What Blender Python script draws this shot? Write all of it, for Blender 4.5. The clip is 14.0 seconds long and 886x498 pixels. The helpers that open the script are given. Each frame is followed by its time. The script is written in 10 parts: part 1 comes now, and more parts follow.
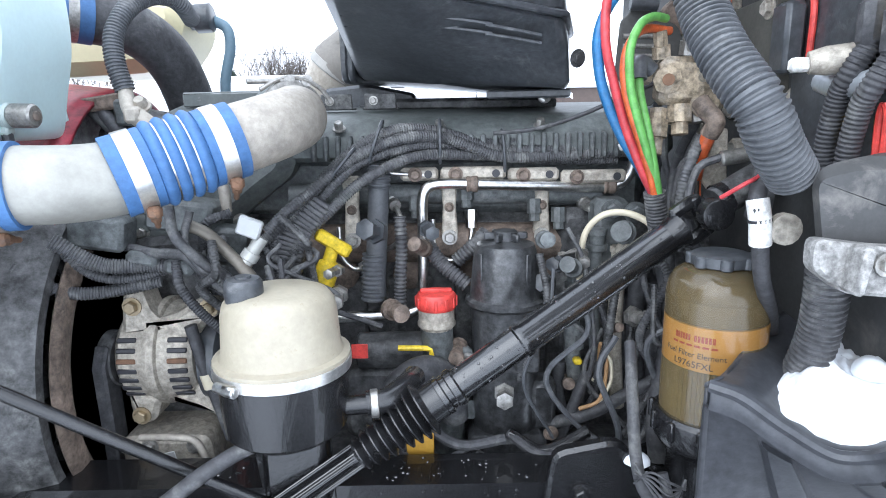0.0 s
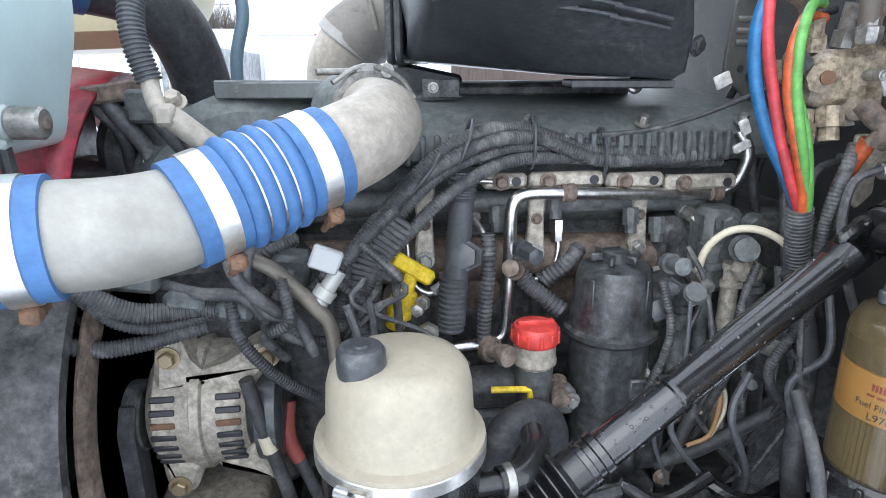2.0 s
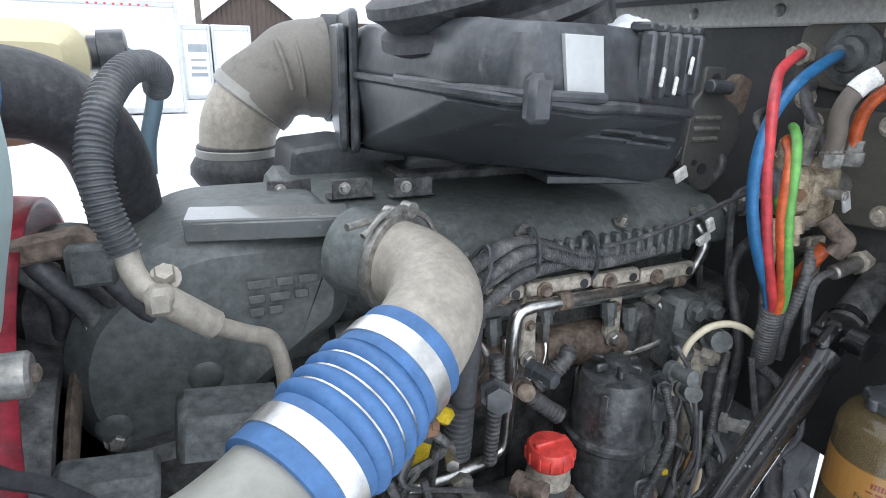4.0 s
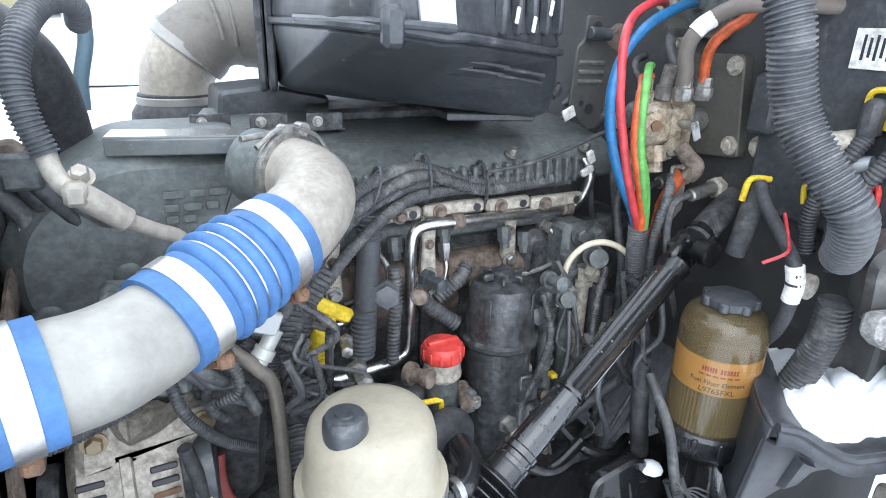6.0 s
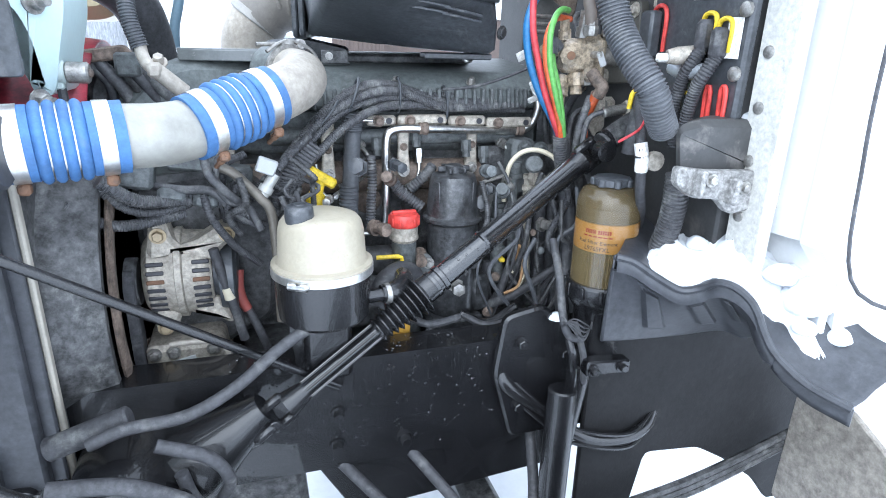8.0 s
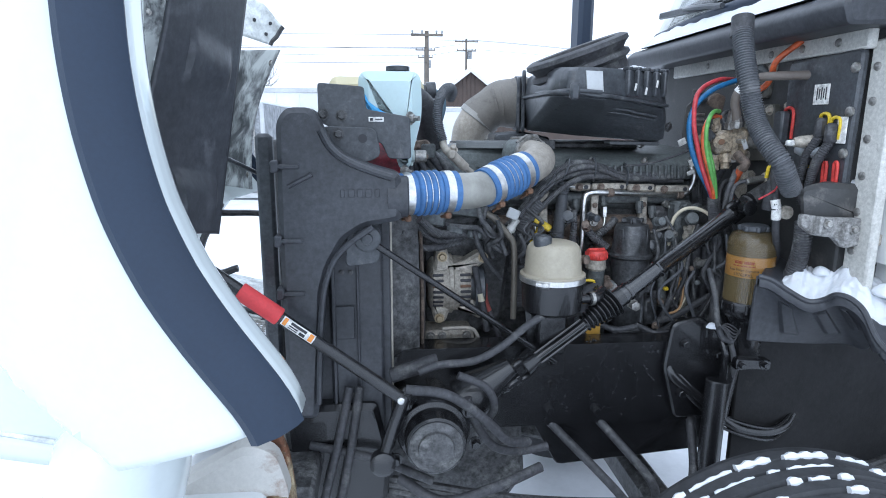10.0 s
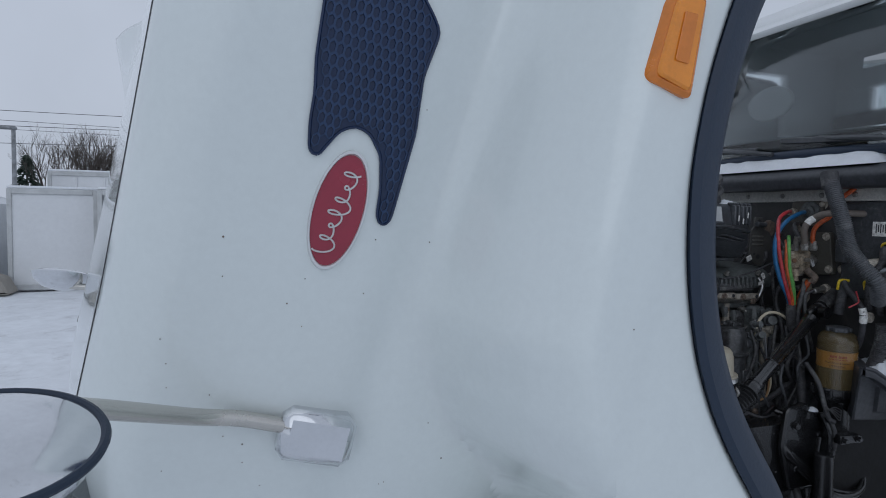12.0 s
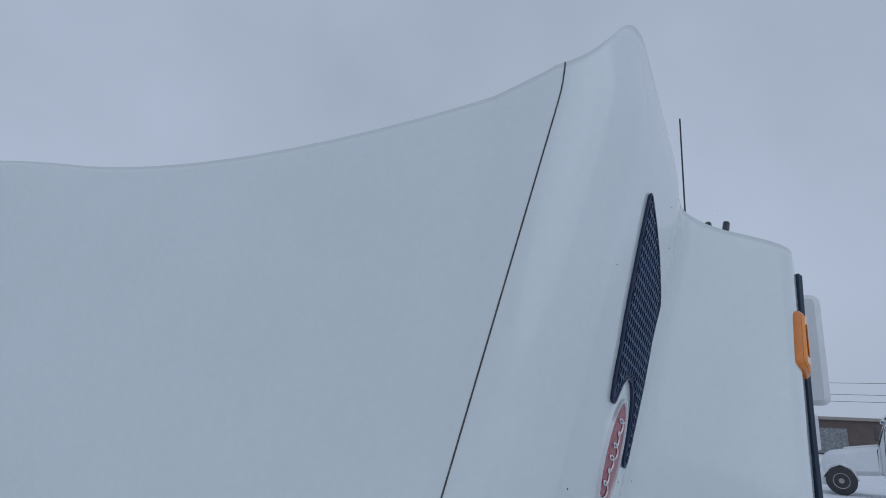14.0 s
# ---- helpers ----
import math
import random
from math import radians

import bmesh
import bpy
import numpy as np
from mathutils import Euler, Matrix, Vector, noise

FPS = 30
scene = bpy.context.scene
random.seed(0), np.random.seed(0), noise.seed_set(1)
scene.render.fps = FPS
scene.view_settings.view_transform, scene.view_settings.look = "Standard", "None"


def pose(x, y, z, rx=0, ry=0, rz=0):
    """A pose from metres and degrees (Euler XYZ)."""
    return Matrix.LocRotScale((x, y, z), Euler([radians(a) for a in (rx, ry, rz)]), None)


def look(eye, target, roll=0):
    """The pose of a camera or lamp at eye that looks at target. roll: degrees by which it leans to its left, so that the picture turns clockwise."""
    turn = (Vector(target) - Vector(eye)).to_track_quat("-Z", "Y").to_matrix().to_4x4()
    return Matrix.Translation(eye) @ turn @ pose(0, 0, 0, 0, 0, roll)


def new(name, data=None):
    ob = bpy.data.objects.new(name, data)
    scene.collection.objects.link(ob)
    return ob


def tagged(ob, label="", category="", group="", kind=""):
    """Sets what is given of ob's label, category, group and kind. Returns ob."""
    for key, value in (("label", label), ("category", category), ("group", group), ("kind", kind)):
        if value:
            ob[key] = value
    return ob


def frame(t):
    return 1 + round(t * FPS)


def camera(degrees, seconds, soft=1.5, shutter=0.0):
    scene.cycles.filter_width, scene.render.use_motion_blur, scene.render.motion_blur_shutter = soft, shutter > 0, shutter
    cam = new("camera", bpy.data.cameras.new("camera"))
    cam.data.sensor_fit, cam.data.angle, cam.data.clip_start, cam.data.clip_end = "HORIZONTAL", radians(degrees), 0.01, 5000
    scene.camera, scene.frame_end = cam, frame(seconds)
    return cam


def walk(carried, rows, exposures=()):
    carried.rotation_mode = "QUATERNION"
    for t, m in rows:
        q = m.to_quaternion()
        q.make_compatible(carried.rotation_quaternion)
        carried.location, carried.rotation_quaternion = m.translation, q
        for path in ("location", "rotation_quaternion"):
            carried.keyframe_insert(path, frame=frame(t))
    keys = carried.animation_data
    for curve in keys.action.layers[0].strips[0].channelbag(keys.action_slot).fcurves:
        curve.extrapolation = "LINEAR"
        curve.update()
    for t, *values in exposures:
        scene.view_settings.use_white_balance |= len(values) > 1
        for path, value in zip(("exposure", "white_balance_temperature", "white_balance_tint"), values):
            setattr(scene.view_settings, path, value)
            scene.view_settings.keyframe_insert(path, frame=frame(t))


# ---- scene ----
cam = camera(73.0, 14.0, soft=1.0)
PATH = [
    (0, (0.002, 0.057, 1.689), (0.003, 2.009, 1.254), -1.0),
    (0.5, (-0.059, 0.05, 1.701), (-0.059, 1.997, 1.244), -0.9),
    (1, (-0.099, 0.06, 1.706), (-0.085, 1.991, 1.187), -0.9),
    (1.5, (-0.135, 0.15, 1.721), (-0.02, 2.065, 1.156), -0.5),
    (2, (-0.256, 0.277, 1.751), (-0.042, 2.183, 1.185), -0.3),
    (2.5, (-0.371, 0.342, 1.794), (-0.097, 2.241, 1.232), -0.1),
    (3, (-0.474, 0.403, 1.871), (0.026, 2.25, 1.291), 0.8),
    (3.2, (-0.502, 0.435, 1.892), (0.141, 2.236, 1.306), 1.2),
    (5.3, (-0.507, 0.516, 1.971), (0.352, 2.189, 1.288), 1.7),
    (5.5, (-0.495, 0.448, 1.952), (0.366, 2.117, 1.263), 1.7),
    (6, (-0.452, 0.297, 1.905), (0.409, 1.957, 1.196), 1.7),
    (6.5, (-0.358, 0.156, 1.854), (0.491, 1.825, 1.152), 1.8),
    (7, (-0.314, 0.022, 1.808), (0.455, 1.723, 1.09), 1.8),
    (7.2, (-0.322, -0.03, 1.79), (0.384, 1.693, 1.061), 1.7),
    (9.3, (-0.496, -0.637, 1.755), (-0.15, 1.282, 1.311), 0.5),
    (9.5, (-0.557, -0.709, 1.758), (-0.291, 1.225, 1.324), 0.3),
    (10, (-0.75, -0.855, 1.792), (-0.557, 1.094, 1.388), 0.2),
    (10.5, (-0.957, -0.846, 1.78), (-0.805, 1.112, 1.403), 0.0),
    (11, (-1.221, -0.817, 1.815), (-1.065, 1.143, 1.449), -0.0),
    (11.5, (-1.567, -0.912, 1.88), (-1.243, 1.037, 1.571), 0.3),
    (12, (-1.873, -0.848, 1.912), (-1.227, 1.041, 1.795), 1.1),
    (12.5, (-2.14, -0.701, 1.956), (-1.166, 1.043, 2.06), 2.1),
    (13, (-2.511, -0.588, 1.958), (-1.243, 0.93, 2.254), 2.9),
    (13.5, (-2.745, -0.379, 1.954), (-1.272, 0.901, 2.393), 3.0),
    (14, (-2.94, -0.127, 1.975), (-1.35, 0.964, 2.508), 3.2),
]
walk(cam, [(t, look(eye, target, roll)) for t, eye, target, roll in PATH], exposures=[(0.0, 2.22, 5880, 8), (1.5, 2.15, 5920, 8), (3.0, 1.55, 6250, 8), (5.5, 1.92, 6050, 7), (6.2, 2.26, 5930, 7), (7.0, 2.36, 5780, 7), (9.3, 1.90, 5600, 6), (10.0, 1.25, 5560, 7), (10.8, 0.20, 6600, 9), (11.5, -0.24, 6350, 10), (12.2, -0.36, 5720, 9), (13.0, -0.52, 5620, 9), (14.0, -0.53, 5530, 9)])

# ---------------------------------------------------------------- light
world = bpy.data.worlds.new("overcast_sky")
scene.world = world
world.use_nodes = True
wn = world.node_tree
wn.nodes.clear()
sky = wn.nodes.new("ShaderNodeTexSky")
sky.sky_type, sky.sun_disc = "NISHITA", False
sky.sun_elevation, sky.sun_rotation = radians(38), radians(215)
grey = wn.nodes.new("ShaderNodeHueSaturation")
grey.inputs["Saturation"].default_value = 0.12
grey.inputs["Value"].default_value = 0.1
cloud = wn.nodes.new("ShaderNodeMix")
cloud.data_type = "RGBA"
cloud.inputs["Factor"].default_value = 0.8
cloud.inputs["B"].default_value = (0.80, 0.83, 0.90, 1)
bg = wn.nodes.new("ShaderNodeBackground")
bg.inputs["Strength"].default_value = 0.85
wout = wn.nodes.new("ShaderNodeOutputWorld")
wn.links.new(sky.outputs["Color"], grey.inputs["Color"])
wn.links.new(grey.outputs["Color"], cloud.inputs["A"])
haze = wn.nodes.new("ShaderNodeTexNoise")
haze.inputs["Scale"].default_value, haze.inputs["Detail"].default_value = 2.2, 5.0
hmap = wn.nodes.new("ShaderNodeMapRange")
hmap.inputs["From Min"].default_value, hmap.inputs["From Max"].default_value = 0.3, 0.7
hmap.inputs["To Min"].default_value, hmap.inputs["To Max"].default_value = 0.92, 1.10
hmul = wn.nodes.new("ShaderNodeVectorMath")
hmul.operation = "SCALE"
wtc = wn.nodes.new("ShaderNodeTexCoord")
wn.links.new(wtc.outputs["Generated"], haze.inputs["Vector"])
wn.links.new(haze.outputs["Fac"], hmap.inputs["Value"])
wn.links.new(cloud.outputs["Result"], hmul.inputs[0])
wn.links.new(hmap.outputs["Result"], hmul.inputs["Scale"])
wn.links.new(hmul.outputs["Vector"], bg.inputs["Color"])
wn.links.new(bg.outputs["Background"], wout.inputs["Surface"])

sun_data = bpy.data.lights.new("sun", "SUN")
sun_data.energy, sun_data.angle, sun_data.color = 0.35, radians(60), (1.0, 0.97, 0.93)
sun = new("sun", sun_data)
sun.matrix_world = look((-6, -9, 11), (0, 1, 1))

# ---------------------------------------------------------------- materials


def surf(name, col, rough=0.5, metal=0.0, var=0.2, scale=5.0, dirt=None, dirt_amt=0.0, dirt_scale=9.0, bump=0.15, bscale=120.0, coat=0.0, spec=0.5, rvar=0.12, trans=0.0, alpha=1.0, sss=0.0, rnd=0.0, grime=0.0, gscale=42.0):
    """A procedural surface: colour varied at two scales, dirt in patches, uneven gloss and fine relief."""
    m = bpy.data.materials.new(name)
    m.use_nodes = True
    nt = m.node_tree
    b = nt.nodes["Principled BSDF"]

    def node(kind, **vals):
        n = nt.nodes.new(kind)
        for k, v in vals.items():
            n.inputs[k].default_value = v
        return n
    tc = nt.nodes.new("ShaderNodeTexCoord")
    big = node("ShaderNodeTexNoise", Scale=scale, Detail=5.0, Roughness=0.6)
    fine = node("ShaderNodeTexNoise", Scale=bscale, Detail=4.0, Roughness=0.65)
    nt.links.new(tc.outputs["Object"], big.inputs["Vector"])
    nt.links.new(tc.outputs["Object"], fine.inputs["Vector"])
    ramp = nt.nodes.new("ShaderNodeMapRange")
    ramp.inputs["From Min"].default_value, ramp.inputs["From Max"].default_value = 0.3, 0.7
    ramp.inputs["To Min"].default_value, ramp.inputs["To Max"].default_value = 1 - var, 1 + var
    nt.links.new(big.outputs["Fac"], ramp.inputs["Value"])
    mul = nt.nodes.new("ShaderNodeVectorMath")
    mul.operation = "SCALE"
    mul.inputs[0].default_value = col
    nt.links.new(ramp.outputs["Result"], mul.inputs["Scale"])
    out = mul.outputs["Vector"]
    grain = nt.nodes.new("ShaderNodeMapRange")
    grain.inputs["From Min"].default_value, grain.inputs["From Max"].default_value = 0.3, 0.7
    grain.inputs["To Min"].default_value, grain.inputs["To Max"].default_value = 1 - var * 0.6, 1 + var * 0.6
    nt.links.new(fine.outputs["Fac"], grain.inputs["Value"])
    mul2 = nt.nodes.new("ShaderNodeVectorMath")
    mul2.operation = "SCALE"
    nt.links.new(out, mul2.inputs[0])
    nt.links.new(grain.outputs["Result"], mul2.inputs["Scale"])
    out = mul2.outputs["Vector"]
    if rnd:
        info = nt.nodes.new("ShaderNodeObjectInfo")
        rr = node("ShaderNodeMapRange", **{"To Min": 1 - rnd, "To Max": 1 + rnd})
        nt.links.new(info.outputs["Random"], rr.inputs["Value"])
        mul3 = nt.nodes.new("ShaderNodeVectorMath")
        mul3.operation = "SCALE"
        nt.links.new(out, mul3.inputs[0])
        nt.links.new(rr.outputs["Result"], mul3.inputs["Scale"])
        out = mul3.outputs["Vector"]
    rough_out = None
    if dirt and dirt_amt:
        spots = node("ShaderNodeTexNoise", Scale=dirt_scale, Detail=8.0, Roughness=0.7, Distortion=0.4)
        nt.links.new(tc.outputs["Object"], spots.inputs["Vector"])
        lo = 0.72 - 0.42 * dirt_amt
        dr = node("ShaderNodeMapRange", **{"From Min": lo, "From Max": lo + 0.16, "To Max": min(1.0, 0.5 + dirt_amt)})
        nt.links.new(spots.outputs["Fac"], dr.inputs["Value"])
        mix = nt.nodes.new("ShaderNodeMix")
        mix.data_type = "RGBA"
        mix.inputs["B"].default_value = (*dirt, 1)
        nt.links.new(dr.outputs["Result"], mix.inputs["Factor"])
        nt.links.new(out, mix.inputs["A"])
        out = mix.outputs["Result"]
        rm = node("ShaderNodeMapRange", **{"To Min": rough, "To Max": min(1.0, max(rough, 0.8))})
        nt.links.new(dr.outputs["Result"], rm.inputs["Value"])
        rough_out = rm.outputs["Result"]
        if metal:
            mm = node("ShaderNodeMapRange", **{"To Min": metal, "To Max": 0.0})
            nt.links.new(dr.outputs["Result"], mm.inputs["Value"])
            nt.links.new(mm.outputs["Result"], b.inputs["Metallic"])
    if grime:
        gn = node("ShaderNodeTexNoise", Scale=gscale, Detail=9.0, Roughness=0.72, Distortion=0.1)
        nt.links.new(tc.outputs["Object"], gn.inputs["Vector"])
        gm = node("ShaderNodeMapRange", **{"From Min": 0.36, "From Max": 0.66, "To Min": 1 - grime, "To Max": 1 + grime * 1.5})
        nt.links.new(gn.outputs["Fac"], gm.inputs["Value"])
        mul4 = nt.nodes.new("ShaderNodeVectorMath")
        mul4.operation = "SCALE"
        nt.links.new(out, mul4.inputs[0])
        nt.links.new(gm.outputs["Result"], mul4.inputs["Scale"])
        out = mul4.outputs["Vector"]
    nt.links.new(out, b.inputs["Base Color"])
    b.inputs["Metallic"].default_value = metal
    b.inputs["Specular IOR Level"].default_value = spec
    if rough_out is None:
        rm = node("ShaderNodeMapRange", **{"To Min": max(0.02, rough - rvar), "To Max": min(1.0, rough + rvar)})
        nt.links.new(big.outputs["Fac"], rm.inputs["Value"])
        rough_out = rm.outputs["Result"]
    nt.links.new(rough_out, b.inputs["Roughness"])
    b.inputs["Coat Weight"].default_value = coat
    b.inputs["Coat Roughness"].default_value = 0.05
    b.inputs["Transmission Weight"].default_value = trans
    b.inputs["Subsurface Weight"].default_value = sss
    b.inputs["Alpha"].default_value = alpha
    if sss:
        b.inputs["Subsurface Radius"].default_value = (0.03, 0.025, 0.02)
        b.inputs["Subsurface Scale"].default_value = 1.0
    if bump:
        bp = node("ShaderNodeBump", Strength=bump, Distance=0.002)
        nt.links.new(fine.outputs["Fac"], bp.inputs["Height"])
        nt.links.new(bp.outputs["Normal"], b.inputs["Normal"])
    return m


DUST = (0.20, 0.18, 0.155)
SALT = (0.32, 0.31, 0.29)
white_paint = surf("white_paint", (0.70, 0.745, 0.735), 0.22, var=0.03, scale=1.2, dirt=(0.50, 0.52, 0.50), dirt_amt=0.12, dirt_scale=2.5, bump=0.02, bscale=60, coat=0.9, rvar=0.05)
white_inner = surf("white_gelcoat", (0.66, 0.68, 0.67), 0.45, var=0.1, scale=4, dirt=(0.24, 0.24, 0.23), dirt_amt=0.25, dirt_scale=6, bump=0.2, bscale=50, grime=0.30, gscale=20)
cab_white = surf("cab_paint", (0.72, 0.73, 0.73), 0.3, var=0.05, scale=3, dirt=(0.42, 0.42, 0.41), dirt_amt=0.2, dirt_scale=5, bump=0.03, bscale=70, coat=0.3)
flange_white = surf("chipped_white_paint", (0.55, 0.54, 0.50), 0.55, var=0.12, scale=9, dirt=(0.16, 0.14, 0.11), dirt_amt=0.28, dirt_scale=30, bump=0.2, grime=0.15, gscale=90)
black_plastic = surf("black_plastic", (0.056, 0.060, 0.066), 0.30, var=0.3, scale=7, dirt=(0.17, 0.172, 0.175), dirt_amt=0.34, dirt_scale=16, bump=0.15, bscale=90, grime=0.22, gscale=70)
# its fine pale dirt layer paints both grit specks and the glint of drops
black_gloss = surf("wet_black_paint", (0.008, 0.008, 0.009), 0.25, var=0.5, scale=9, dirt=(0.10, 0.098, 0.094), dirt_amt=0.12, dirt_scale=170, bump=0.7, bscale=200, coat=0.5, rvar=0.15, grime=0.25, gscale=110)
shield_black = surf("moulded_black_plastic", (0.043, 0.045, 0.051), 0.42, var=0.25, scale=5, dirt=(0.104, 0.108, 0.118), dirt_amt=0.28, dirt_scale=9, bump=0.2, bscale=70, grime=0.2, gscale=60)
rubber = surf("black_rubber", (0.047, 0.047, 0.051), 0.6, var=0.25, scale=10, dirt=(0.129, 0.129, 0.125), dirt_amt=0.45, dirt_scale=14, bump=0.3, bscale=100, grime=0.3, gscale=80)
trim_rubber = surf("fender_trim_rubber", (0.012, 0.024, 0.048), 0.5, var=0.12, scale=3, bump=0.25, bscale=150)
loom = surf("split_loom_plastic", (0.068, 0.068, 0.072), 0.45, var=0.25, scale=15, dirt=(0.162, 0.162, 0.157), dirt_amt=0.55, dirt_scale=20, bump=0.1, grime=0.3, gscale=90)
corr_grey = surf("grey_loom_plastic", (0.081, 0.085, 0.092), 0.5, var=0.15, scale=10, dirt=(0.195, 0.195, 0.195), dirt_amt=0.40, dirt_scale=12, bump=0.1, grime=0.18, gscale=90)
engine_grey = surf("engine_paint_grey", (0.094, 0.101, 0.101), 0.5, var=0.25, scale=9, dirt=(0.197, 0.197, 0.191), dirt_amt=0.42, dirt_scale=11, bump=0.4, bscale=70, grime=0.4, gscale=60)
cover_grey = surf("cast_cover_grey", (0.104, 0.115, 0.112), 0.5, var=0.2, scale=6, dirt=(0.219, 0.219, 0.212), dirt_amt=0.36, dirt_scale=7, bump=0.4, bscale=80, grime=0.25, gscale=60)
engine_dark = surf("oily_engine_black", (0.052, 0.052, 0.053), 0.45, var=0.4, scale=10, dirt=(0.117, 0.117, 0.113), dirt_amt=0.50, dirt_scale=14, bump=0.5, bscale=60, grime=0.70, gscale=45)
rust = surf("rusty_iron", (0.161, 0.087, 0.050), 0.75, var=0.35, scale=20, dirt=(0.080, 0.061, 0.048), dirt_amt=0.4, dirt_scale=30, bump=0.5, bscale=90)
brown_iron = surf("brown_cast_iron", (0.141, 0.108, 0.086), 0.7, var=0.3, scale=12, dirt=(0.072, 0.063, 0.054), dirt_amt=0.4, dirt_scale=20, bump=0.5, bscale=80, grime=0.50, gscale=50)
alu_cast = surf("corroded_cast_aluminium", (0.400, 0.365, 0.310), 0.6, 0.3, var=0.18, scale=14, dirt=(0.250, 0.219, 0.181), dirt_amt=0.4, dirt_scale=18, bump=0.4, bscale=90, grime=0.25, gscale=90)
alu_pipe = surf("dull_aluminium_pipe", (0.355, 0.345, 0.31), 0.5, 0.45, var=0.08, scale=5, dirt=(0.27, 0.245, 0.21), dirt_amt=0.26, dirt_scale=14, bump=0.1, bscale=60, grime=0.10, gscale=25)
cast_pipe = surf("sand_cast_aluminium_elbow", (0.40, 0.365, 0.315), 0.6, 0.35, var=0.08, scale=8, dirt=(0.24, 0.205, 0.165), dirt_amt=0.3, dirt_scale=16, bump=0.5, bscale=110, grime=0.15, gscale=60)
steel = surf("bright_steel", (0.62, 0.61, 0.59), 0.28, 1.0, var=0.1, scale=12, dirt=(0.25, 0.23, 0.20), dirt_amt=0.15, dirt_scale=20, bump=0.06, grime=0.25, gscale=60)
dull_steel = surf("dull_plated_steel", (0.34, 0.33, 0.31), 0.45, 0.8, var=0.2, scale=15, dirt=(0.16, 0.13, 0.10), dirt_amt=0.32, dirt_scale=25, bump=0.25, grime=0.3, gscale=70)
band_steel = surf("brushed_clamp_band", (0.70, 0.69, 0.67), 0.32, 0.9, var=0.1, scale=10, bump=0.05, grime=0.15, gscale=50)
chrome = surf("chrome", (0.70, 0.71, 0.73), 0.10, 1.0, var=0.05, scale=6, dirt=(0.30, 0.30, 0.30), dirt_amt=0.2, dirt_scale=14, bump=0.02)
wet_tube = surf("wet_black_tube", (0.012, 0.012, 0.013), 0.16, var=0.4, scale=14, dirt=(0.10, 0.10, 0.098), dirt_amt=0.25, dirt_scale=40, bump=0.25, bscale=260, coat=1.0, rvar=0.2)
water = surf("water_drop", (0.03, 0.03, 0.032), 0.03, var=0.1, bump=0.0, coat=1.0)
wet_rubber = surf("wet_black_rubber", (0.014, 0.014, 0.015), 0.25, var=0.3, scale=20, dirt=(0.06, 0.06, 0.058), dirt_amt=0.2, dirt_scale=50, bump=0.3, bscale=160, coat=0.4)
satin_steel = surf("satin_arm_steel", (0.60, 0.58, 0.54), 0.25, 1.0, var=0.05, scale=8, bump=0.03)
matte_black = surf("matte_black_underside", (0.018, 0.018, 0.019), 0.7, var=0.4, scale=8, dirt=(0.07, 0.068, 0.064), dirt_amt=0.35, dirt_scale=14, bump=0.5, bscale=60)
scuffed = surf("scuffed_chrome", (0.70, 0.72, 0.74), 0.16, 1.0, var=0.06, scale=6, dirt=(0.03, 0.03, 0.035), dirt_amt=0.42, dirt_scale=26, bump=0.05)
blue_hose = surf("blue_silicone", (0.060, 0.145, 0.32), 0.6, var=0.16, scale=8, dirt=(0.14, 0.18, 0.28), dirt_amt=0.25, dirt_scale=10, bump=0.15, bscale=150, grime=0.14, gscale=30)
reservoir_mat = surf("cream_translucent_plastic", (0.385, 0.345, 0.265), 0.4, var=0.08, scale=5, dirt=(0.22, 0.17, 0.10), dirt_amt=0.24, dirt_scale=60, bump=0.10, sss=0.1, grime=0.07, gscale=25)
bottle_mat = surf("pale_washer_bottle_plastic", (0.55, 0.68, 0.68), 0.35, var=0.05, scale=6, bump=0.05, sss=0.2)
bottle_blue = surf("blue_washer_fluid_plastic", (0.085, 0.36, 0.66), 0.3, var=0.12, scale=6, bump=0.03, sss=0.15)
surge_mat = surf("yellowed_tank_plastic", (0.62, 0.56, 0.36), 0.4, var=0.06, scale=6, dirt=(0.40, 0.34, 0.2), dirt_amt=0.2, bump=0.05, sss=0.15)
red_plastic = surf("red_plastic", (0.56, 0.055, 0.045), 0.4, var=0.15, scale=10, dirt=(0.30, 0.09, 0.07), dirt_amt=0.2, bump=0.05, grime=0.25, gscale=40)
fan_red = surf("red_fan_shroud", (0.238, 0.020, 0.033), 0.4, var=0.2, scale=6, dirt=(0.08, 0.04, 0.045), dirt_amt=0.4, bump=0.05, grime=0.50, gscale=25)
yellow_plastic = surf("yellow_plastic", (0.72, 0.52, 0.03), 0.4, var=0.12, scale=14, dirt=(0.30, 0.22, 0.05), dirt_amt=0.25, dirt_scale=25, bump=0.05, grime=0.25, gscale=60)
line_blue = surf("blue_nylon_line", (0.025, 0.125, 0.28), 0.35, var=0.15, scale=14, bump=0.03, grime=0.25, gscale=50)
line_red = surf("red_nylon_line", (0.464, 0.048, 0.056), 0.35, var=0.15, scale=14, bump=0.03, grime=0.25, gscale=50)
line_orange = surf("orange_nylon_line", (0.495, 0.098, 0.030), 0.35, var=0.15, scale=14, dirt=(0.2, 0.08, 0.04), dirt_amt=0.2, bump=0.03, grime=0.35, gscale=50)
line_green = surf("green_nylon_line", (0.135, 0.36, 0.085), 0.35, var=0.12, scale=14, dirt=(0.1, 0.25, 0.06), dirt_amt=0.2, bump=0.03, grime=0.25, gscale=50)
white_tag = surf("white_tape", (0.70, 0.69, 0.66), 0.6, var=0.08, scale=20, dirt=(0.35, 0.32, 0.28), dirt_amt=0.3, dirt_scale=30, bump=0.1, grime=0.30, gscale=70)
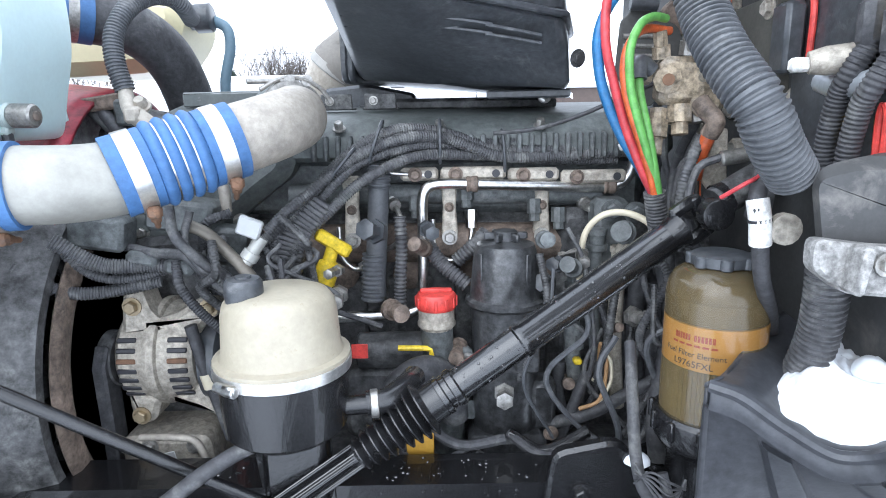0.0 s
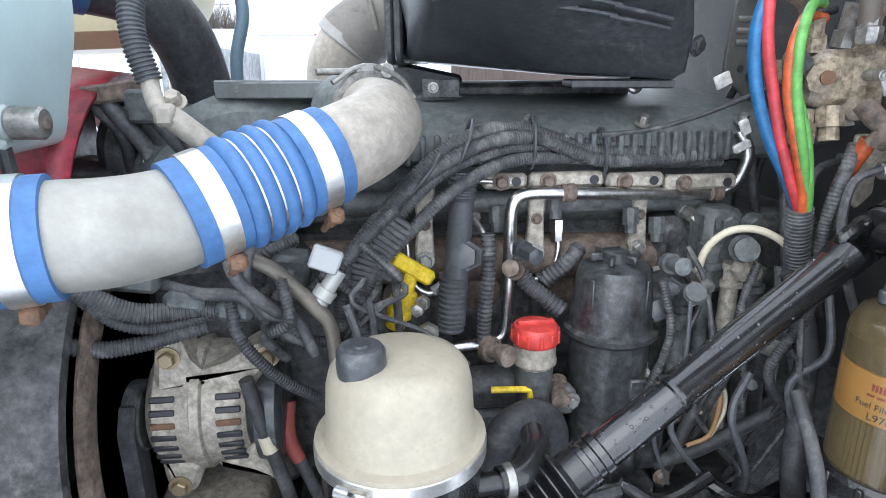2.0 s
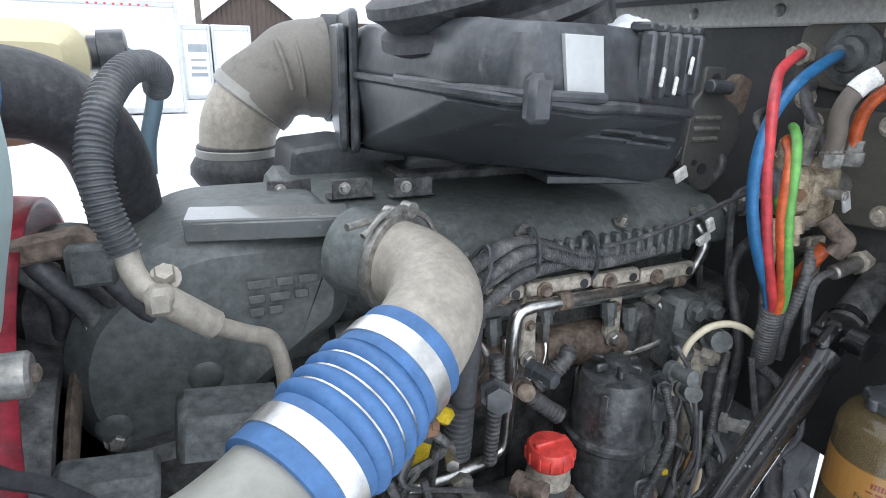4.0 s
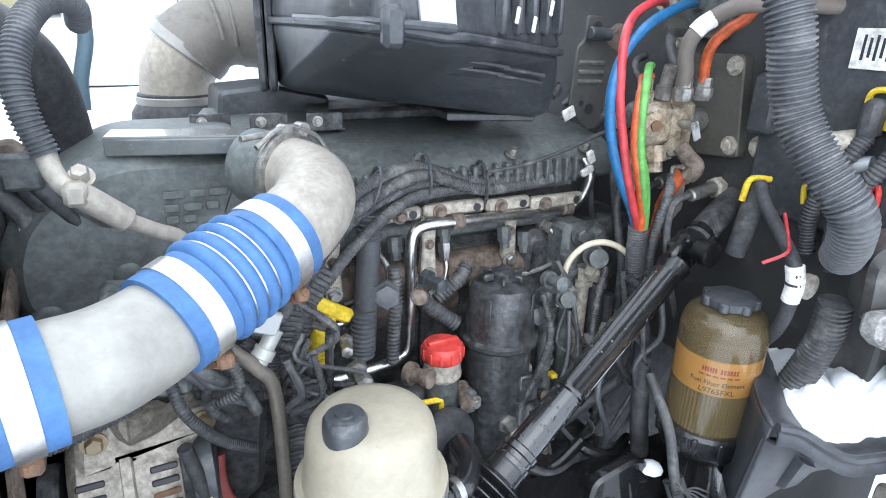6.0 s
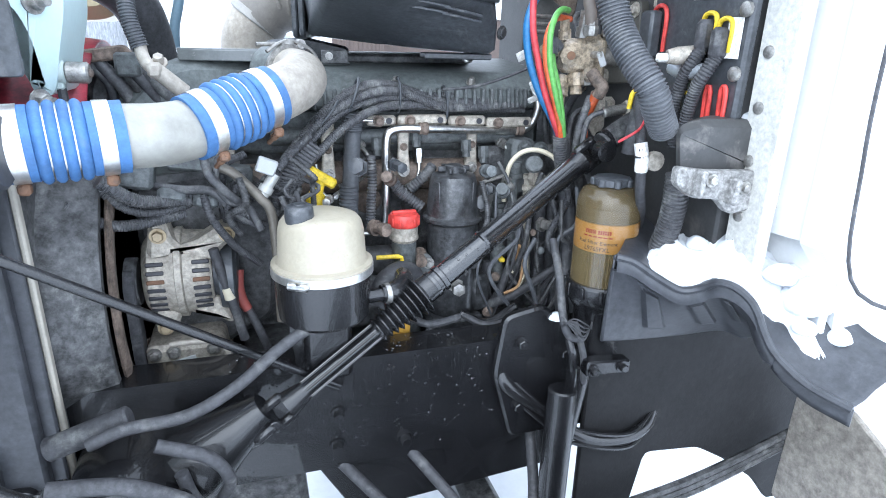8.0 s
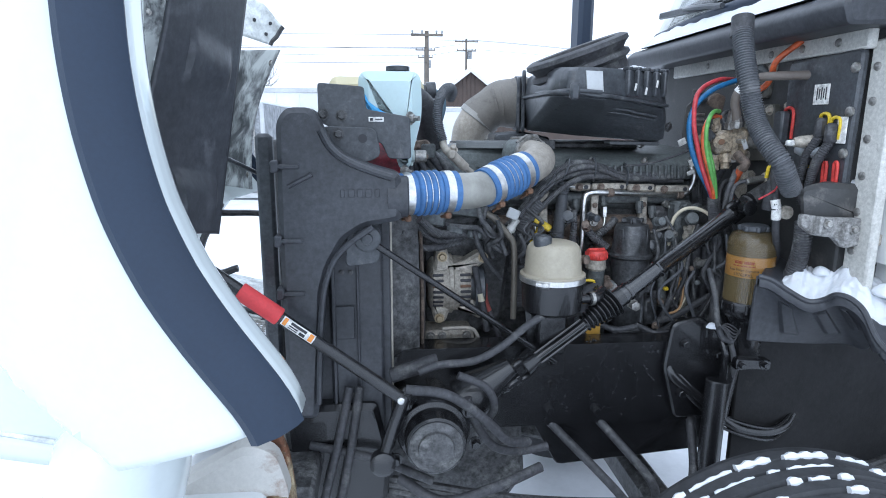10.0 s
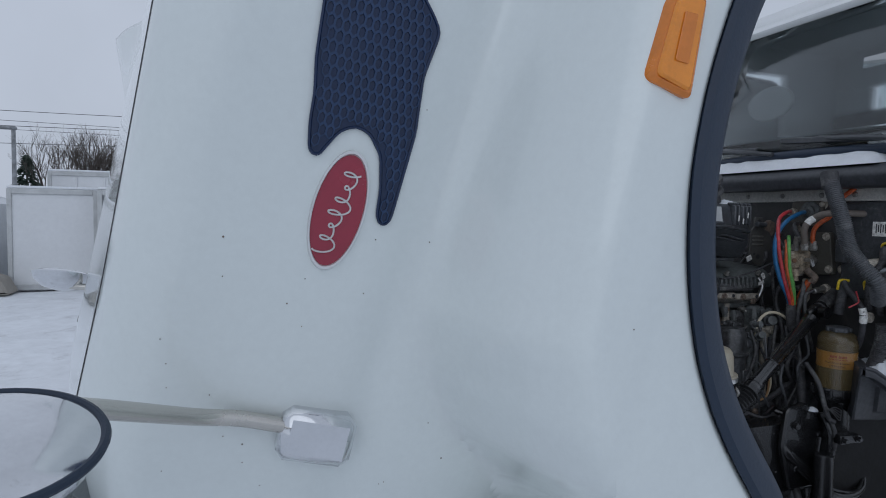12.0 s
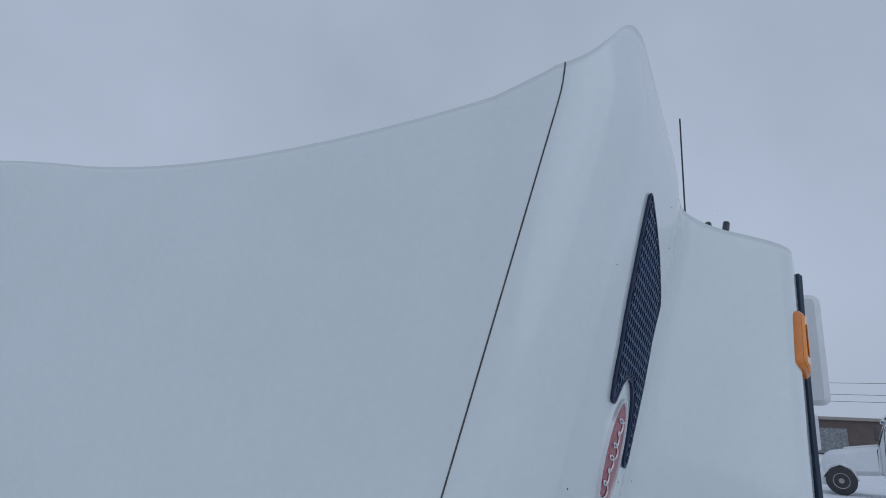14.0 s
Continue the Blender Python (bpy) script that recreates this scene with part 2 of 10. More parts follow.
silver_label = surf("silver_label", (0.52, 0.53, 0.53), 0.45, 0.2, var=0.06, scale=20, dirt=(0.33, 0.33, 0.32), dirt_amt=0.3, dirt_scale=40, bump=0.15)
# near-black for print and small parts, and for the painted shade inside openings
near_black = surf("dark_print_and_hole_shade", (0.03, 0.03, 0.035), 0.5, var=0.05, bump=0)
red_ink = surf("red_print", (0.42, 0.05, 0.03), 0.5, var=0.05, bump=0)
cream_line = surf("cream_tube", (0.62, 0.56, 0.42), 0.45, var=0.1, scale=12, bump=0.03)
amber_glass = surf("amber_smoked_cover", (0.54, 0.45, 0.27), 0.08, var=0.08, bump=0.01, trans=0.9)
filter_band = surf("orange_filter_label", (0.66, 0.36, 0.08), 0.5, var=0.05, bump=0.02)
filter_paper = surf("pleated_filter_paper", (0.22, 0.18, 0.10), 0.7, var=0.15, scale=14, bump=0.1)
fuel_dark = surf("dark_fuel_element", (0.09, 0.065, 0.028), 0.5, var=0.2, bump=0.1)
tan_wire = surf("tan_wire", (0.42, 0.25, 0.12), 0.5, var=0.1, bump=0.02)
emblem_red = surf("emblem_red_enamel", (0.30, 0.018, 0.045), 0.25, var=0.08, scale=8, bump=0.0, coat=0.5)
emblem_silver = surf("emblem_silver", (0.72, 0.72, 0.72), 0.3, 0.6, var=0.05, bump=0.02)
mesh_navy = surf("navy_grille_plastic", (0.008, 0.022, 0.068), 0.38, var=0.15, scale=6, bump=0.1)
mesh_rib = surf("navy_grille_rib", (0.016, 0.040, 0.105), 0.35, var=0.12, scale=10, bump=0.05)
amber_lens = surf("amber_lens", (0.80, 0.27, 0.02), 0.2, var=0.08, scale=20, bump=0.05, coat=0.5, sss=0.1)
amber_rim = surf("amber_lens_rim", (0.66, 0.20, 0.02), 0.25, var=0.08, scale=20, bump=0.02, coat=0.3)
tyre_rubber = surf("tyre_rubber", (0.034, 0.035, 0.038), 0.55, var=0.2, scale=9, dirt=(0.06, 0.06, 0.062), dirt_amt=0.3, bump=0.3, bscale=90, grime=0.2, gscale=30)
snow_mat = surf("snow", (0.74, 0.76, 0.79), 0.6, var=0.06, scale=9, dirt=(0.45, 0.45, 0.46), dirt_amt=0.14, dirt_scale=60, bump=0.9, bscale=70, sss=0.1)
ground_snow = surf("packed_snow", (0.78, 0.80, 0.83), 0.65, var=0.05, scale=0.8, dirt=(0.46, 0.46, 0.47), dirt_amt=0.34, dirt_scale=1.3, bump=1.0, bscale=9, grime=0.06, gscale=3)
glass_dark = surf("windscreen_glass", (0.62, 0.68, 0.70), 0.02, var=0.02, bump=0.0, trans=1.0)
cab_dark = surf("cab_interior_dark", (0.05, 0.055, 0.06), 0.7, var=0.2, bump=0.1)
brown_siding = surf("brown_wood_siding", (0.085, 0.062, 0.052), 0.7, var=0.2, scale=2, bump=0.2, bscale=20, rnd=0.15)
trailer_white = surf("trailer_white", (0.70, 0.71, 0.72), 0.45, var=0.05, scale=0.8, dirt=(0.4, 0.4, 0.4), dirt_amt=0.15, dirt_scale=1.5, bump=0.05, bscale=10)
grey_metal = surf("weathered_grey_steel", (0.24, 0.25, 0.26), 0.55, 0.3, var=0.15, scale=3, dirt=(0.15, 0.14, 0.13), dirt_amt=0.3, dirt_scale=4, bump=0.15, bscale=20, grime=0.30, gscale=6)
tarp = surf("white_tarpaulin", (0.66, 0.68, 0.70), 0.5, var=0.08, scale=1.5, bump=0.3, bscale=8)
pole_wood = surf("grey_pole_wood", (0.14, 0.12, 0.10), 0.8, var=0.2, scale=4, bump=0.3, bscale=30)
bark = surf("bark", (0.10, 0.085, 0.075), 0.85, var=0.2, scale=8, bump=0.3, bscale=40)
needle = surf("conifer_needles", (0.035, 0.055, 0.042), 0.7, var=0.3, scale=5, bump=0.1)
concrete = surf("concrete", (0.30, 0.28, 0.25), 0.8, var=0.12, scale=3, bump=0.3, bscale=30)

# ---------------------------------------------------------------- geometry kit


class Geo:
    def __init__(self):
        self.v, self.f = [], []

    def add(self, v, f):
        o = len(self.v)
        self.v += [tuple(p) for p in v]
        self.f += [tuple(i + o for i in q) for q in f]
        return self


def smooth_path(pts, n):
    """Points on a Catmull-Rom curve through pts."""
    p = np.array(pts, float)
    if len(p) == 2:
        return np.array([p[0] * (1 - t) + p[1] * t for t in np.linspace(0, 1, n)])
    ext = np.vstack([2 * p[0] - p[1], p, 2 * p[-1] - p[-2]])
    seg = np.linalg.norm(np.diff(p, axis=0), axis=1)
    cum = np.concatenate([[0], np.cumsum(seg)])
    out = []
    for d in np.linspace(0, cum[-1], n):
        i = min(len(seg) - 1, int(np.searchsorted(cum, d, side="right") - 1))
        u = (d - cum[i]) / max(seg[i], 1e-9)
        a, b, c, e = ext[i], ext[i + 1], ext[i + 2], ext[i + 3]
        out.append(0.5 * (2 * b + (c - a) * u + (2 * a - 5 * b + 4 * c - e) * u * u + (3 * b - a - 3 * c + e) * u ** 3))
    return np.array(out)


def tube(g, pts, r, seg=10, n=None, cap=True, flat=1.0):
    """A round tube along a smooth path; r is a number or a function of the length along it."""
    raw = np.array(pts, float)
    length = float(np.linalg.norm(np.diff(raw, axis=0), axis=1).sum())
    if n is None:
        n = 2 if len(raw) == 2 else max(6, min(60, int(length / 0.02) + 4 * len(raw)))
    p = smooth_path(raw, n)
    tan = np.gradient(p, axis=0)
    tan /= np.linalg.norm(tan, axis=1)[:, None] + 1e-12
    ref = np.array([0, 0, 1.0]) if abs(tan[0][2]) < 0.9 else np.array([1.0, 0, 0])
    nrm = ref - tan[0] * (ref @ tan[0])
    nrm /= np.linalg.norm(nrm)
    dist = np.concatenate([[0], np.cumsum(np.linalg.norm(np.diff(p, axis=0), axis=1))])
    v, f = [], []
    for i in range(n):
        nrm = nrm - tan[i] * (nrm @ tan[i])
        nrm /= np.linalg.norm(nrm)
        bi = np.cross(tan[i], nrm)
        rad = r(dist[i]) if callable(r) else r
        for k in range(seg):
            a = 2 * math.pi * k / seg
            v.append(p[i] + rad * (math.cos(a) * nrm * flat + math.sin(a) * bi))
    for i in range(n - 1):
        for k in range(seg):
            k2 = (k + 1) % seg
            f.append((i * seg + k, i * seg + k2, (i + 1) * seg + k2, (i + 1) * seg + k))
    if cap:
        f.append(tuple(range(seg))[::-1])
        f.append(tuple((n - 1) * seg + k for k in range(seg)))
    return g.add(v, f)


def corrugated(g, pts, r, pitch=0.006, depth=0.12, seg=10):
    """A ribbed conduit."""
    raw = np.array(pts, float)
    p = smooth_path(raw, 60)
    length = float(np.linalg.norm(np.diff(p, axis=0), axis=1).sum())
    n = max(8, int(length / pitch * 4))

    def rad(d):
        return r * (1.0 if (d / pitch) % 1.0 < 0.5 else 1.0 - depth)
    return tube(g, p, rad, seg, n)


def axes(axis):
    a = Vector(axis).normalized()
    ref = Vector((0, 0, 1)) if abs(a.z) < 0.9 else Vector((1, 0, 0))
    u = (ref - a * ref.dot(a)).normalized()
    return a, u, a.cross(u)


def lathe(g, p0, axis, profile, seg=24, start=0.0, squash=1.0):
    """Turns a profile of (along, radius) round an axis from p0."""
    a, u, w = axes(axis)
    p0 = Vector(p0)
    v, f = [], []
    for d, r in profile:
        for k in range(seg):
            t = 2 * math.pi * k / seg + start
            v.append(p0 + a * d + u * (r * math.cos(t)) + w * (r * squash * math.sin(t)))
    for i in range(len(profile) - 1):
        for k in range(seg):
            k2 = (k + 1) % seg
            f.append((i * seg + k, i * seg + k2, (i + 1) * seg + k2, (i + 1) * seg + k))
    f.append(tuple(range(seg))[::-1])
    f.append(tuple((len(profile) - 1) * seg + k for k in range(seg)))
    return g.add(v, f)


def cyl(g, p0, p1, r, seg=16, ch=0.0):
    d = (Vector(p1) - Vector(p0)).length
    c = min(ch, r * 0.5, d * 0.4)
    prof = [(0, r), (d, r)] if not c else [(0, r - c), (c, r), (d - c, r), (d, r - c)]
    return lathe(g, p0, Vector(p1) - Vector(p0), prof, seg)


def box(g, c, size, ch=0.004, m=None):
    """A box with chamfered edges."""
    a, b, e = (s / 2 for s in size)
    d = min(ch, a * 0.6, b * 0.6, e * 0.6)
    v, idx = [], {}
    for sx in (-1, 1):
        for sy in (-1, 1):
            for sz in (-1, 1):
                for k, (dx, dy, dz) in enumerate(((0, d, d), (d, 0, d), (d, d, 0))):
                    idx[sx, sy, sz, k] = len(v)
                    v.append(Vector((sx * (a - dx), sy * (b - dy), sz * (e - dz))))
    f = []
    for s in (-1, 1):
        o = 1 if s > 0 else -1
        for k, quad in enumerate((
                [(s, -1, -1), (s, 1, -1), (s, 1, 1), (s, -1, 1)],
                [(1, s, -1), (-1, s, -1), (-1, s, 1), (1, s, 1)],
                [(-1, -1, s), (1, -1, s), (1, 1, s), (-1, 1, s)])):
            q = [idx[(*t, k)] for t in quad]
            f.append(tuple(q[::o]))
    for p in (-1, 1):
        for q in (-1, 1):
            f.append((idx[p, q, -1, 0], idx[p, q, -1, 1], idx[p, q, 1, 1], idx[p, q, 1, 0]))
            f.append((idx[p, -1, q, 0], idx[p, -1, q, 2], idx[p, 1, q, 2], idx[p, 1, q, 0]))
            f.append((idx[-1, p, q, 1], idx[-1, p, q, 2], idx[1, p, q, 2], idx[1, p, q, 1]))
            for s in (-1, 1):
                f.append((idx[s, p, q, 0], idx[s, p, q, 1], idx[s, p, q, 2]))
    m = m or Matrix()
    c = Vector(c)
    return g.add([c + (m.to_3x3() @ p) for p in v], f)


def inset(poly, d):
    n = len(poly)
    area = sum(poly[i][0] * poly[(i + 1) % n][1] - poly[(i + 1) % n][0] * poly[i][1] for i in range(n))
    sg = 1 if area > 0 else -1
    out = []
    for i in range(n):
        p, q, r = (Vector(poly[(i + k) % n]) for k in (-1, 0, 1))
        a, b = (q - p).normalized(), (r - q).normalized()
        na, nb = Vector((-a.y, a.x)) * sg, Vector((-b.y, b.x)) * sg
        bis = na + nb
        bis = bis / max(bis.length_squared / 2, 0.3) if bis.length > 1e-6 else na
        out.append(tuple(q + bis * d))
    return out


def prism(g, poly, to3, d0, d1, ch=0.004):
    """A polygon pushed from depth d0 to d1, with chamfered rims; to3(a, b, d) gives the place."""
    n = len(poly)
    small = inset(poly, ch) if ch else poly
    s = 1 if d1 > d0 else -1
    rings = [(small, d0), (poly, d0 + s * ch), (poly, d1 - s * ch), (small, d1)] if ch else [(poly, d0), (poly, d1)]
    v = [to3(a, b, d) for ring, d in rings for a, b in ring]
    f = [(r * n + i, r * n + (i + 1) % n, (r + 1) * n + (i + 1) % n, (r + 1) * n + i) for r in range(len(rings) - 1) for i in range(n)]
    f.append(tuple(range(n))[::-1])
    f.append(tuple((len(rings) - 1) * n + i for i in range(n)))
    return g.add(v, f)


def in_xz(a, b, d):
    return (a, d, b)


def in_xy(a, b, d):
    return (a, b, d)


def in_yz(a, b, d):
    return (d, a, b)


def rounded(poly, r, k=4):
    """Rounds a polygon's corners."""
    n, out = len(poly), []
    for i in range(n):
        p, q, e = (Vector(poly[(i + j) % n]) for j in (-1, 0, 1))
        a, b = p - q, e - q
        da, db = min(r, a.length * 0.45), min(r, b.length * 0.45)
        s, t = q + a.normalized() * da, q + b.normalized() * db
        for j in range(k + 1):
            u = j / k
            out.append(tuple(s * (1 - u) ** 2 + q * 2 * u * (1 - u) + t * u * u))
    return out


def bolt(g, p, axis, r=0.009, h=0.007, washer=True):
    a = Vector(axis).normalized()
    p = Vector(p)
    if washer:
        lathe(g, p, a, [(0, r * 1.45), (h * 0.25, r * 1.45)], 14)
    lathe(g, p + a * (h * 0.25 if washer else 0), a, [(0, r), (h * 0.8, r), (h, r * 0.82)], 6)
    return g


def grid(g, fn, nu, nv):
    v = [fn(i / nu, j / nv) for i in range(nu + 1) for j in range(nv + 1)]
    f = [(i * (nv + 1) + j, (i + 1) * (nv + 1) + j, (i + 1) * (nv + 1) + j + 1, i * (nv + 1) + j + 1) for i in range(nu) for j in range(nv)]
    return g.add(v, f)


ORIGIN = {}


def mesh_of(name, g, mat, origin):
    me = bpy.data.meshes.new(name)
    o = Vector(origin)
    me.from_pydata([Vector(p) - o for p in g.v], [], g.f)
    bm = bmesh.new()
    bm.from_mesh(me)
    bmesh.ops.recalc_face_normals(bm, faces=bm.faces)
    bm.to_mesh(me)
    bm.free()
    me.polygons.foreach_set("use_smooth", [True] * len(me.polygons))
    me.set_sharp_from_angle(angle=radians(38))
    me.materials.append(mat)
    return me


def thing(name, label, category, loc, group="", kind=""):
    ob = new(name)
    ob.location, ob.empty_display_size = loc, 0.05
    ORIGIN[ob] = Vector(loc)
    return tagged(ob, label, category, group, kind)


def part(name, g, mat, parent, label=""):
    ob = new(name, mesh_of(name, g, mat, ORIGIN[parent]))
    ob.parent = parent
    ORIGIN[ob] = ORIGIN[parent]
    return tagged(ob, label)


def solo(name, g, mat, label, category, group="", kind="", loc=None):
    if loc is None:
        a = np.array(g.v)
        loc = ((a[:, 0].min() + a[:, 0].max()) / 2, (a[:, 1].min() + a[:, 1].max()) / 2, a[:, 2].min())
    ob = new(name, mesh_of(name, g, mat, loc))
    ob.location = loc
    ORIGIN[ob] = Vector(loc)
    return tagged(ob, label, category, group, kind)


def loft(g, rings):
    """A closed body through rings of equal count, capped at both ends."""
    n = len(rings[0])
    f = [(r * n + i, r * n + (i + 1) % n, (r + 1) * n + (i + 1) % n, (r + 1) * n + i) for r in range(len(rings) - 1) for i in range(n)]
    f += [tuple(range(n))[::-1], tuple((len(rings) - 1) * n + i for i in range(n))]
    return g.add([p for ring in rings for p in ring], f)


def sstep(x, a, b):
    t = min(1.0, max(0.0, (x - a) / (b - a)))
    return t * t * (3 - 2 * t)

# ---------------------------------------------------------------- ground
YC = 1.22
g = Geo()


def ground_pt(u, v):
    a = 2 * math.pi * u
    r = 0.02 + 0.9 * (math.exp(v * 6.75) - 1)
    x, y = r * math.cos(a), r * math.sin(a) + 1
    z = 0.03 * noise.noise(Vector((x * 0.5, y * 0.5, 0))) + 0.02 * noise.noise(Vector((x * 1.7, y * 1.7, 3)))
    if r < 40:
        z += 0.02 * math.sin(x * 1.1 + 0.8 * math.sin(y * 0.15)) * sstep(abs(y - 6), 1, 4)
    return (x, y, z - 0.03)


grid(g, ground_pt, 120, 110)
ground = solo("ground", g, ground_snow, "snow-covered yard with packed tyre tracks", "ground", kind="structure", loc=(0, 0, 0))

# ---------------------------------------------------------------- tilted hood
ES, EH = np.array((0.2425, 0, 0.970)), np.array((-0.970, 0, 0.2425))


def hp(s, h, y):
    p = np.array((-1.5, 0, 2.0)) + s * ES + h * EH
    return (p[0], y, p[2])


def edge_h(s):
    """Height of the wheel arch's edge along the hood."""
    ks = (-0.95, -0.53, -0.48, -0.375, -0.276, -0.182, -0.06, 0.084, 0.237, 0.394, 0.548, 0.68)
    kh = (-0.720, -0.728, -0.680, -0.560, -0.478, -0.425, -0.377, -0.342, -0.332, -0.345, -0.385, -0.43)
    return 0.008 + float(np.mean([np.interp(s + d, ks, kh) for d in (-0.05, -0.025, 0, 0.025, 0.05)]))


def rear_s(h):
    """Where the hood's rear edge lies."""
    kh = (-0.50, -0.38, -0.30, -0.22, -0.10, -0.03, 0.34, 0.40, 0.44, 0.49, 0.585, 0.66, 0.76)
    ks = (0.517, 0.517, 0.512, 0.517, 0.532, 0.560, 0.716, 0.735, 0.738, 0.720, 0.535, 0.478, 0.43)
    return float(np.mean([np.interp(h + d, kh, ks) for d in (-0.02, 0, 0.02)]))


def body_y(s, h):
    return 0.30 - 0.18 * (0.1 + 0.97 * s + 0.2425 * h) + 0.04 * sstep(-s, 0.6, 0.95) + 0.07 * sstep(s, 0.45, 0.85)


def fender_y(s, h):
    return -0.022 + 0.05 * sstep(-s, 0.5, 0.95) + 0.13 * sstep(s, 0.52, 0.70)


def side_y(s, h):
    """The hood's left side as a height field."""
    dip = float(np.interp(s, (-0.75, -0.60, -0.50, -0.40, -0.28, -0.1), (-0.40, -0.29, -0.15, -0.07, -0.015, 0.0)))
    k = sstep(h - dip, -0.235, -0.02)
    flare = 0.018 * sstep(-h, 0.30, 0.36)
    return (fender_y(s, h) + flare * 0.3) * (1 - k) + (body_y(s, h) + 0.012 * math.exp(-((h - 0.0) / 0.05) ** 2)) * k


def hood_profile(q, v):
    """q runs from the left arch over the top to the middle; v from the nose to the rear edge."""
    s0 = -0.91
    if q < 0.40:
        u = q / 0.40
        s0 = float(np.interp(-0.73 + 0.71 * u, (-0.74, -0.525, -0.42, -0.345, -0.31), (-0.50, -0.60, -0.70, -0.88, -0.91)))
        s = s0 + (rear_s(-0.385 + 0.365 * u) - s0) * v
        h = edge_h(s) + (-0.02 - edge_h(s)) * u
        y = side_y(s, h)
    elif q < 0.62:
        h = -0.02 + 0.44 * (q - 0.40) / 0.22
        s = s0 + (rear_s(h) - s0) * v
        y = side_y(s, h)
    elif q < 0.76:
        a = (q - 0.62) / 0.14 * math.pi / 2
        h = 0.42 + 0.165 * math.sin(a)
        s = s0 + (rear_s(h) - s0) * v
        y = body_y(s, 0.42) + 0.14 * (1 - math.cos(a))
    else:
        w = (q - 0.76) / 0.24
        s1 = 0.388 + 0.15 * (1 - w) ** 2
        s = s0 + (s1 - s0) * v
        a = body_y(s, 0.42) + 0.14
        y = a + (YC - a) * w
        h = 0.585 + 0.025 * math.sin(w * math.pi / 2)
    if h > 0.3:
        h += 0.045 * (s - 0.55) * sstep(h, 0.3, 0.55)
    if h > 0.1:
        h -= (h - 0.1) * 0.10 * sstep(-s, 0.66, 0.93)
    return s, h, y


def lean(y):
    """The open hood stands slightly askew: its far side lies further forward."""
    return 0.184 * max(0.0, y - 0.44)


def hood_pt(u, v):
    q = 1 - abs(2 * u - 1)
    s, h, y = hood_profile(q, v)
    if u > 0.5:
        y = 2 * YC - y
        k = sstep(q, 0.30, 0.42) * (1 - sstep(q, 0.74, 0.90))
        s -= 0.21 * k * sstep(s, 0.25, 0.75)
        h += 0.12 * k * sstep(s, 0.0, 0.5)
        h += 0.11 * sstep(0.62 - q, 0.0, 0.4) - 0.12 * sstep(y, 1.3, 2.0) * sstep(-s, 0.4, 0.9)
    return hp(s, h + lean(y), y)


hood = thing("truck_hood", "open white truck hood tilted forward, lightly dirty", "hood", hp(-0.9, 0.1, YC))
g = grid(Geo(), hood_pt, 260, 64)
shell = part("shell", g, white_paint, hood)
shell.data.materials.append(white_inner)
sol = shell.modifiers.new("thickness", "SOLIDIFY")
sol.thickness, sol.offset, sol.material_offset = 0.012, 0.0, 0

# seam between the side and the top panel
g = Geo()
seam = []
for i in range(40):
    s, h, y = hood_profile(0.742, i / 39)
    seam.append(hp(s, h + lean(y) + 0.0058, y - 0.0028))
tube(g, seam, 0.0015, 6, 60)
part("seam", g, rubber, hood, "dark seam gasket")

# rubber flare along each wheel arch


def arch_trim(mirror):
    g = Geo()

    def pt(u, v):
        s = -0.515 + 1.036 * v
        e = edge_h(s)
        d = (edge_h(s + 0.01) - edge_h(s - 0.01)) / 0.02
        nrm = np.array((d, -1.0)) / math.hypot(d, 1)
        prof = ((0.006, 0.004), (0.000, -0.012), (0.012, -0.020), (0.044, -0.014), (0.068, 0.004), (0.077, 0.018), (0.075, 0.026), (0.068, 0.026), (0.062, 0.02), (0.044, 0.004), (0.006, 0.004))
        k = u * (len(prof) - 1)
        i = min(len(prof) - 2, int(k))
        a = np.array(prof[i]) * (1 - (k - i)) + np.array(prof[i + 1]) * (k - i)
        y = fender_y(min(s, 0.5), e) + a[1] + 0.002
        return hp(s + nrm[0] * a[0], e + nrm[1] * a[0] + (0.11 + lean(2 * YC - y) if mirror else 0), 2 * YC - y if mirror else y)
    grid(g, pt, 10, 70)
    return g




def arch_flange(u, v):
    """White return flange along the wheel arch."""
    s = -0.515 + 1.03 * v
    e = edge_h(s)
    d = (edge_h(s + 0.01) - edge_h(s - 0.01)) / 0.02
    nrm = np.array((d, -1.0)) / math.hypot(d, 1)
    o = -0.005 + 0.075 * sstep(u, 0.0, 0.25) - 0.02 * sstep(u, 0.6, 1.0)
    return hp(s + nrm[0] * o, e + nrm[1] * o, fender_y(min(s, 0.5), e) + 0.006 + 0.15 * u)


fl = part("arch_flange", grid(Geo(), arch_flange, 10, 60), white_paint, hood)
sol = fl.modifiers.new("thickness", "SOLIDIFY")
sol.thickness = 0.006
part("arch_trim", arch_trim(False), trim_rubber, hood, "thick black rubber wheel-arch flare")
part("arch_trim", arch_trim(True), trim_rubber, hood, "thick black rubber wheel-arch flare")


def on_side(s, h, out):
    return hp(s, h, side_y(s, h) - out)


# navy honeycomb vent beside the emblem
vent_edge = [(0.396, 0.307), (0.362, 0.236), (0.318, 0.166), (0.255, 0.095), (0.235, 0.078), (0.15, 0.085), (0.05, 0.068), (-0.09, 0.066), (-0.125, 0.066), (-0.137, 0.079), (-0.124, 0.094), (-0.07, 0.102), (-0.01, 0.12), (0.022, 0.15), (0.028, 0.18), (0.010, 0.207), (-0.03, 0.226), (-0.044, 0.233), (-0.040, 0.250), (0.01, 0.262), (0.06, 0.267), (0.12, 0.281), (0.25, 0.297), (0.34, 0.306), (0.38, 0.310)]
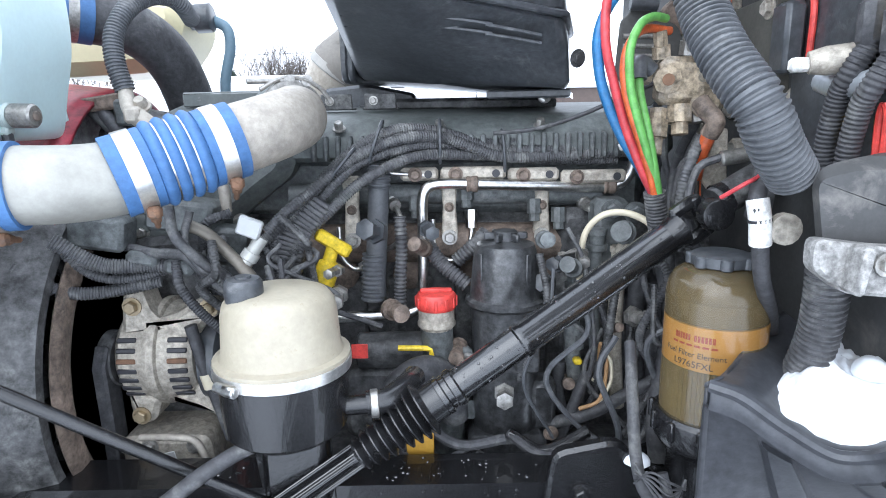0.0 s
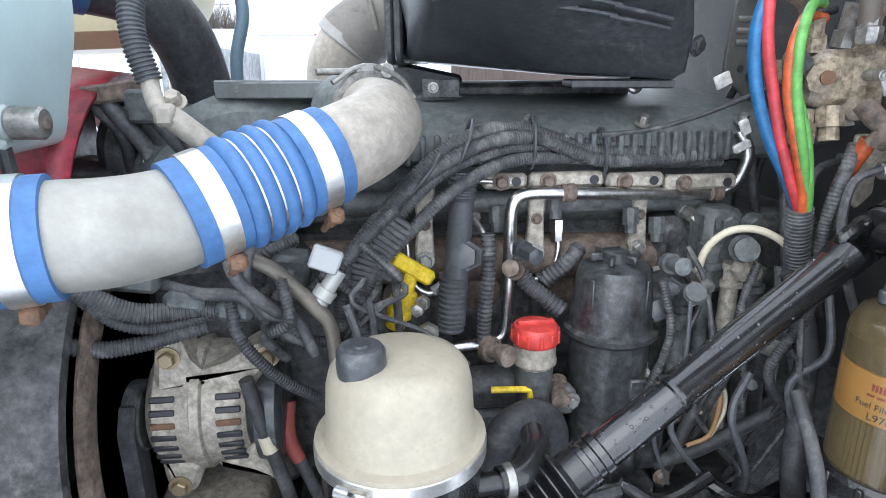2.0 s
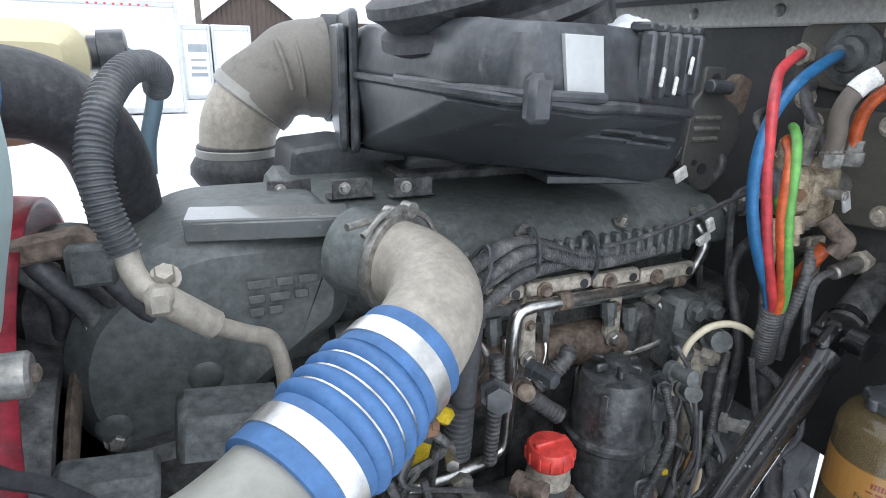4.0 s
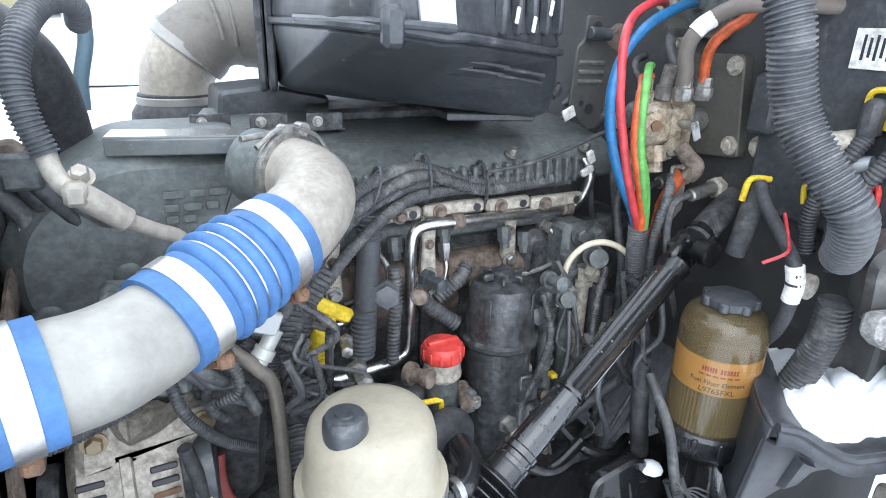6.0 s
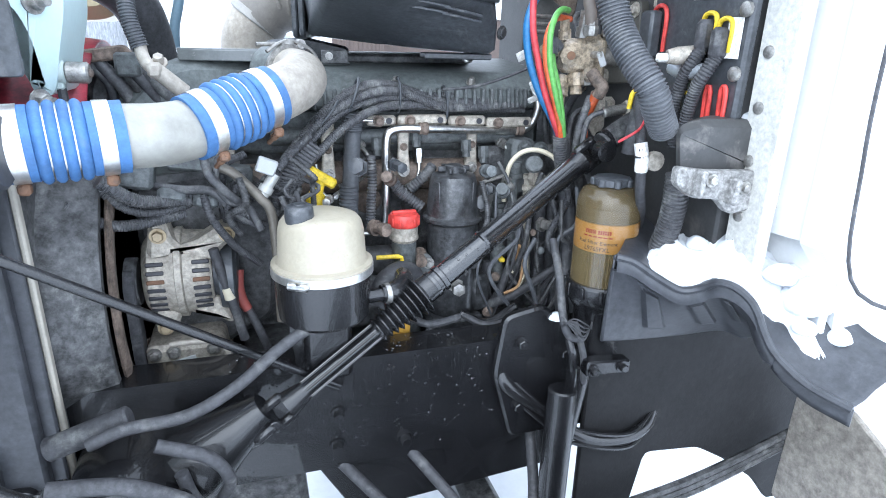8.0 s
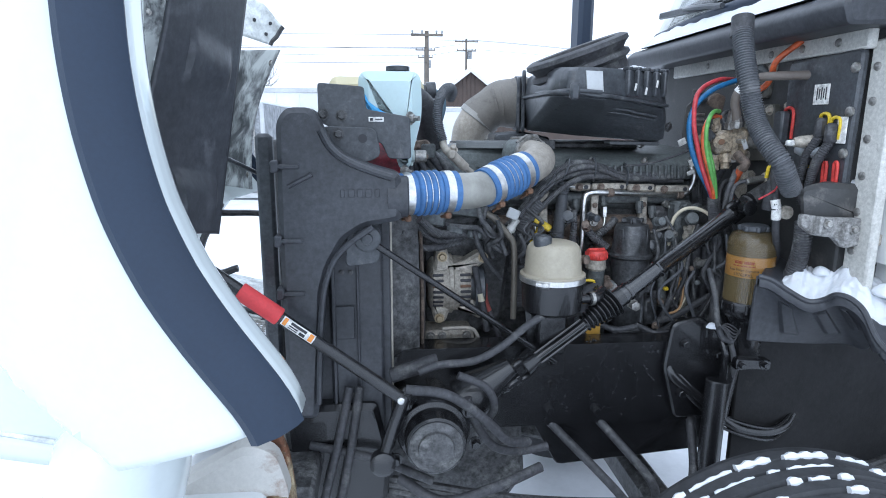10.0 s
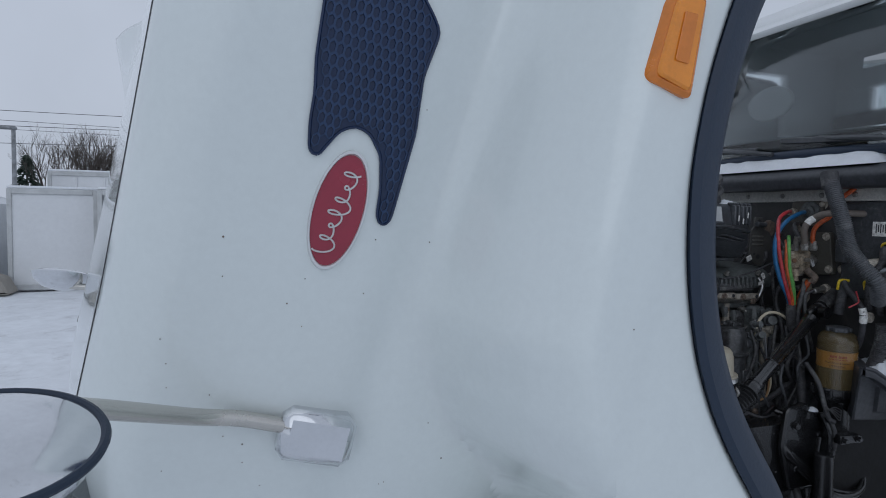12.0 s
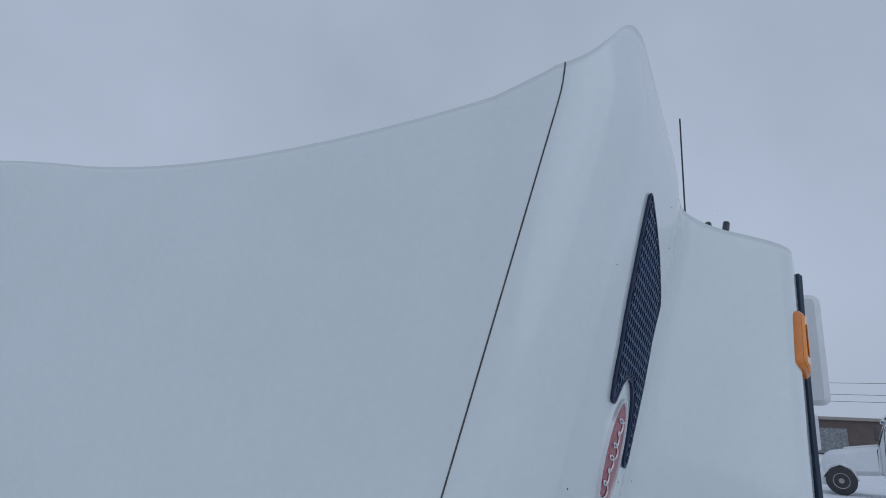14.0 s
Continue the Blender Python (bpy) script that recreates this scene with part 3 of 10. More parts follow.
vent_edge = [(s, h) for s, h in rounded(vent_edge, 0.012, 2)]


def inside(poly, a, b):
    c, n = False, len(poly)
    for i in range(n):
        (x1, y1), (x2, y2) = poly[i], poly[(i + 1) % n]
        if (y1 > b) != (y2 > b) and a < (x2 - x1) * (b - y1) / (y2 - y1) + x1:
            c = not c
    return c


def vent(mirror):
    def flip(p):
        return (p[0], 2 * YC - p[1], p[2]) if mirror else p
    v = part("side_vent", prism(Geo(), vent_edge, lambda s, h, d: flip(on_side(s, h, d)), -0.006, 0.0105, 0.003), mesh_navy, hood, "navy plastic honeycomb side vent")
    r = Geo()
    n = len(vent_edge)
    for i in range(n):
        a, b = vent_edge[i], vent_edge[(i + 1) % n]
        tube(r, [flip(on_side(*a, 0.0105)), flip(on_side(*b, 0.0105))], 0.0032, 5)
    part("rim", r, mesh_navy, v)
    ribs = Geo()
    cell_s, cell_h = 0.027, 0.0072
    row = 0
    h = 0.05
    while h < 0.32:
        s = -0.2 + (cell_s * 0.75 if row % 2 else 0)
        while s < 0.5:
            if inside(vent_edge, s, h):
                hexa = [(s + dx * cell_s, h + dy * cell_h) for dx, dy in ((-0.5, 0), (-0.25, 1), (0.25, 1), (0.5, 0), (0.25, -1), (-0.25, -1))]
                hexi = [(s + dx * cell_s * 0.76, h + dy * cell_h * 0.72) for dx, dy in ((-0.5, 0), (-0.25, 1), (0.25, 1), (0.5, 0), (0.25, -1), (-0.25, -1))]
                if all(inside(vent_edge, *p) for p in hexa):
                    vs = [flip(on_side(*p, 0.0132)) for p in hexa] + [flip(on_side(*p, 0.0132)) for p in hexi] + [flip(on_side(*p, 0.0108)) for p in hexi]
                    fs = [(k, (k + 1) % 6, 6 + (k + 1) % 6, 6 + k) for k in range(6)] + [(6 + k, 6 + (k + 1) % 6, 12 + (k + 1) % 6, 12 + k) for k in range(6)]
                    ribs.add(vs, fs)
            s += cell_s * 1.5
        h += cell_h
        row += 1
    tagged(part("honeycomb", ribs, mesh_rib, v), kind="stuff")


vent(False)


# oval emblem: red enamel in a silver ring with a flowing silver band
def emblem():
    cs, ch_, ls, lh = -0.131, 0.168, 0.115, 0.050

    def oval(k, out, n=48):
        return [on_side(cs + ls * k * math.cos(2 * math.pi * i / n), ch_ + lh * (k if k <= 1 else 1 + (k - 1) * 2.2) * math.sin(2 * math.pi * i / n), out) for i in range(n)]
    e = Geo()
    n = 48
    rings = [oval(0.02, 0.010), oval(0.5, 0.0098), oval(0.93, 0.009), oval(0.935, 0.0)]
    e.add([p for r in rings for p in r], [(a * n + i, a * n + (i + 1) % n, (a + 1) * n + (i + 1) % n, (a + 1) * n + i) for a in range(3) for i in range(n)] + [tuple(range(n))])
    plate = part("emblem", e, emblem_red, hood, "red enamel oval emblem in a silver ring")
    r = Geo()
    rings = [oval(0.93, 0.008), oval(0.95, 0.013), oval(1.0, 0.013), oval(1.03, 0.0)]
    r.add([p for q in rings for p in q], [(a * n + i, a * n + (i + 1) % n, (a + 1) * n + (i + 1) % n, (a + 1) * n + i) for a in range(3) for i in range(n)])
    part("ring", r, emblem_silver, plate, "silver ring")
    w = Geo()
    pts = [on_side(cs - 0.080 + 0.16 * t - 0.009 * math.sin(t * 40), ch_ + 0.010 - 0.020 * t + (0.013 + 0.007 * math.sin(t * 13 + 1)) * math.cos(t * 40), 0.0112) for t in np.linspace(0, 1, 120)]
    tube(w, pts, 0.0019, 6, 300)
    part("flourish", w, emblem_silver, plate, "wavy silver flourish")


emblem()

# amber side marker
mark = [(0.337, -0.211), (0.356, -0.278), (0.181, -0.294), (0.190, -0.207)]
mk = part("side_marker", prism(Geo(), rounded(mark, 0.018), lambda s, h, d: on_side(s, h, d), -0.004, 0.020, 0.007), amber_rim, hood, "amber side marker lamp")
part("lens", prism(Geo(), rounded([(s + (0.266 - s) * 0.12, h + (-0.247 - h) * 0.24) for s, h in mark], 0.012), lambda s, h, d: on_side(s, h, d), 0.014, 0.0245, 0.004), amber_lens, mk, "bright amber lens")
part("reflector", prism(Geo(), rounded([(0.309, -0.235), (0.313, -0.260), (0.231, -0.264), (0.229, -0.238)], 0.003), lambda s, h, d: on_side(s, h, d), 0.0235, 0.0262, 0.001), amber_rim, mk, "darker square reflex insert")

# metal edge strip along the nose and its bent corner
g = Geo()


def nose_strip(u, v):
    q = 0.25 + 0.75 * u
    s, h, y = hood_profile(q, 0.0)
    out = -0.010
    return hp(-0.955 + 0.055 * v, h + lean(y), y + out * (1 if h < 0.45 else 0.4))


grid(g, nose_strip, 40, 2)
st = part("nose_strip", g, white_paint, hood, "scratched white edge strip")
sol = st.modifiers.new("thickness", "SOLIDIFY")
sol.thickness, sol.offset = 0.006, 0.0
g = Geo()
corner = [(-2.21, 1.385), (-2.10, 1.30), (-1.93, 1.215), (-1.925, 1.165), (-1.98, 1.17), (-2.12, 1.21), (-2.19, 1.29)]
prism(g, rounded(corner, 0.01, 2), lambda a, b, d: (a, d + (-2.2 - a) * -0.10, b), 0.395, 0.403, 0.002)
g.add([(-2.21, 0.395, 1.385), (-2.10, 0.55, 1.65), (-2.16, 0.72, 1.60), (-2.20, 0.60, 1.30), (-2.14, 0.48, 1.24)], [(0, 1, 2, 3, 4)])
crn = part("bent_corner", g, scuffed, hood, "scraped bright metal corner of the grille surround")
g = bolt(Geo(), (-1.955, 0.392, 1.185), (0, -1, 0), 0.009, 0.006)
part("bolt", g, dull_steel, crn)

# headlamp pod beneath the fender valley
g = Geo()
pc, pr = hp(-0.765, -0.43, 0.285), 0.125
lathe(g, pc, (0.2425, 0, 0.97), [(-0.30, 0.118), (-0.05, 0.124), (0.03, 0.118), (0.075, 0.095), (0.10, 0.055), (0.108, 0.01)], 40, 0.0, 1.35)
pod = part("headlamp_pod", g, white_paint, hood, "rounded white headlamp housing")
for p in ((-1.245, 0.179, 1.235), (-1.315, 0.215, 1.275)):
    part("rivet", bolt(Geo(), p, (0.25, -0.75, 0.6), 0.008, 0.005), dull_steel, pod)

# mirror on an arm with its chromed foot
foot = Geo()
box(foot, hp(-0.578, 0.088, 0.366), (0.150, 0.09, 0.104), 0.018, Matrix.Rotation(radians(14), 4, "Y"))
mir = part("mirror_foot", foot, chrome, hood, "chromed mirror foot with flaking plate")
arm = tube(Geo(), [(-1.74, 0.355, 1.472), (-1.81, 0.345, 1.496), (-1.875, 0.335, 1.516), (-1.95, 0.29, 1.541), (-2.08, 0.10, 1.628), (-2.125, 0.02, 1.652), (-2.137, -0.02, 1.642)], 0.0155, 14)
part("arm", arm, satin_steel, mir, "polished steel arm")
dish = Geo()
lathe(dish, (-2.15, -0.05, 1.638), (0.08, -0.22, 0.97), [(-0.075, 0.02), (-0.06, 0.075), (-0.03, 0.112), (0.0, 0.124), (0.012, 0.10), (0.019, 0.06), (0.022, 0.01)], 48)
dsh = part("mirror_dish", dish, chrome, mir, "round convex mirror shell")
rimg = Geo()
a_, u_, w_ = axes((0.08, -0.22, 0.97))
cc = Vector((-2.15, -0.05, 1.638))
tube(rimg, [cc + u_ * 0.124 * math.cos(t) + w_ * 0.124 * math.sin(t) for t in np.linspace(0, 2 * math.pi, 41)], 0.006, 8, 60, cap=False)
part("rubber_rim", rimg, trim_rubber, dsh, "navy rubber rim")

# mirror on the far side
ft2 = Geo()
box(ft2, hp(-0.578, 0.088 + lean(2.07), 2.075), (0.150, 0.09, 0.104), 0.018, Matrix.Rotation(radians(14), 4, "Y"))
m2 = part("mirror_foot", ft2, scuffed, hood, "chromed mirror foot")
part("arm", tube(Geo(), [(-2.04, 2.09, 1.54), (-2.18, 2.12, 1.53), (-2.60, 2.28, 1.55)], 0.0155, 12), satin_steel, m2, "polished steel arm")
d2 = part("mirror_dish", lathe(Geo(), (-2.64, 2.32, 1.60), (0.10, 0.25, 0.96), [(-0.075, 0.02), (-0.06, 0.075), (-0.03, 0.112), (0.0, 0.124), (0.012, 0.10), (0.022, 0.01)], 40), chrome, m2, "round convex mirror shell")
# specks of road dirt stuck to the paint
rng = random.Random(8)
spots = [(rng.uniform(-0.8, 0.6), rng.uniform(-0.25, 0.42)) for k in range(30)] + [(-0.143, -0.029), (-0.275, 0.074), (-0.205, -0.30), (-0.365, 0.174)]
for s_, h_ in spots:
    if inside(vent_edge, s_, h_):
        continue
    r_ = 0.0012 + 0.0018 * rng.random() ** 3
    part("speck", lathe(Geo(), on_side(s_, h_, 0.0065), (0.1, -1, 0), [(0, r_), (0.0012, r_ * 0.7), (0.0016, 0.0002)], 6), brown_iron, hood)
# dark latch prongs and small clip on the rear edge
g = Geo()
box(g, (-1.062, 0.162, 2.526), (0.040, 0.075, 0.024), 0.003)
box(g, (-1.052, 0.142, 2.556), (0.020, 0.018, 0.052), 0.004, Matrix.Rotation(radians(10), 4, "X"))
box(g, (-1.061, 0.185, 2.556), (0.020, 0.018, 0.056), 0.004, Matrix.Rotation(radians(-10), 4, "X"))
part("latch", g, black_plastic, hood, "black hood latch prongs")

# grille in the nose: frame, bars and wire mesh
GY0, GY1, GH0, GH1, GS = 0.74, 1.66, -0.60, 0.36, -0.945


def gp(h, y):
    return hp(GS, h + 0.5 * lean(y), y)


gr = part("grille_frame", tube(Geo(), [gp(GH0, GY0), gp(GH1, GY0), gp(GH1, GY1), gp(GH0, GY1), gp(GH0, GY0)], 0.02, 8, 120, False), black_plastic, hood, "black grille surround")
for y in (GY0 + 0.02, 0.97, 1.20, 1.43, GY1 - 0.02):
    part("grille_bar", tube(Geo(), [gp(GH0, y), gp(GH1, y)], 0.010, 8), dull_steel, gr, "grey grille bar")
g = Geo()
a = 0.020
for k in range(-60, 110):
    for sg in (1, -1):
        y0 = GY0 + k * a if sg > 0 else GY1 - k * a
        y1 = y0 + sg * (GH1 - GH0) * 0.5
        t0, t1 = 0.0, 1.0
        for bound, sign in ((GY0, 1), (GY1, -1)):
            fa, fb = sign * (y0 - bound), sign * (y1 - bound)
            if fa < 0 and fb < 0:
                t0 = 2
            elif fa < 0:
                t0 = max(t0, fa / (fa - fb))
            elif fb < 0:
                t1 = min(t1, fa / (fa - fb))
        if t0 < t1:
            tube(g, [gp(GH0 + (GH1 - GH0) * t, y0 + (y1 - y0) * t) for t in (t0, t1)], 0.0026, 4)
tagged(part("wire_mesh", g, dull_steel, gr), kind="stuff")
for y0, y1, h0, h1 in ((GY1, 2.05, GH0, 0.42), (0.47, GY0, -0.30, 0.42)):
    g = prism(Geo(), [(h0, y0), (h1, y0), (h1, y1), (h0, y1)], lambda a, b, d: hp(GS + d + 0.05 * sstep(abs(b - YC), 0.45, 0.8), a + 0.5 * lean(b), b), 0.0, 0.012, 0.002)
    part("nose_side", g, white_inner, hood, "dirty white panel beside the grille")
part("seal_strip", tube(Geo(), [hp(GS + 0.02, h + 0.5 * lean(1.69), 1.69 + 0.006 * math.sin(h * 30)) for h in np.linspace(-0.62, 0.36, 12)], 0.016, 6, 60), black_plastic, hood, "torn black seal strip")
for k in range(6):
    part("bolt", bolt(Geo(), hp(GS + 0.03, -0.55 + 0.16 * k + 0.5 * lean(1.8), 1.78 + 0.03 * (k % 2)), (0.24, 0, 0.97), 0.012, 0.012), dull_steel, hood)
part("lamp_hose", tube(Geo(), [hp(-0.55, -0.42 + lean(2.0), 2.0), hp(-0.75, -0.38 + lean(1.9), 1.88), hp(-0.82, -0.46 + lean(1.8), 1.80), hp(-0.78, -0.55 + lean(1.8), 1.80)], 0.016, 8), rubber, hood)
# nose walls that hold the grille
g = Geo()


def nose_wall(u, v):
    q = 0.34 + 0.66 * (1 - abs(2 * u - 1))
    s, h, y = hood_profile(q, 0.0)
    y2 = max(GY0, y)
    h2 = min(GH1, max(-0.12, h))
    yy = y + (y2 - y) * v
    yy = yy if u <= 0.5 else 2 * YC - yy
    low = 0.12 * sstep(yy, 1.3, 2.0) * sstep(0.91, 0.4, 0.9)
    return hp(-0.905 - 0.03 * v, h + (h2 - h) * v + lean(yy) * (1 - 0.5 * v) - low * (1 - v), yy)


grid(g, nose_wall, 60, 3)
nw = part("nose_panel", g, white_inner, hood, "dirty white nose panel round the grille")
sol = nw.modifiers.new("thickness", "SOLIDIFY")
sol.thickness, sol.offset = 0.01, 0.0

# splash shields inside the fenders


def liner(u, v):
    z0, z1 = 1.555 + 0.75 * v, 1.60 + 0.74 * v
    x1 = float(np.interp(z1, (1.60, 1.73, 1.80, 1.957, 2.35), (-1.131, -1.170, -1.162, -1.114, -1.02)))
    p = Vector((-1.118 + 0.183 * (z0 - 1.555), 0.495, z0)).lerp(Vector((x1, 0.25, z1)), u)
    rib = 0.012 * max(0.0, math.sin(v * 19.0 - 0.5)) ** 2 * sstep(u, 0.14, 0.18) * (1 - sstep(u, 0.66, 0.70))
    return (p.x + rib, p.y - 0.5 * rib, p.z)


ln = part("splash_liner", grid(Geo(), liner, 30, 90), shield_black, hood, "ribbed black fender splash liner")
sol = ln.modifiers.new("thickness", "SOLIDIFY")
sol.thickness, sol.offset = 0.006, 0.0
dirty_liner = surf("salt_stained_liner_plastic", (0.060, 0.064, 0.068), 0.6, var=0.35, scale=6, dirt=(0.42, 0.44, 0.43), dirt_amt=0.72, dirt_scale=5, bump=0.4, bscale=50)


def far_liner(u, v):
    x, y, z = hood_pt(1 - (0.03 + 0.155 * u), 0.34 + 0.66 * v)
    rib = 0.03 * max(0.0, math.sin(v * 20 - 0.6)) ** 3 * (1 if 0.12 < u < 0.8 else 0)
    return (x + rib * 0.6, y - 0.05 - rib, z)


ln = part("splash_liner", grid(Geo(), far_liner, 30, 60), dirty_liner, hood, "salt-stained dark fender splash liner with ribs")
sol = ln.modifiers.new("thickness", "SOLIDIFY")
sol.thickness, sol.offset = 0.006, 0.0
for u, v in ((0.95, 0.15), (0.95, 0.4), (0.95, 0.65), (0.95, 0.9), (0.4, 0.05), (0.1, 0.3)):
    part("liner_bolt", bolt(Geo(), far_liner(u, v), (0.5, -0.85, 0), 0.011, 0.010), dull_steel, ln)


def cross_liner(u, v):
    """Sheet that bridges from the far fender to the engine side, u from its free edge outwards."""
    a = Vector((-1.285, 1.645, 1.535)).lerp(Vector((-1.175, 1.83, 2.10)), v)
    b = Vector((-1.74, 2.42, 1.50)).lerp(Vector((-1.56, 2.42, 2.16)), v)
    p = a.lerp(b, u)
    p.x -= 0.045 * math.sin(math.pi * v) * (1 - u)
    rib = 0.022 * max(0.0, math.sin(v * 19.0 - 0.4)) ** 2 * sstep(u, 0.06, 0.10) * (1 - sstep(u, 0.62, 0.68))
    return (p.x + rib, p.y - 0.6 * rib, p.z)


ln = part("splash_liner", grid(Geo(), cross_liner, 40, 70), dirty_liner, hood, "salt-stained dark splash liner with pressed ribs")
sol = ln.modifiers.new("thickness", "SOLIDIFY")
sol.thickness, sol.offset = 0.006, 0.0
for u, v in ((0.04, 0.1), (0.04, 0.9), (0.75, 0.15), (0.75, 0.5), (0.75, 0.85)):
    part("liner_bolt", bolt(Geo(), cross_liner(u, v), (0.8, -0.6, 0), 0.010, 0.010), dull_steel, ln)


def fender_tongue(u, v):
    """Ragged fibreglass tongue at the far fender's rear corner."""
    a = Vector((-1.505, 2.30, 2.24)).lerp(Vector((-1.505, 2.30, 2.52)), v)
    b = Vector((-1.295, 2.30, 2.175 + 0.006 * math.sin(v * 9))).lerp(Vector((-1.228, 2.30, 2.275)), v)
    p = a.lerp(b, u)
    return (p.x, p.y - 0.03 * math.sin(u * 3.0), p.z + 0.012 * math.sin(u * 11) * v)


tg = part("fender_tongue", grid(Geo(), fender_tongue, 20, 12), white_inner, hood, "dirty bare fibreglass tongue")
sol = tg.modifiers.new("thickness", "SOLIDIFY")
sol.thickness, sol.offset = 0.008, 0.0
part("tongue_edge", tube(Geo(), [Vector(fender_tongue(1.0, k / 6)) for k in range(7)], 0.011, 8), rubber, tg, "dark sealed edge")
for u, v in ((0.85, 0.3), (0.85, 0.7), (0.6, 0.5)):
    part("bolt", bolt(Geo(), fender_tongue(u, v), (0.2, -1, 0), 0.009, 0.008), near_black, tg)
# dirty stiffening ribs and bolts on the inner face
for k in range(4):
    s_ = -0.45 + 0.25 * k
    part("inner_rib", tube(Geo(), [hp(s_ + 0.1, 0.50 + lean(0.7), 0.7), hp(s_ + 0.13, 0.535 + lean(1.2), 1.2), hp(s_ + 0.1, 0.49 + lean(1.8) - 0.1, 1.8)], 0.022, 8, None, True, 0.6), white_inner, hood)
for k in range(7):
    part("bolt", bolt(Geo(), hp(-0.7 + 0.16 * k, 0.56 + lean(1.62) - 0.0, 1.62), (0.97, 0, -0.24), 0.011, 0.012), dull_steel, hood)
part("inner_brace", tube(Geo(), [(-1.35, 0.75, 1.80), (-1.15, 0.95, 1.67), (-1.02, 1.05, 1.58)], 0.007, 8), black_plastic, hood, "thin black brace rod")
part("inner_brace", tube(Geo(), [(-1.45, 0.70, 1.62), (-1.30, 1.1, 1.52), (-1.18, 1.45, 1.45), (-1.10, 1.5, 1.30), (-1.12, 1.5, 1.15)], 0.011, 8), rubber, hood, "black cable loom")
# cable along the hood's inner face
g = Geo()
tube(g, [hp(0.1, 0.02, 1.75), hp(-0.1, -0.02, 1.72), hp(-0.35, 0.03, 1.65), hp(-0.5, 0.02, 1.5), hp(-0.52, 0.1, 1.2), hp(-0.62, 0.05, 0.9)], 0.007, 8)
part("cable", g, rubber, hood, "black lamp cable")

# ---------------------------------------------------------------- cooling module
cool = thing("radiator", "radiator and charge-air cooler in a black frame", "radiator", (-0.85, 1.2, 0.75))
tank = [(-1.015, 1.80), (-0.99, 1.835), (-0.925, 1.835), (-0.905, 1.79), (-0.885, 1.745), (-0.845, 1.715), (-0.78, 1.69), (-0.715, 1.672), (-0.705, 1.66), (-0.705, 1.55), (-0.74, 1.543), (-0.80, 1.535), (-0.855, 1.50), (-0.895, 1.43), (-0.915, 1.36), (-0.925, 1.20), (-0.94, 1.00), (-1.005, 1.00), (-1.02, 1.10), (-1.02, 1.50)]
g = prism(Geo(), rounded(tank, 0.018, 3), in_xz, 0.685, 0.80, 0.014)
ct = part("cooler_tank", g, shield_black, cool, "moulded black charge-air cooler end tank")
g = Geo()
for z in (1.69, 1.50, 1.36):
    box(g, (-0.99, 0.683, z), (0.06, 0.012, 0.012), 0.003)
    box(g, (-1.022, 0.70, z), (0.02, 0.05, 0.03), 0.004)
tube(g, [(-0.905, 0.682, 1.78), (-0.88, 0.682, 1.735), (-0.84, 0.682, 1.703), (-0.78, 0.682, 1.678), (-0.73, 0.682, 1.662)], 0.010, 8)
tube(g, [(-0.99, 0.682, 1.64), (-0.93, 0.682, 1.67)], 0.006, 6)
tube(g, [(-0.78, 0.68, 1.535), (-0.85, 0.68, 1.485), (-0.895, 0.68, 1.42), (-0.92, 0.68, 1.30), (-0.935, 0.68, 1.05)], 0.008, 8)
part("ribs", g, shield_black, ct)
g = Geo()
for i, w in enumerate((0.010, 0.016, 0.014, 0.016, 0.012)):
    box(g, (-0.855 + i * 0.022, 0.684, 1.622), (w, 0.004, 0.020), 0.001)
part("moulded_mark", g, shield_black, ct, "raised moulded marks too worn to read")
lathe(g := Geo(), (-0.74, 0.735, 1.607), (1, 0, 0), [(0, 0.057), (0.05, 0.055), (0.055, 0.05)], 28)
part("outlet", g, shield_black, ct)
g = box(Geo(), (-0.86, 1.22, 1.25), (0.10, 0.72, 1.02), 0.01)
core = part("core", g, engine_dark, cool, "dark finned core")
ch0 = part("side_channel", box(Geo(), (-0.835, 0.845, 1.22), (0.155, 0.03, 0.86), 0.008), shield_black, cool, "black pressed-steel side channel")
part("channel_lip", box(Geo(), (-0.90, 0.828, 1.22), (0.012, 0.02, 0.84), 0.003), shield_black, ch0)
part("channel_lip", box(Geo(), (-0.83, 0.828, 1.22), (0.008, 0.02, 0.80), 0.003), shield_black, ch0)
part("back_sheet", box(Geo(), (-0.87, 0.862, 1.16), (0.27, 0.012, 0.92), 0.004), shield_black, ch0)
for z in (1.47, 0.97):
    part("slot_relief", tube(Geo(), [(-0.885, 0.829, z), (-0.868, 0.827, z + 0.02), (-0.846, 0.829, z)], 0.006, 8), shield_black, ch0)
# condenser with horizontal fins before the core
cd = part("condenser", box(Geo(), (-1.065, 1.16, 1.42), (0.03, 0.70, 0.66), 0.006), engine_dark, cool, "finned condenser")
for k in range(24):
    part("fin", box(Geo(), (-1.083, 1.16, 1.11 + 0.027 * k), (0.010, 0.68, 0.008), 0.002), dull_steel, cd)
for y in (0.80, 1.52):
    part("end_tank", box(Geo(), (-1.065, y, 1.42), (0.045, 0.04, 0.70), 0.01), black_plastic, cd)
for z in (0.93, 1.0, 1.38):
    for x in (-0.875, -0.85):
        part("bolt", bolt(Geo(), (x, 0.829, z), (0, -1, 0), 0.006, 0.004), engine_dark, cool)
part("access_plate", box(Geo(), (-0.868, 0.826, 1.23), (0.055, 0.008, 0.10), 0.01), shield_black, cool)
g = box(Geo(), (-0.735, 0.885, 1.20), (0.012, 0.02, 0.74), 0.004)
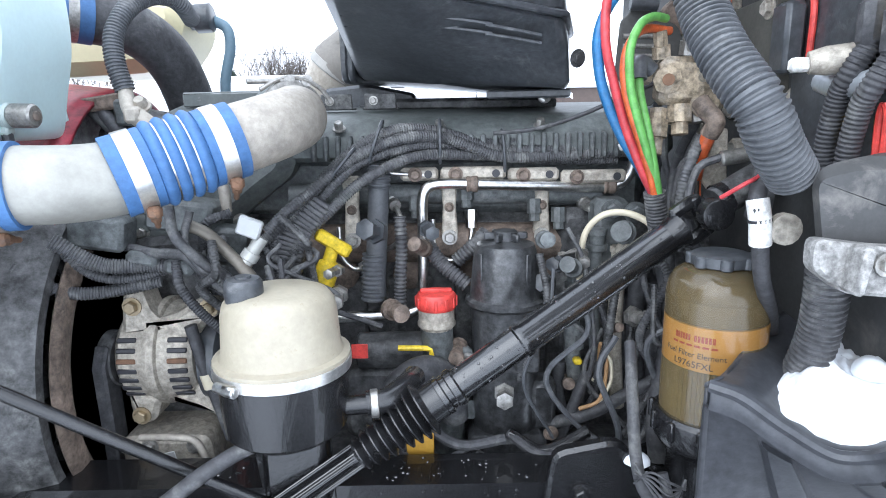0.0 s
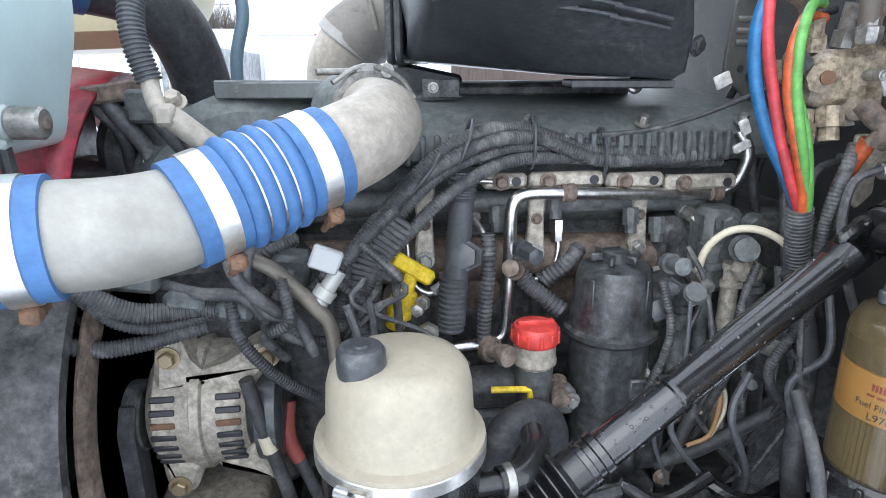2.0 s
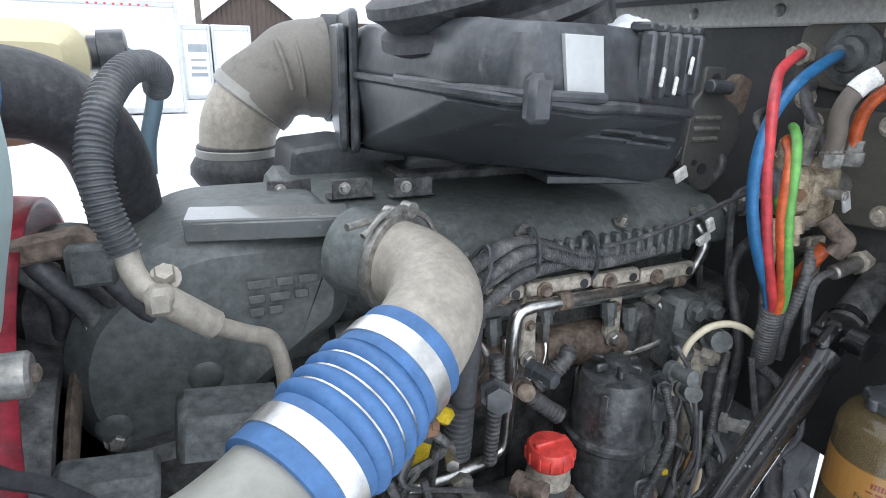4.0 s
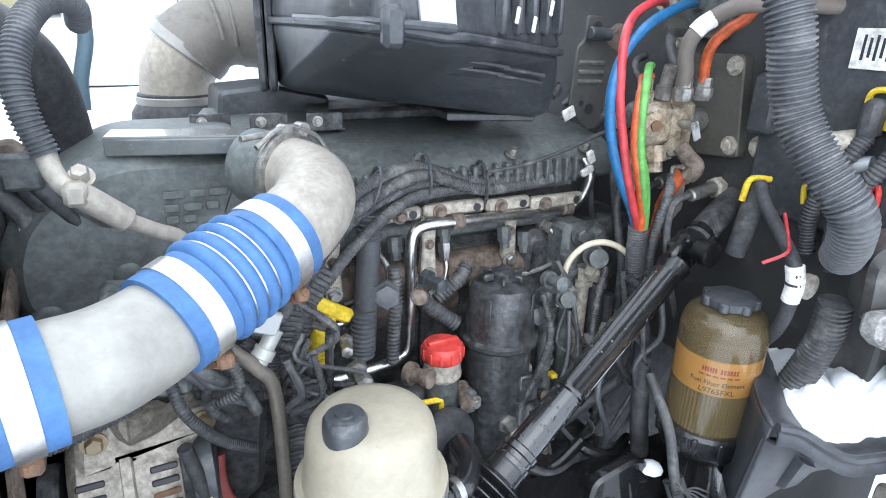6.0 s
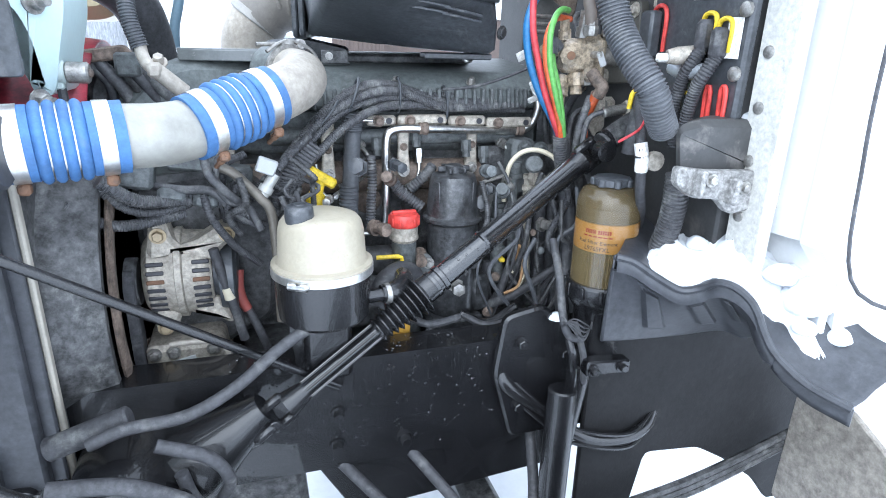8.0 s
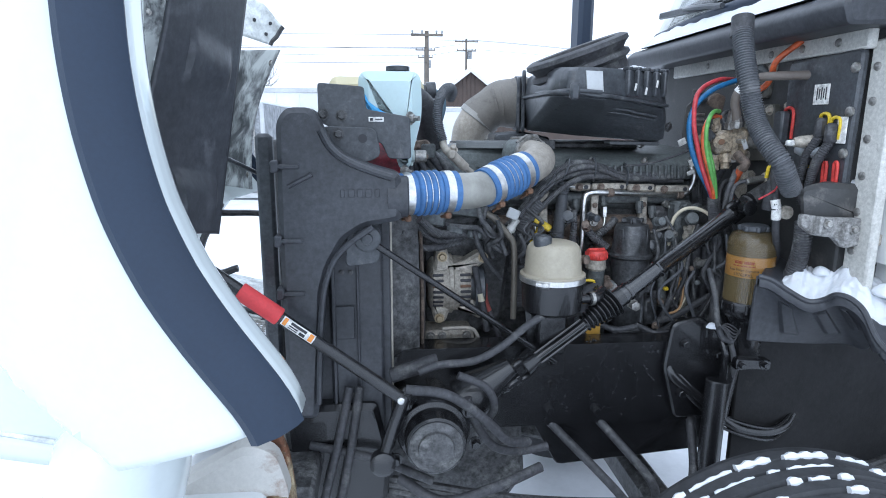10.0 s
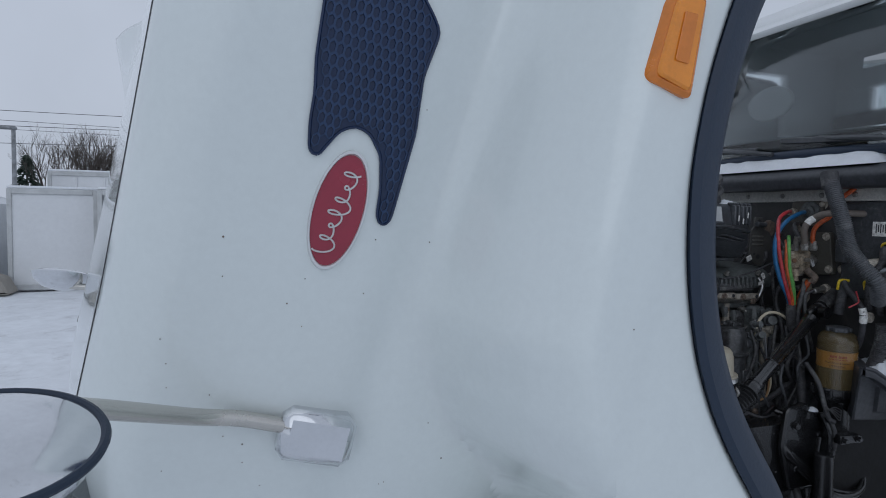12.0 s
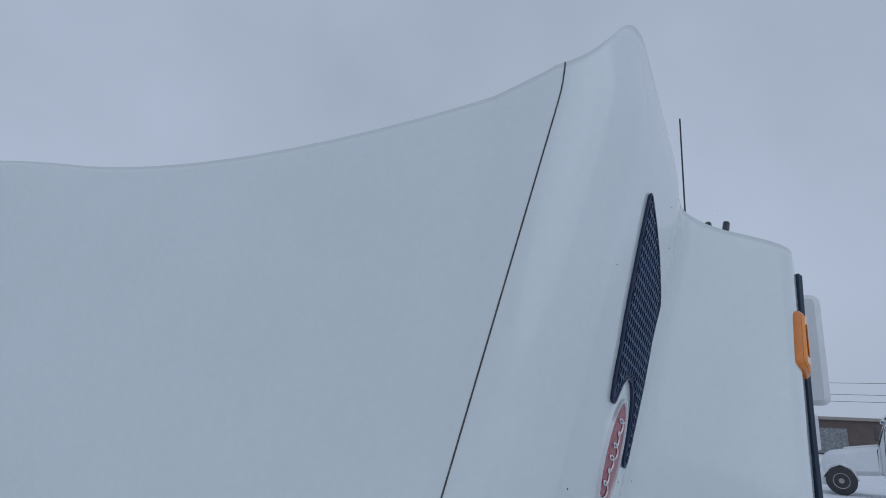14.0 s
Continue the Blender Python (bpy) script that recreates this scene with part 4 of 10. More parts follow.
part("edge_seal", g, surf("tan_seal_strip", (0.42, 0.39, 0.33), 0.5, var=0.15, scale=14, dirt=(0.2, 0.16, 0.1), dirt_amt=0.3), cool, "tan weathered seal strip")
g = box(Geo(), (-0.79, 1.22, 1.20), (0.10, 0.64, 0.80), 0.02)
part("top_tank", g, engine_dark, cool)

# fan shroud ring and fan behind the radiator
g = Geo()
lathe(g, (-0.745, 1.30, 1.22), (1, 0, 0), [(0, 0.40), (0.07, 0.385), (0.10, 0.37), (0.10, 0.352), (0.06, 0.345), (0.0, 0.345)], 64)
fan = thing("radiator_fan", "black fan shroud with dusty brown ring and fan", "fan", (-0.7, 1.30, 0.85))
part("shroud", g, engine_dark, fan)
g = Geo()
lathe(g, (-0.64, 1.30, 1.22), (1, 0, 0), [(0, 0.345), (0.006, 0.350), (0.012, 0.335), (0.008, 0.30), (0.0, 0.30)], 64)
part("ring", g, brown_iron, fan, "dusty brown ring")
for k in range(9):
    a = 2 * math.pi * k / 9
    m = Matrix.Rotation(a, 4, "X") @ Matrix.Rotation(radians(28), 4, "Z")
    c = Vector((-0.69, 1.30, 1.22)) + Matrix.Rotation(a, 4, "X").to_3x3() @ Vector((0, 0, 0.19))
    part("blade", box(Geo(), c, (0.008, 0.09, 0.26), 0.003, m), engine_dark, fan)
g = Geo()
lathe(g, (-0.73, 1.30, 1.22), (1, 0, 0), [(0, 0.09), (0.07, 0.09), (0.08, 0.08)], 32)
part("hub", g, engine_dark, fan)

# red upper fan guard and its brown bracket
g = Geo()


def fan_cowl(u, v):
    a = radians(12 + 130 * u)
    r = 0.34 + 0.02 * v
    return (-0.66 - 0.16 * v, 1.36 - r * math.cos(a) * 0.9, 1.42 + r * math.sin(a) * 0.98)


grid(g, fan_cowl, 30, 4)
fg = solo("fan_guard", g, fan_red, "dark red plastic fan guard arched over the fan", "fan guard")
sol = fg.modifiers.new("thickness", "SOLIDIFY")
sol.thickness = 0.008

# bracket plate over the tank, with bolts and label
br = thing("washer_bracket", "black steel bracket plate holding the washer bottle", "bracket", (-0.8, 0.85, 1.70))
g = prism(Geo(), rounded([(-0.925, 1.905), (-0.80, 1.895), (-0.795, 1.835), (-0.675, 1.815), (-0.672, 1.70), (-0.735, 1.70), (-0.755, 1.745), (-0.85, 1.745), (-0.90, 1.79), (-0.925, 1.80)], 0.010, 3), in_xz, 0.842, 0.850, 0.002)
plate = part("plate", g, black_plastic, br)
g = prism(Geo(), rounded([(-0.915, 1.79), (-0.77, 1.785), (-0.755, 1.71), (-0.80, 1.69), (-0.87, 1.72), (-0.91, 1.75)], 0.02, 3), in_xz, 0.800, 0.808, 0.002)
part("lower_plate", g, black_plastic, br)
for x, z, y in ((-0.912, 1.821, 0.842), (-0.862, 1.818, 0.842), (-0.908, 1.768, 0.800), (-0.869, 1.769, 0.800)):
    part("bolt", bolt(Geo(), (x, y, z), (0, -1, 0), 0.011, 0.010), engine_dark, br)
# flat near-black disc paints the shade inside a bolt hole
g = Geo()
lathe(g, (-0.805, 0.8005, 1.757), (0, -1, 0), [(0, 0.012), (0.002, 0.012)], 16)
part("hole", g, near_black, br)
lb = part("label", box(Geo(), (-0.768, 0.8405, 1.808), (0.042, 0.002, 0.013), 0.0006), white_tag, br, "small white part label")
g = box(Geo(), (-0.781, 0.8392, 1.808), (0.008, 0.001, 0.008), 0.0002)
box(g, (-0.761, 0.8392, 1.808), (0.020, 0.001, 0.003), 0.0002)
part("print", g, near_black, lb)

# washer bottle
wb = thing("washer_bottle", "translucent washer bottle half full of blue fluid", "washer bottle", (-0.72, 0.97, 1.66))


def tank_geo(outline, y0, y1, ch=0.02):
    return prism(Geo(), rounded(outline, 0.03, 4), in_xz, y0, y1, ch)


bot = part("bottle", tank_geo([(-0.82, 1.948), (-0.637, 1.948), (-0.633, 1.85), (-0.637, 1.80), (-0.655, 1.735), (-0.672, 1.66), (-0.705, 1.66), (-0.715, 1.76), (-0.735, 1.80), (-0.82, 1.83)], 0.95, 1.18, 0.03), bottle_mat, wb)
part("fluid", tank_geo([(-0.823, 1.90), (-0.79, 1.87), (-0.74, 1.835), (-0.705, 1.83), (-0.70, 1.74), (-0.735, 1.715), (-0.76, 1.78), (-0.823, 1.815)], 0.944, 1.10, 0.015), bottle_blue, wb, "blue washer fluid showing through")
lathe(g := Geo(), (-0.703, 1.02, 1.944), (0, 0, 1), [(0, 0.030), (0.006, 0.030), (0.008, 0.036), (0.020, 0.036), (0.022, 0.030)], 20)
part("cap", g, black_plastic, wb, "black screw cap")
g = Geo()
cyl(g, (-0.692, 1.0, 1.700), (-0.655, 1.0, 1.700), 0.020, 16, 0.003)
for dz in (0.022, -0.022):
    box(g, (-0.667, 1.0, 1.700 + dz), (0.016, 0.02, 0.014), 0.003)
part("pump", g, surf("pale_pump_plastic", (0.45, 0.52, 0.50), 0.4, var=0.1, bump=0.05), wb, "pale washer pump")
pm = part("pump_motor", cyl(Geo(), (-0.655, 1.0, 1.700), (-0.618, 1.0, 1.699), 0.0185, 18, 0.003), dull_steel, wb, "dull metal pump motor")
part("motor_tip", lathe(Geo(), (-0.618, 1.0, 1.699), (1, 0, 0), [(0, 0.008), (0.004, 0.007), (0.006, 0.003)], 12), brown_iron, pm)
for c_, d_ in (((-0.672, 0.945, 1.812), (0.8, -0.6, 0)), ((-0.690, 0.955, 1.655), (0.8, -0.6, 0))):
    g = bolt(Geo(), c_, d_, 0.014, 0.014)
    cyl(g, Vector(c_), Vector(c_) + Vector(d_) * 0.034, 0.0075, 12)
    part("mounting_bolt", g, dull_steel, wb)
tube(g := Geo(), [(-0.667, 1.0, 1.675), (-0.66, 1.0, 1.62), (-0.63, 1.02, 1.58), (-0.60, 1.04, 1.53)], 0.008, 8)
part("pump_hose", g, rubber, wb)

# surge tank beyond the fan, with cap and hoses
sg = thing("surge_tank", "yellowed plastic coolant surge tank with black cap", "coolant tank", (-0.72, 1.9, 1.78))
part("tank", prism(Geo(), rounded([(-0.95, 1.975), (-0.60, 1.97), (-0.585, 1.92), (-0.60, 1.87), (-0.66, 1.80), (-0.92, 1.79), (-0.96, 1.86)], 0.04, 4), in_xz, 1.50, 1.76, 0.03), surge_mat, sg)
g = Geo()
lathe(g, (-0.592, 1.58, 1.925), (1, 0, 0.05), [(0, 0.026), (0.012, 0.026), (0.014, 0.034), (0.05, 0.034), (0.053, 0.028)], 10)
part("cap", g, black_plastic, sg, "black cap")

# large coolant hose with clamp and blue coupling
ch_ = thing("coolant_hose", "thick black coolant hose with clamp and blue coupling", "hose", (-0.65, 1.35, 1.70))
tube(g := Geo(), [(-0.74, 1.28, 1.90), (-0.69, 1.32, 1.892), (-0.63, 1.36, 1.875), (-0.585, 1.42, 1.82), (-0.57, 1.48, 1.72), (-0.575, 1.50, 1.62), (-0.60, 1.50, 1.52)], 0.052, 20)
part("hose", g, rubber, ch_)
tube(g := Geo(), [(-0.735, 1.283, 1.90), (-0.688, 1.32, 1.893)], 0.056, 22)
part("coupling", g, blue_hose, ch_, "blue silicone coupling")
tube(g := Geo(), [(-0.722, 1.293, 1.899), (-0.708, 1.304, 1.897)], 0.058, 22)
box(g, (-0.722, 1.245, 1.93), (0.018, 0.022, 0.06), 0.005)
part("clamp", g, dull_steel, ch_, "worm clamp")

# ribbed hose that loops over, joined to a metal line
lh = thing("vent_hose", "ribbed grey hose looping up from a metal line", "hose", (-0.52, 1.1, 1.63))
corrugated(g := Geo(), [(-0.554, 1.153, 1.742), (-0.567, 1.157, 1.79), (-0.570, 1.17, 1.838), (-0.557, 1.20, 1.884), (-0.536, 1.243, 1.913), (-0.514, 1.282, 1.919), (-0.503, 1.315, 1.908), (-0.505, 1.36, 1.890)], 0.0175, 0.0058, 0.14, 14)
part("ribbed_hose", g, corr_grey, lh)
tube(g := Geo(), [(-0.554, 1.153, 1.748), (-0.550, 1.146, 1.725), (-0.540, 1.132, 1.708), (-0.524, 1.122, 1.697)], 0.0125, 12)
tube(g, [(-0.524, 1.122, 1.697), (-0.478, 1.135, 1.654)], 0.0165, 12)
tube(g, [(-0.478, 1.135, 1.654), (-0.447, 1.150, 1.632), (-0.415, 1.163, 1.610), (-0.403, 1.168, 1.565), (-0.402, 1.17, 1.52)], 0.0105, 10)
box(g, (-0.527, 1.119, 1.699), (0.028, 0.03, 0.030), 0.006)
bolt(g, (-0.520, 1.140, 1.712), (0, -0.7, 0.7), 0.011, 0.016)
part("metal_line", g, cast_pipe, lh, "dusty metal line with clip")
tube(g := Geo(), [(-0.533, 1.60, 1.735), (-0.528, 1.60, 1.79), (-0.510, 1.60, 1.86), (-0.515, 1.60, 1.905), (-0.548, 1.60, 1.925)], 0.013, 10)
part("blue_vent_line", g, surf("faded_blue_hose", (0.13, 0.20, 0.25), 0.55, var=0.15, bump=0.1), lh, "faded blue vent line")

# ---------------------------------------------------------------- charge-air pipe
cp = thing("charge_air_pipe", "aluminium charge-air pipe with blue silicone couplings", "pipe", (-0.45, 0.9, 1.54))
R = 0.052
A0, A1 = Vector((-0.718, 0.792, 1.605)), Vector((-0.546, 0.838, 1.609))
elbow1 = [tuple(A1 + (A0 - A1) * 0.2), tuple(A1), (-0.513, 0.850, 1.608), (-0.483, 0.872, 1.608), (-0.456, 0.895, 1.611), (-0.43, 0.915, 1.620)]
tube(g := Geo(), elbow1, R, 32, 40)
part("lower_elbow", g, alu_pipe, cp)
B0, B1 = Vector((-0.456, 0.895, 1.611)), Vector((-0.309, 0.987, 1.659))
elbow2 = [tuple(B1 + (B0 - B1) * 0.2), tuple(B1), (-0.281, 1.011, 1.669), (-0.257, 1.043, 1.679), (-0.245, 1.085, 1.687), (-0.249, 1.125, 1.691), (-0.264, 1.160, 1.693)]
tube(g := Geo(), elbow2, R * 1.02, 32, 40)
part("upper_elbow", g, cast_pipe, cp, "sand-cast aluminium elbow")


def coupling(a, b, lobes):
    d = (b - a)
    n = d.normalized()
    ln = d.length
    prof = []
    cuff = ln * 0.30
    mid0, mid1 = cuff, ln - cuff
    prof += [(0, R + 0.001), (0.0005, R + 0.006), (cuff * 0.98, R + 0.006)]
    k = lobes * 10
    for i in range(k + 1):
        u = i / k
        prof.append((mid0 + (mid1 - mid0) * u, R + 0.004 + 0.0075 * abs(math.sin(math.pi * u * lobes)) ** 0.7))
    prof += [(ln - cuff * 0.98, R + 0.006), (ln - 0.0005, R + 0.006), (ln, R + 0.001)]
    hose = part("coupling", lathe(Geo(), a, n, prof, 40), blue_hose, cp, "blue silicone hump coupling")
    for i in range(lobes + 1):
        if 0 < i < lobes:
            at_ = a + n * (mid0 + (mid1 - mid0) * i / lobes)
            part("wire_ring", lathe(Geo(), at_, n, [(-0.0018, R + 0.004), (-0.001, R + 0.0068), (0.001, R + 0.0068), (0.0018, R + 0.004)], 40), steel, hose, "bright steel ring")
    for t in (cuff * 0.55, ln - cuff * 0.55):
        at_ = a + n * t
        bg_ = lathe(Geo(), at_, n, [(-0.0115, R + 0.0055), (-0.011, R + 0.0078), (0.011, R + 0.0078), (0.0115, R + 0.0055)], 40)
        band = part("clamp_band", bg_, band_steel, hose, "wide bright clamp band")
        _, u, w = axes(n)
        low = (u * -0.85 + w * 0.5).normalized() if abs(n.x) < 0.95 else (u * -0.95 + w * 0.2).normalized()
        tg = n.cross(low)
        c = at_ + low * (R + 0.015)
        sg_ = Geo()
        box(sg_, c, (0.018, 0.018, 0.018), 0.004)
        cyl(sg_, c - tg * 0.01, c + tg * 0.055, 0.0045, 10)
        lathe(sg_, c + tg * 0.012, tg, [(0, 0.008), (0.014, 0.008)], 6)
        part("clamp_bolt", sg_, rust, band, "rusty clamp bolt")
    return hose


ch1 = coupling(A0, A1, 4)
ch2 = coupling(B0, B1, 4)
g = Geo()
lathe(g, (-0.262, 1.156, 1.692), (-0.55, 0.83, 0.05), [(-0.006, 0.054), (-0.004, 0.062), (0.004, 0.063), (0.010, 0.060), (0.012, 0.054)], 40)
vb = part("v_band", g, dull_steel, cp, "steel V-band clamp")
g = Geo()
cyl(g, (-0.330, 1.125, 1.752), (-0.250, 1.165, 1.754), 0.0045, 10)
lathe(g, (-0.280, 1.150, 1.753), (1, 0.5, 0), [(0, 0.008), (0.012, 0.008)], 6)
for dx in (0.0, 0.028):
    lathe(g, (-0.265 + dx, 1.157 + dx * 0.5, 1.754), (0.4, -1, 0), [(-0.008, 0.010), (0.008, 0.010)], 14)
tube(g, [(-0.310, 1.130, 1.738), (-0.280, 1.146, 1.756), (-0.250, 1.160, 1.759), (-0.215, 1.172, 1.742), (-0.196, 1.180, 1.715)], 0.004, 8)
part("t_bolt", g, dull_steel, vb, "T-bolt with spring")
tube(g := Geo(), [(-0.262, 1.156, 1.692), (-0.30, 1.215, 1.695)], 0.056, 28)
part("intake_stub", g, cover_grey, cp, "grey cast intake stub")
# print on the cuff that cannot be read
_n = (A1 - A0).normalized()
g = Geo()
for k in range(7):
    t = -0.62 - k * 0.085
    p = A0 + _n * 0.127 + Vector((0, math.sin(t - 0.9) * (R + 0.0068), math.cos(t - 0.9) * (R + 0.0068)))
    box(g, p, (0.007, 0.0008, 0.0035), 0.0002, Matrix.Rotation(-(t - 0.9) , 4, "X"))
part("print", g, white_tag, ch1, "white print bars")

# dark hoses, brackets and fittings between the fan guard and the engine
tb = thing("thermostat_housing", "grimy dark thermostat housing with hoses and brackets", "thermostat housing", (-0.62, 1.32, 1.55))
part("body", prism(Geo(), rounded([(-0.70, 1.52), (-0.70, 1.66), (-0.66, 1.72), (-0.56, 1.70), (-0.53, 1.60), (-0.54, 1.50)], 0.03, 3), in_xz, 1.28, 1.42, 0.02), engine_dark, tb)
part("bracket_arm", prism(Geo(), rounded([(-0.74, 1.725), (-0.60, 1.745), (-0.585, 1.73), (-0.60, 1.715), (-0.74, 1.70)], 0.006, 2), in_xz, 1.24, 1.27, 0.004), brown_iron, tb, "dusty brown bracket arm")
for k in range(5):
    rr = random.Random(300 + k)
    x, z = -0.72 + 0.035 * k, 1.74 - 0.012 * k
    part("hose", tube(Geo(), [(x, 1.30, z), (x + 0.04, 1.24 + 0.03 * rr.random(), z - 0.03), (x + 0.08, 1.26, z - 0.07 - 0.03 * rr.random()), (x + 0.07, 1.30, z - 0.16)], 0.010 + 0.008 * rr.random(), 10), (rubber, loom, engine_dark)[k % 3], tb)
for p_ in ((-0.64, 1.265, 1.69), (-0.58, 1.27, 1.66), (-0.61, 1.27, 1.62)):
    part("bolt", bolt(Geo(), p_, (0.2, -1, 0.1), 0.010, 0.012), dull_steel, tb)
part("clip_plate", box(Geo(), (-0.595, 1.24, 1.705), (0.05, 0.03, 0.05), 0.006), engine_grey, tb)

# ---------------------------------------------------------------- chassis
fr = thing("chassis_frame", "oily wet black truck frame rails with cross members", "frame", (1.0, 1.3, 0.8))
for sg, y in ((1, 0.93), (-1, 1.67)):
    prof = [(y, 0.82), (y + sg * 0.08, 0.82), (y + sg * 0.08, 0.83), (y + sg * 0.010, 0.83), (y + sg * 0.010, 1.085), (y + sg * 0.09, 1.085), (y + sg * 0.09, 1.10), (y, 1.10)]
    rail = part("rail", prism(Geo(), prof, in_yz, -0.95, 6.5, 0.003), black_gloss, fr, "wet black rail")
    near_rail = rail if sg > 0 else near_rail
for x in (-0.85, 1.2, 2.6, 4.2):
    part("cross_member", box(Geo(), (x, 1.30, 0.94), (0.12, 0.72, 0.2), 0.01), black_gloss, fr)
g = prism(Geo(), rounded([(0.17, 1.17), (0.27, 1.19), (0.36, 1.10), (0.38, 0.84), (0.20, 0.84), (0.15, 1.02)], 0.02, 3), in_xz, 0.90, 0.926, 0.006)
mp = part("engine_mount_plate", g, black_gloss, fr, "wet black engine mount plate")
for x, z in ((0.215, 1.10), (0.215, 0.93), (0.33, 1.06), (0.33, 0.90)):
    part("bolt", bolt(Geo(), (x, 0.899, z), (0, -1, 0), 0.013, 0.012), black_gloss, mp)
for x, z in ((-0.215, 1.045), (-0.215, 0.965), (-0.22, 0.88), (-0.40, 1.05), (-0.06, 0.87)):
    part("bolt", bolt(Geo(), (x, 0.928, z), (0, -1, 0), 0.013, 0.016), black_gloss, fr)
# lower drop plate and stone guard
part("drop_plate", prism(Geo(), rounded([(-0.28, 0.84), (0.42, 0.84), (0.36, 0.70), (-0.18, 0.66)], 0.02, 2), in_xz, 0.95, 0.965, 0.003), black_gloss, fr)

# front axle, drag link and steering arms in the dark
ax = thing("front_axle", "black front axle with springs and steering linkage", "axle", (0.2, 1.3, 0.45))
part("beam", box(Geo(), (0.2, 1.32, 0.47), (0.11, 1.7, 0.12), 0.02), engine_dark, ax)
for y in (0.86, 1.74):
    for k in range(3):
        part("spring_leaf", tube(Geo(), [(-0.75, y, 0.70 - k * 0.02), (-0.3, y, 0.60 - k * 0.022), (0.2, y, 0.565 - k * 0.022), (0.7, y, 0.61 - k * 0.022), (1.1, y, 0.72 - k * 0.02)], 0.012, 8, 30, True, 1.0), engine_dark, ax)
part("drag_link", tube(Geo(), [(-0.50, 0.72, 0.66), (-0.1, 0.74, 0.60), (0.18, 0.72, 0.58)], 0.020, 12), black_gloss, ax)
for x0, z0, x1, z1 in ((-0.22, 0.83, 0.05, 0.55), (0.28, 0.84, 0.06, 0.50), (-0.05, 0.83, 0.10, 0.62)):
    part("air_hose", tube(Geo(), [(x0, 0.95, z0), ((x0 + x1) / 2 + 0.05, 0.80, (z0 + z1) / 2 - 0.03), (x1, 0.78, z1)], 0.014, 10), rubber, ax)
part("shock_absorber", cyl(Geo(), (0.30, 0.84, 1.00), (0.27, 0.80, 0.45), 0.035, 16, 0.004), black_gloss, ax)

# steered front wheels
WR, WX, WZ = 0.515, 0.22, 0.515


def front_wheel(y0, y1):
    wd = y1 - y0
    prof = [(0.03, 0.29), (0.0, 0.33), (-0.006, 0.40), (0.004, 0.46), (0.022, 0.495), (0.034, 0.507)]
    n = 5
    for i in range(n):
        a = 0.034 + (wd - 0.068) * i / n
        b = 0.034 + (wd - 0.068) * (i + 1) / n
        prof += [(a + 0.004, WR - 0.004 * abs(i - 2) ** 1.2), (b - 0.010, WR - 0.004 * abs(i - 2) ** 1.2), (b - 0.007, WR - 0.014), (b - 0.001, WR - 0.014)]
    prof += [(wd - 0.034, 0.507), (wd - 0.022, 0.495), (wd - 0.004, 0.46), (wd + 0.006, 0.40), (wd, 0.33), (wd - 0.03, 0.29)]
    ty = part("wheel", lathe(Geo(), (WX, y0, WZ), (0, 1, 0), prof, 72), tyre_rubber, ax, "snow-dusted black truck tyre on a steel rim")
    rim = [(0.03, 0.292), (0.02, 0.285), (0.05, 0.27), (0.10, 0.26), (0.11, 0.16), (0.06, 0.12), (0.05, 0.0)]
    part("rim", lathe(Geo(), (WX, y0, WZ), (0, 1, 0), rim, 40), grey_metal, ty)
    rng = random.Random(4)
    for i in range(n - 1):
        yy = y0 + 0.034 + (wd - 0.068) * (i + 1) / n - 0.004
        a = radians(35)
        while a < radians(150):
            ln = rng.uniform(0.05, 0.22)
            if rng.random() < 0.7:
                pts = [(WX + (WR - 0.006) * math.cos(a + ln * k / 6), yy, WZ + (WR - 0.006) * math.sin(a + ln * k / 6)) for k in range(7)]
                wid = rng.uniform(0.006, 0.013)
                part("groove_snow", tube(Geo(), pts, lambda d, wid=wid: wid * (0.7 + 0.5 * math.sin(d * 90) ** 2), 6, 16), snow_mat, ty)
            a += ln + rng.uniform(0.015, 0.07)


front_wheel(0.14, 0.43)
front_wheel(2.01, 2.30)

# ---------------------------------------------------------------- steering gear and shaft
sgx = thing("steering_gear", "oily black steering gear bolted to the frame", "steering gear", (-0.58, 0.75, 0.78))
g = Geo()
lathe(g, (-0.62, 0.93, 0.935), (0, -1, 0), [(0, 0.115), (0.10, 0.112), (0.22, 0.105), (0.235, 0.098), (0.24, 0.085), (0.30, 0.083), (0.305, 0.078)], 40)
hs = part("housing", g, black_gloss, sgx)
part("cap", lathe(Geo(), (-0.62, 0.635, 0.935), (0, -1, 0), [(0, 0.074), (0.014, 0.074), (0.018, 0.066), (0.018, 0.05), (0.026, 0.048), (0.030, 0.030), (0.030, 0.006)], 36), engine_dark, hs, "round ribbed cover cap")
part("barrel", lathe(Geo(), (-0.66, 0.84, 0.86), (0.68, -0.02, 0.50), [(0, 0.075), (0.06, 0.085), (0.20, 0.080), (0.26, 0.06), (0.31, 0.045), (0.36, 0.030)], 28), black_gloss, hs)
for x, z in ((-0.52, 1.0), (-0.50, 0.90), (-0.70, 1.03), (-0.73, 0.86)):
    part("bolt", bolt(Geo(), (x, 0.70, z), (0, -1, 0), 0.014, 0.016), black_gloss, hs)
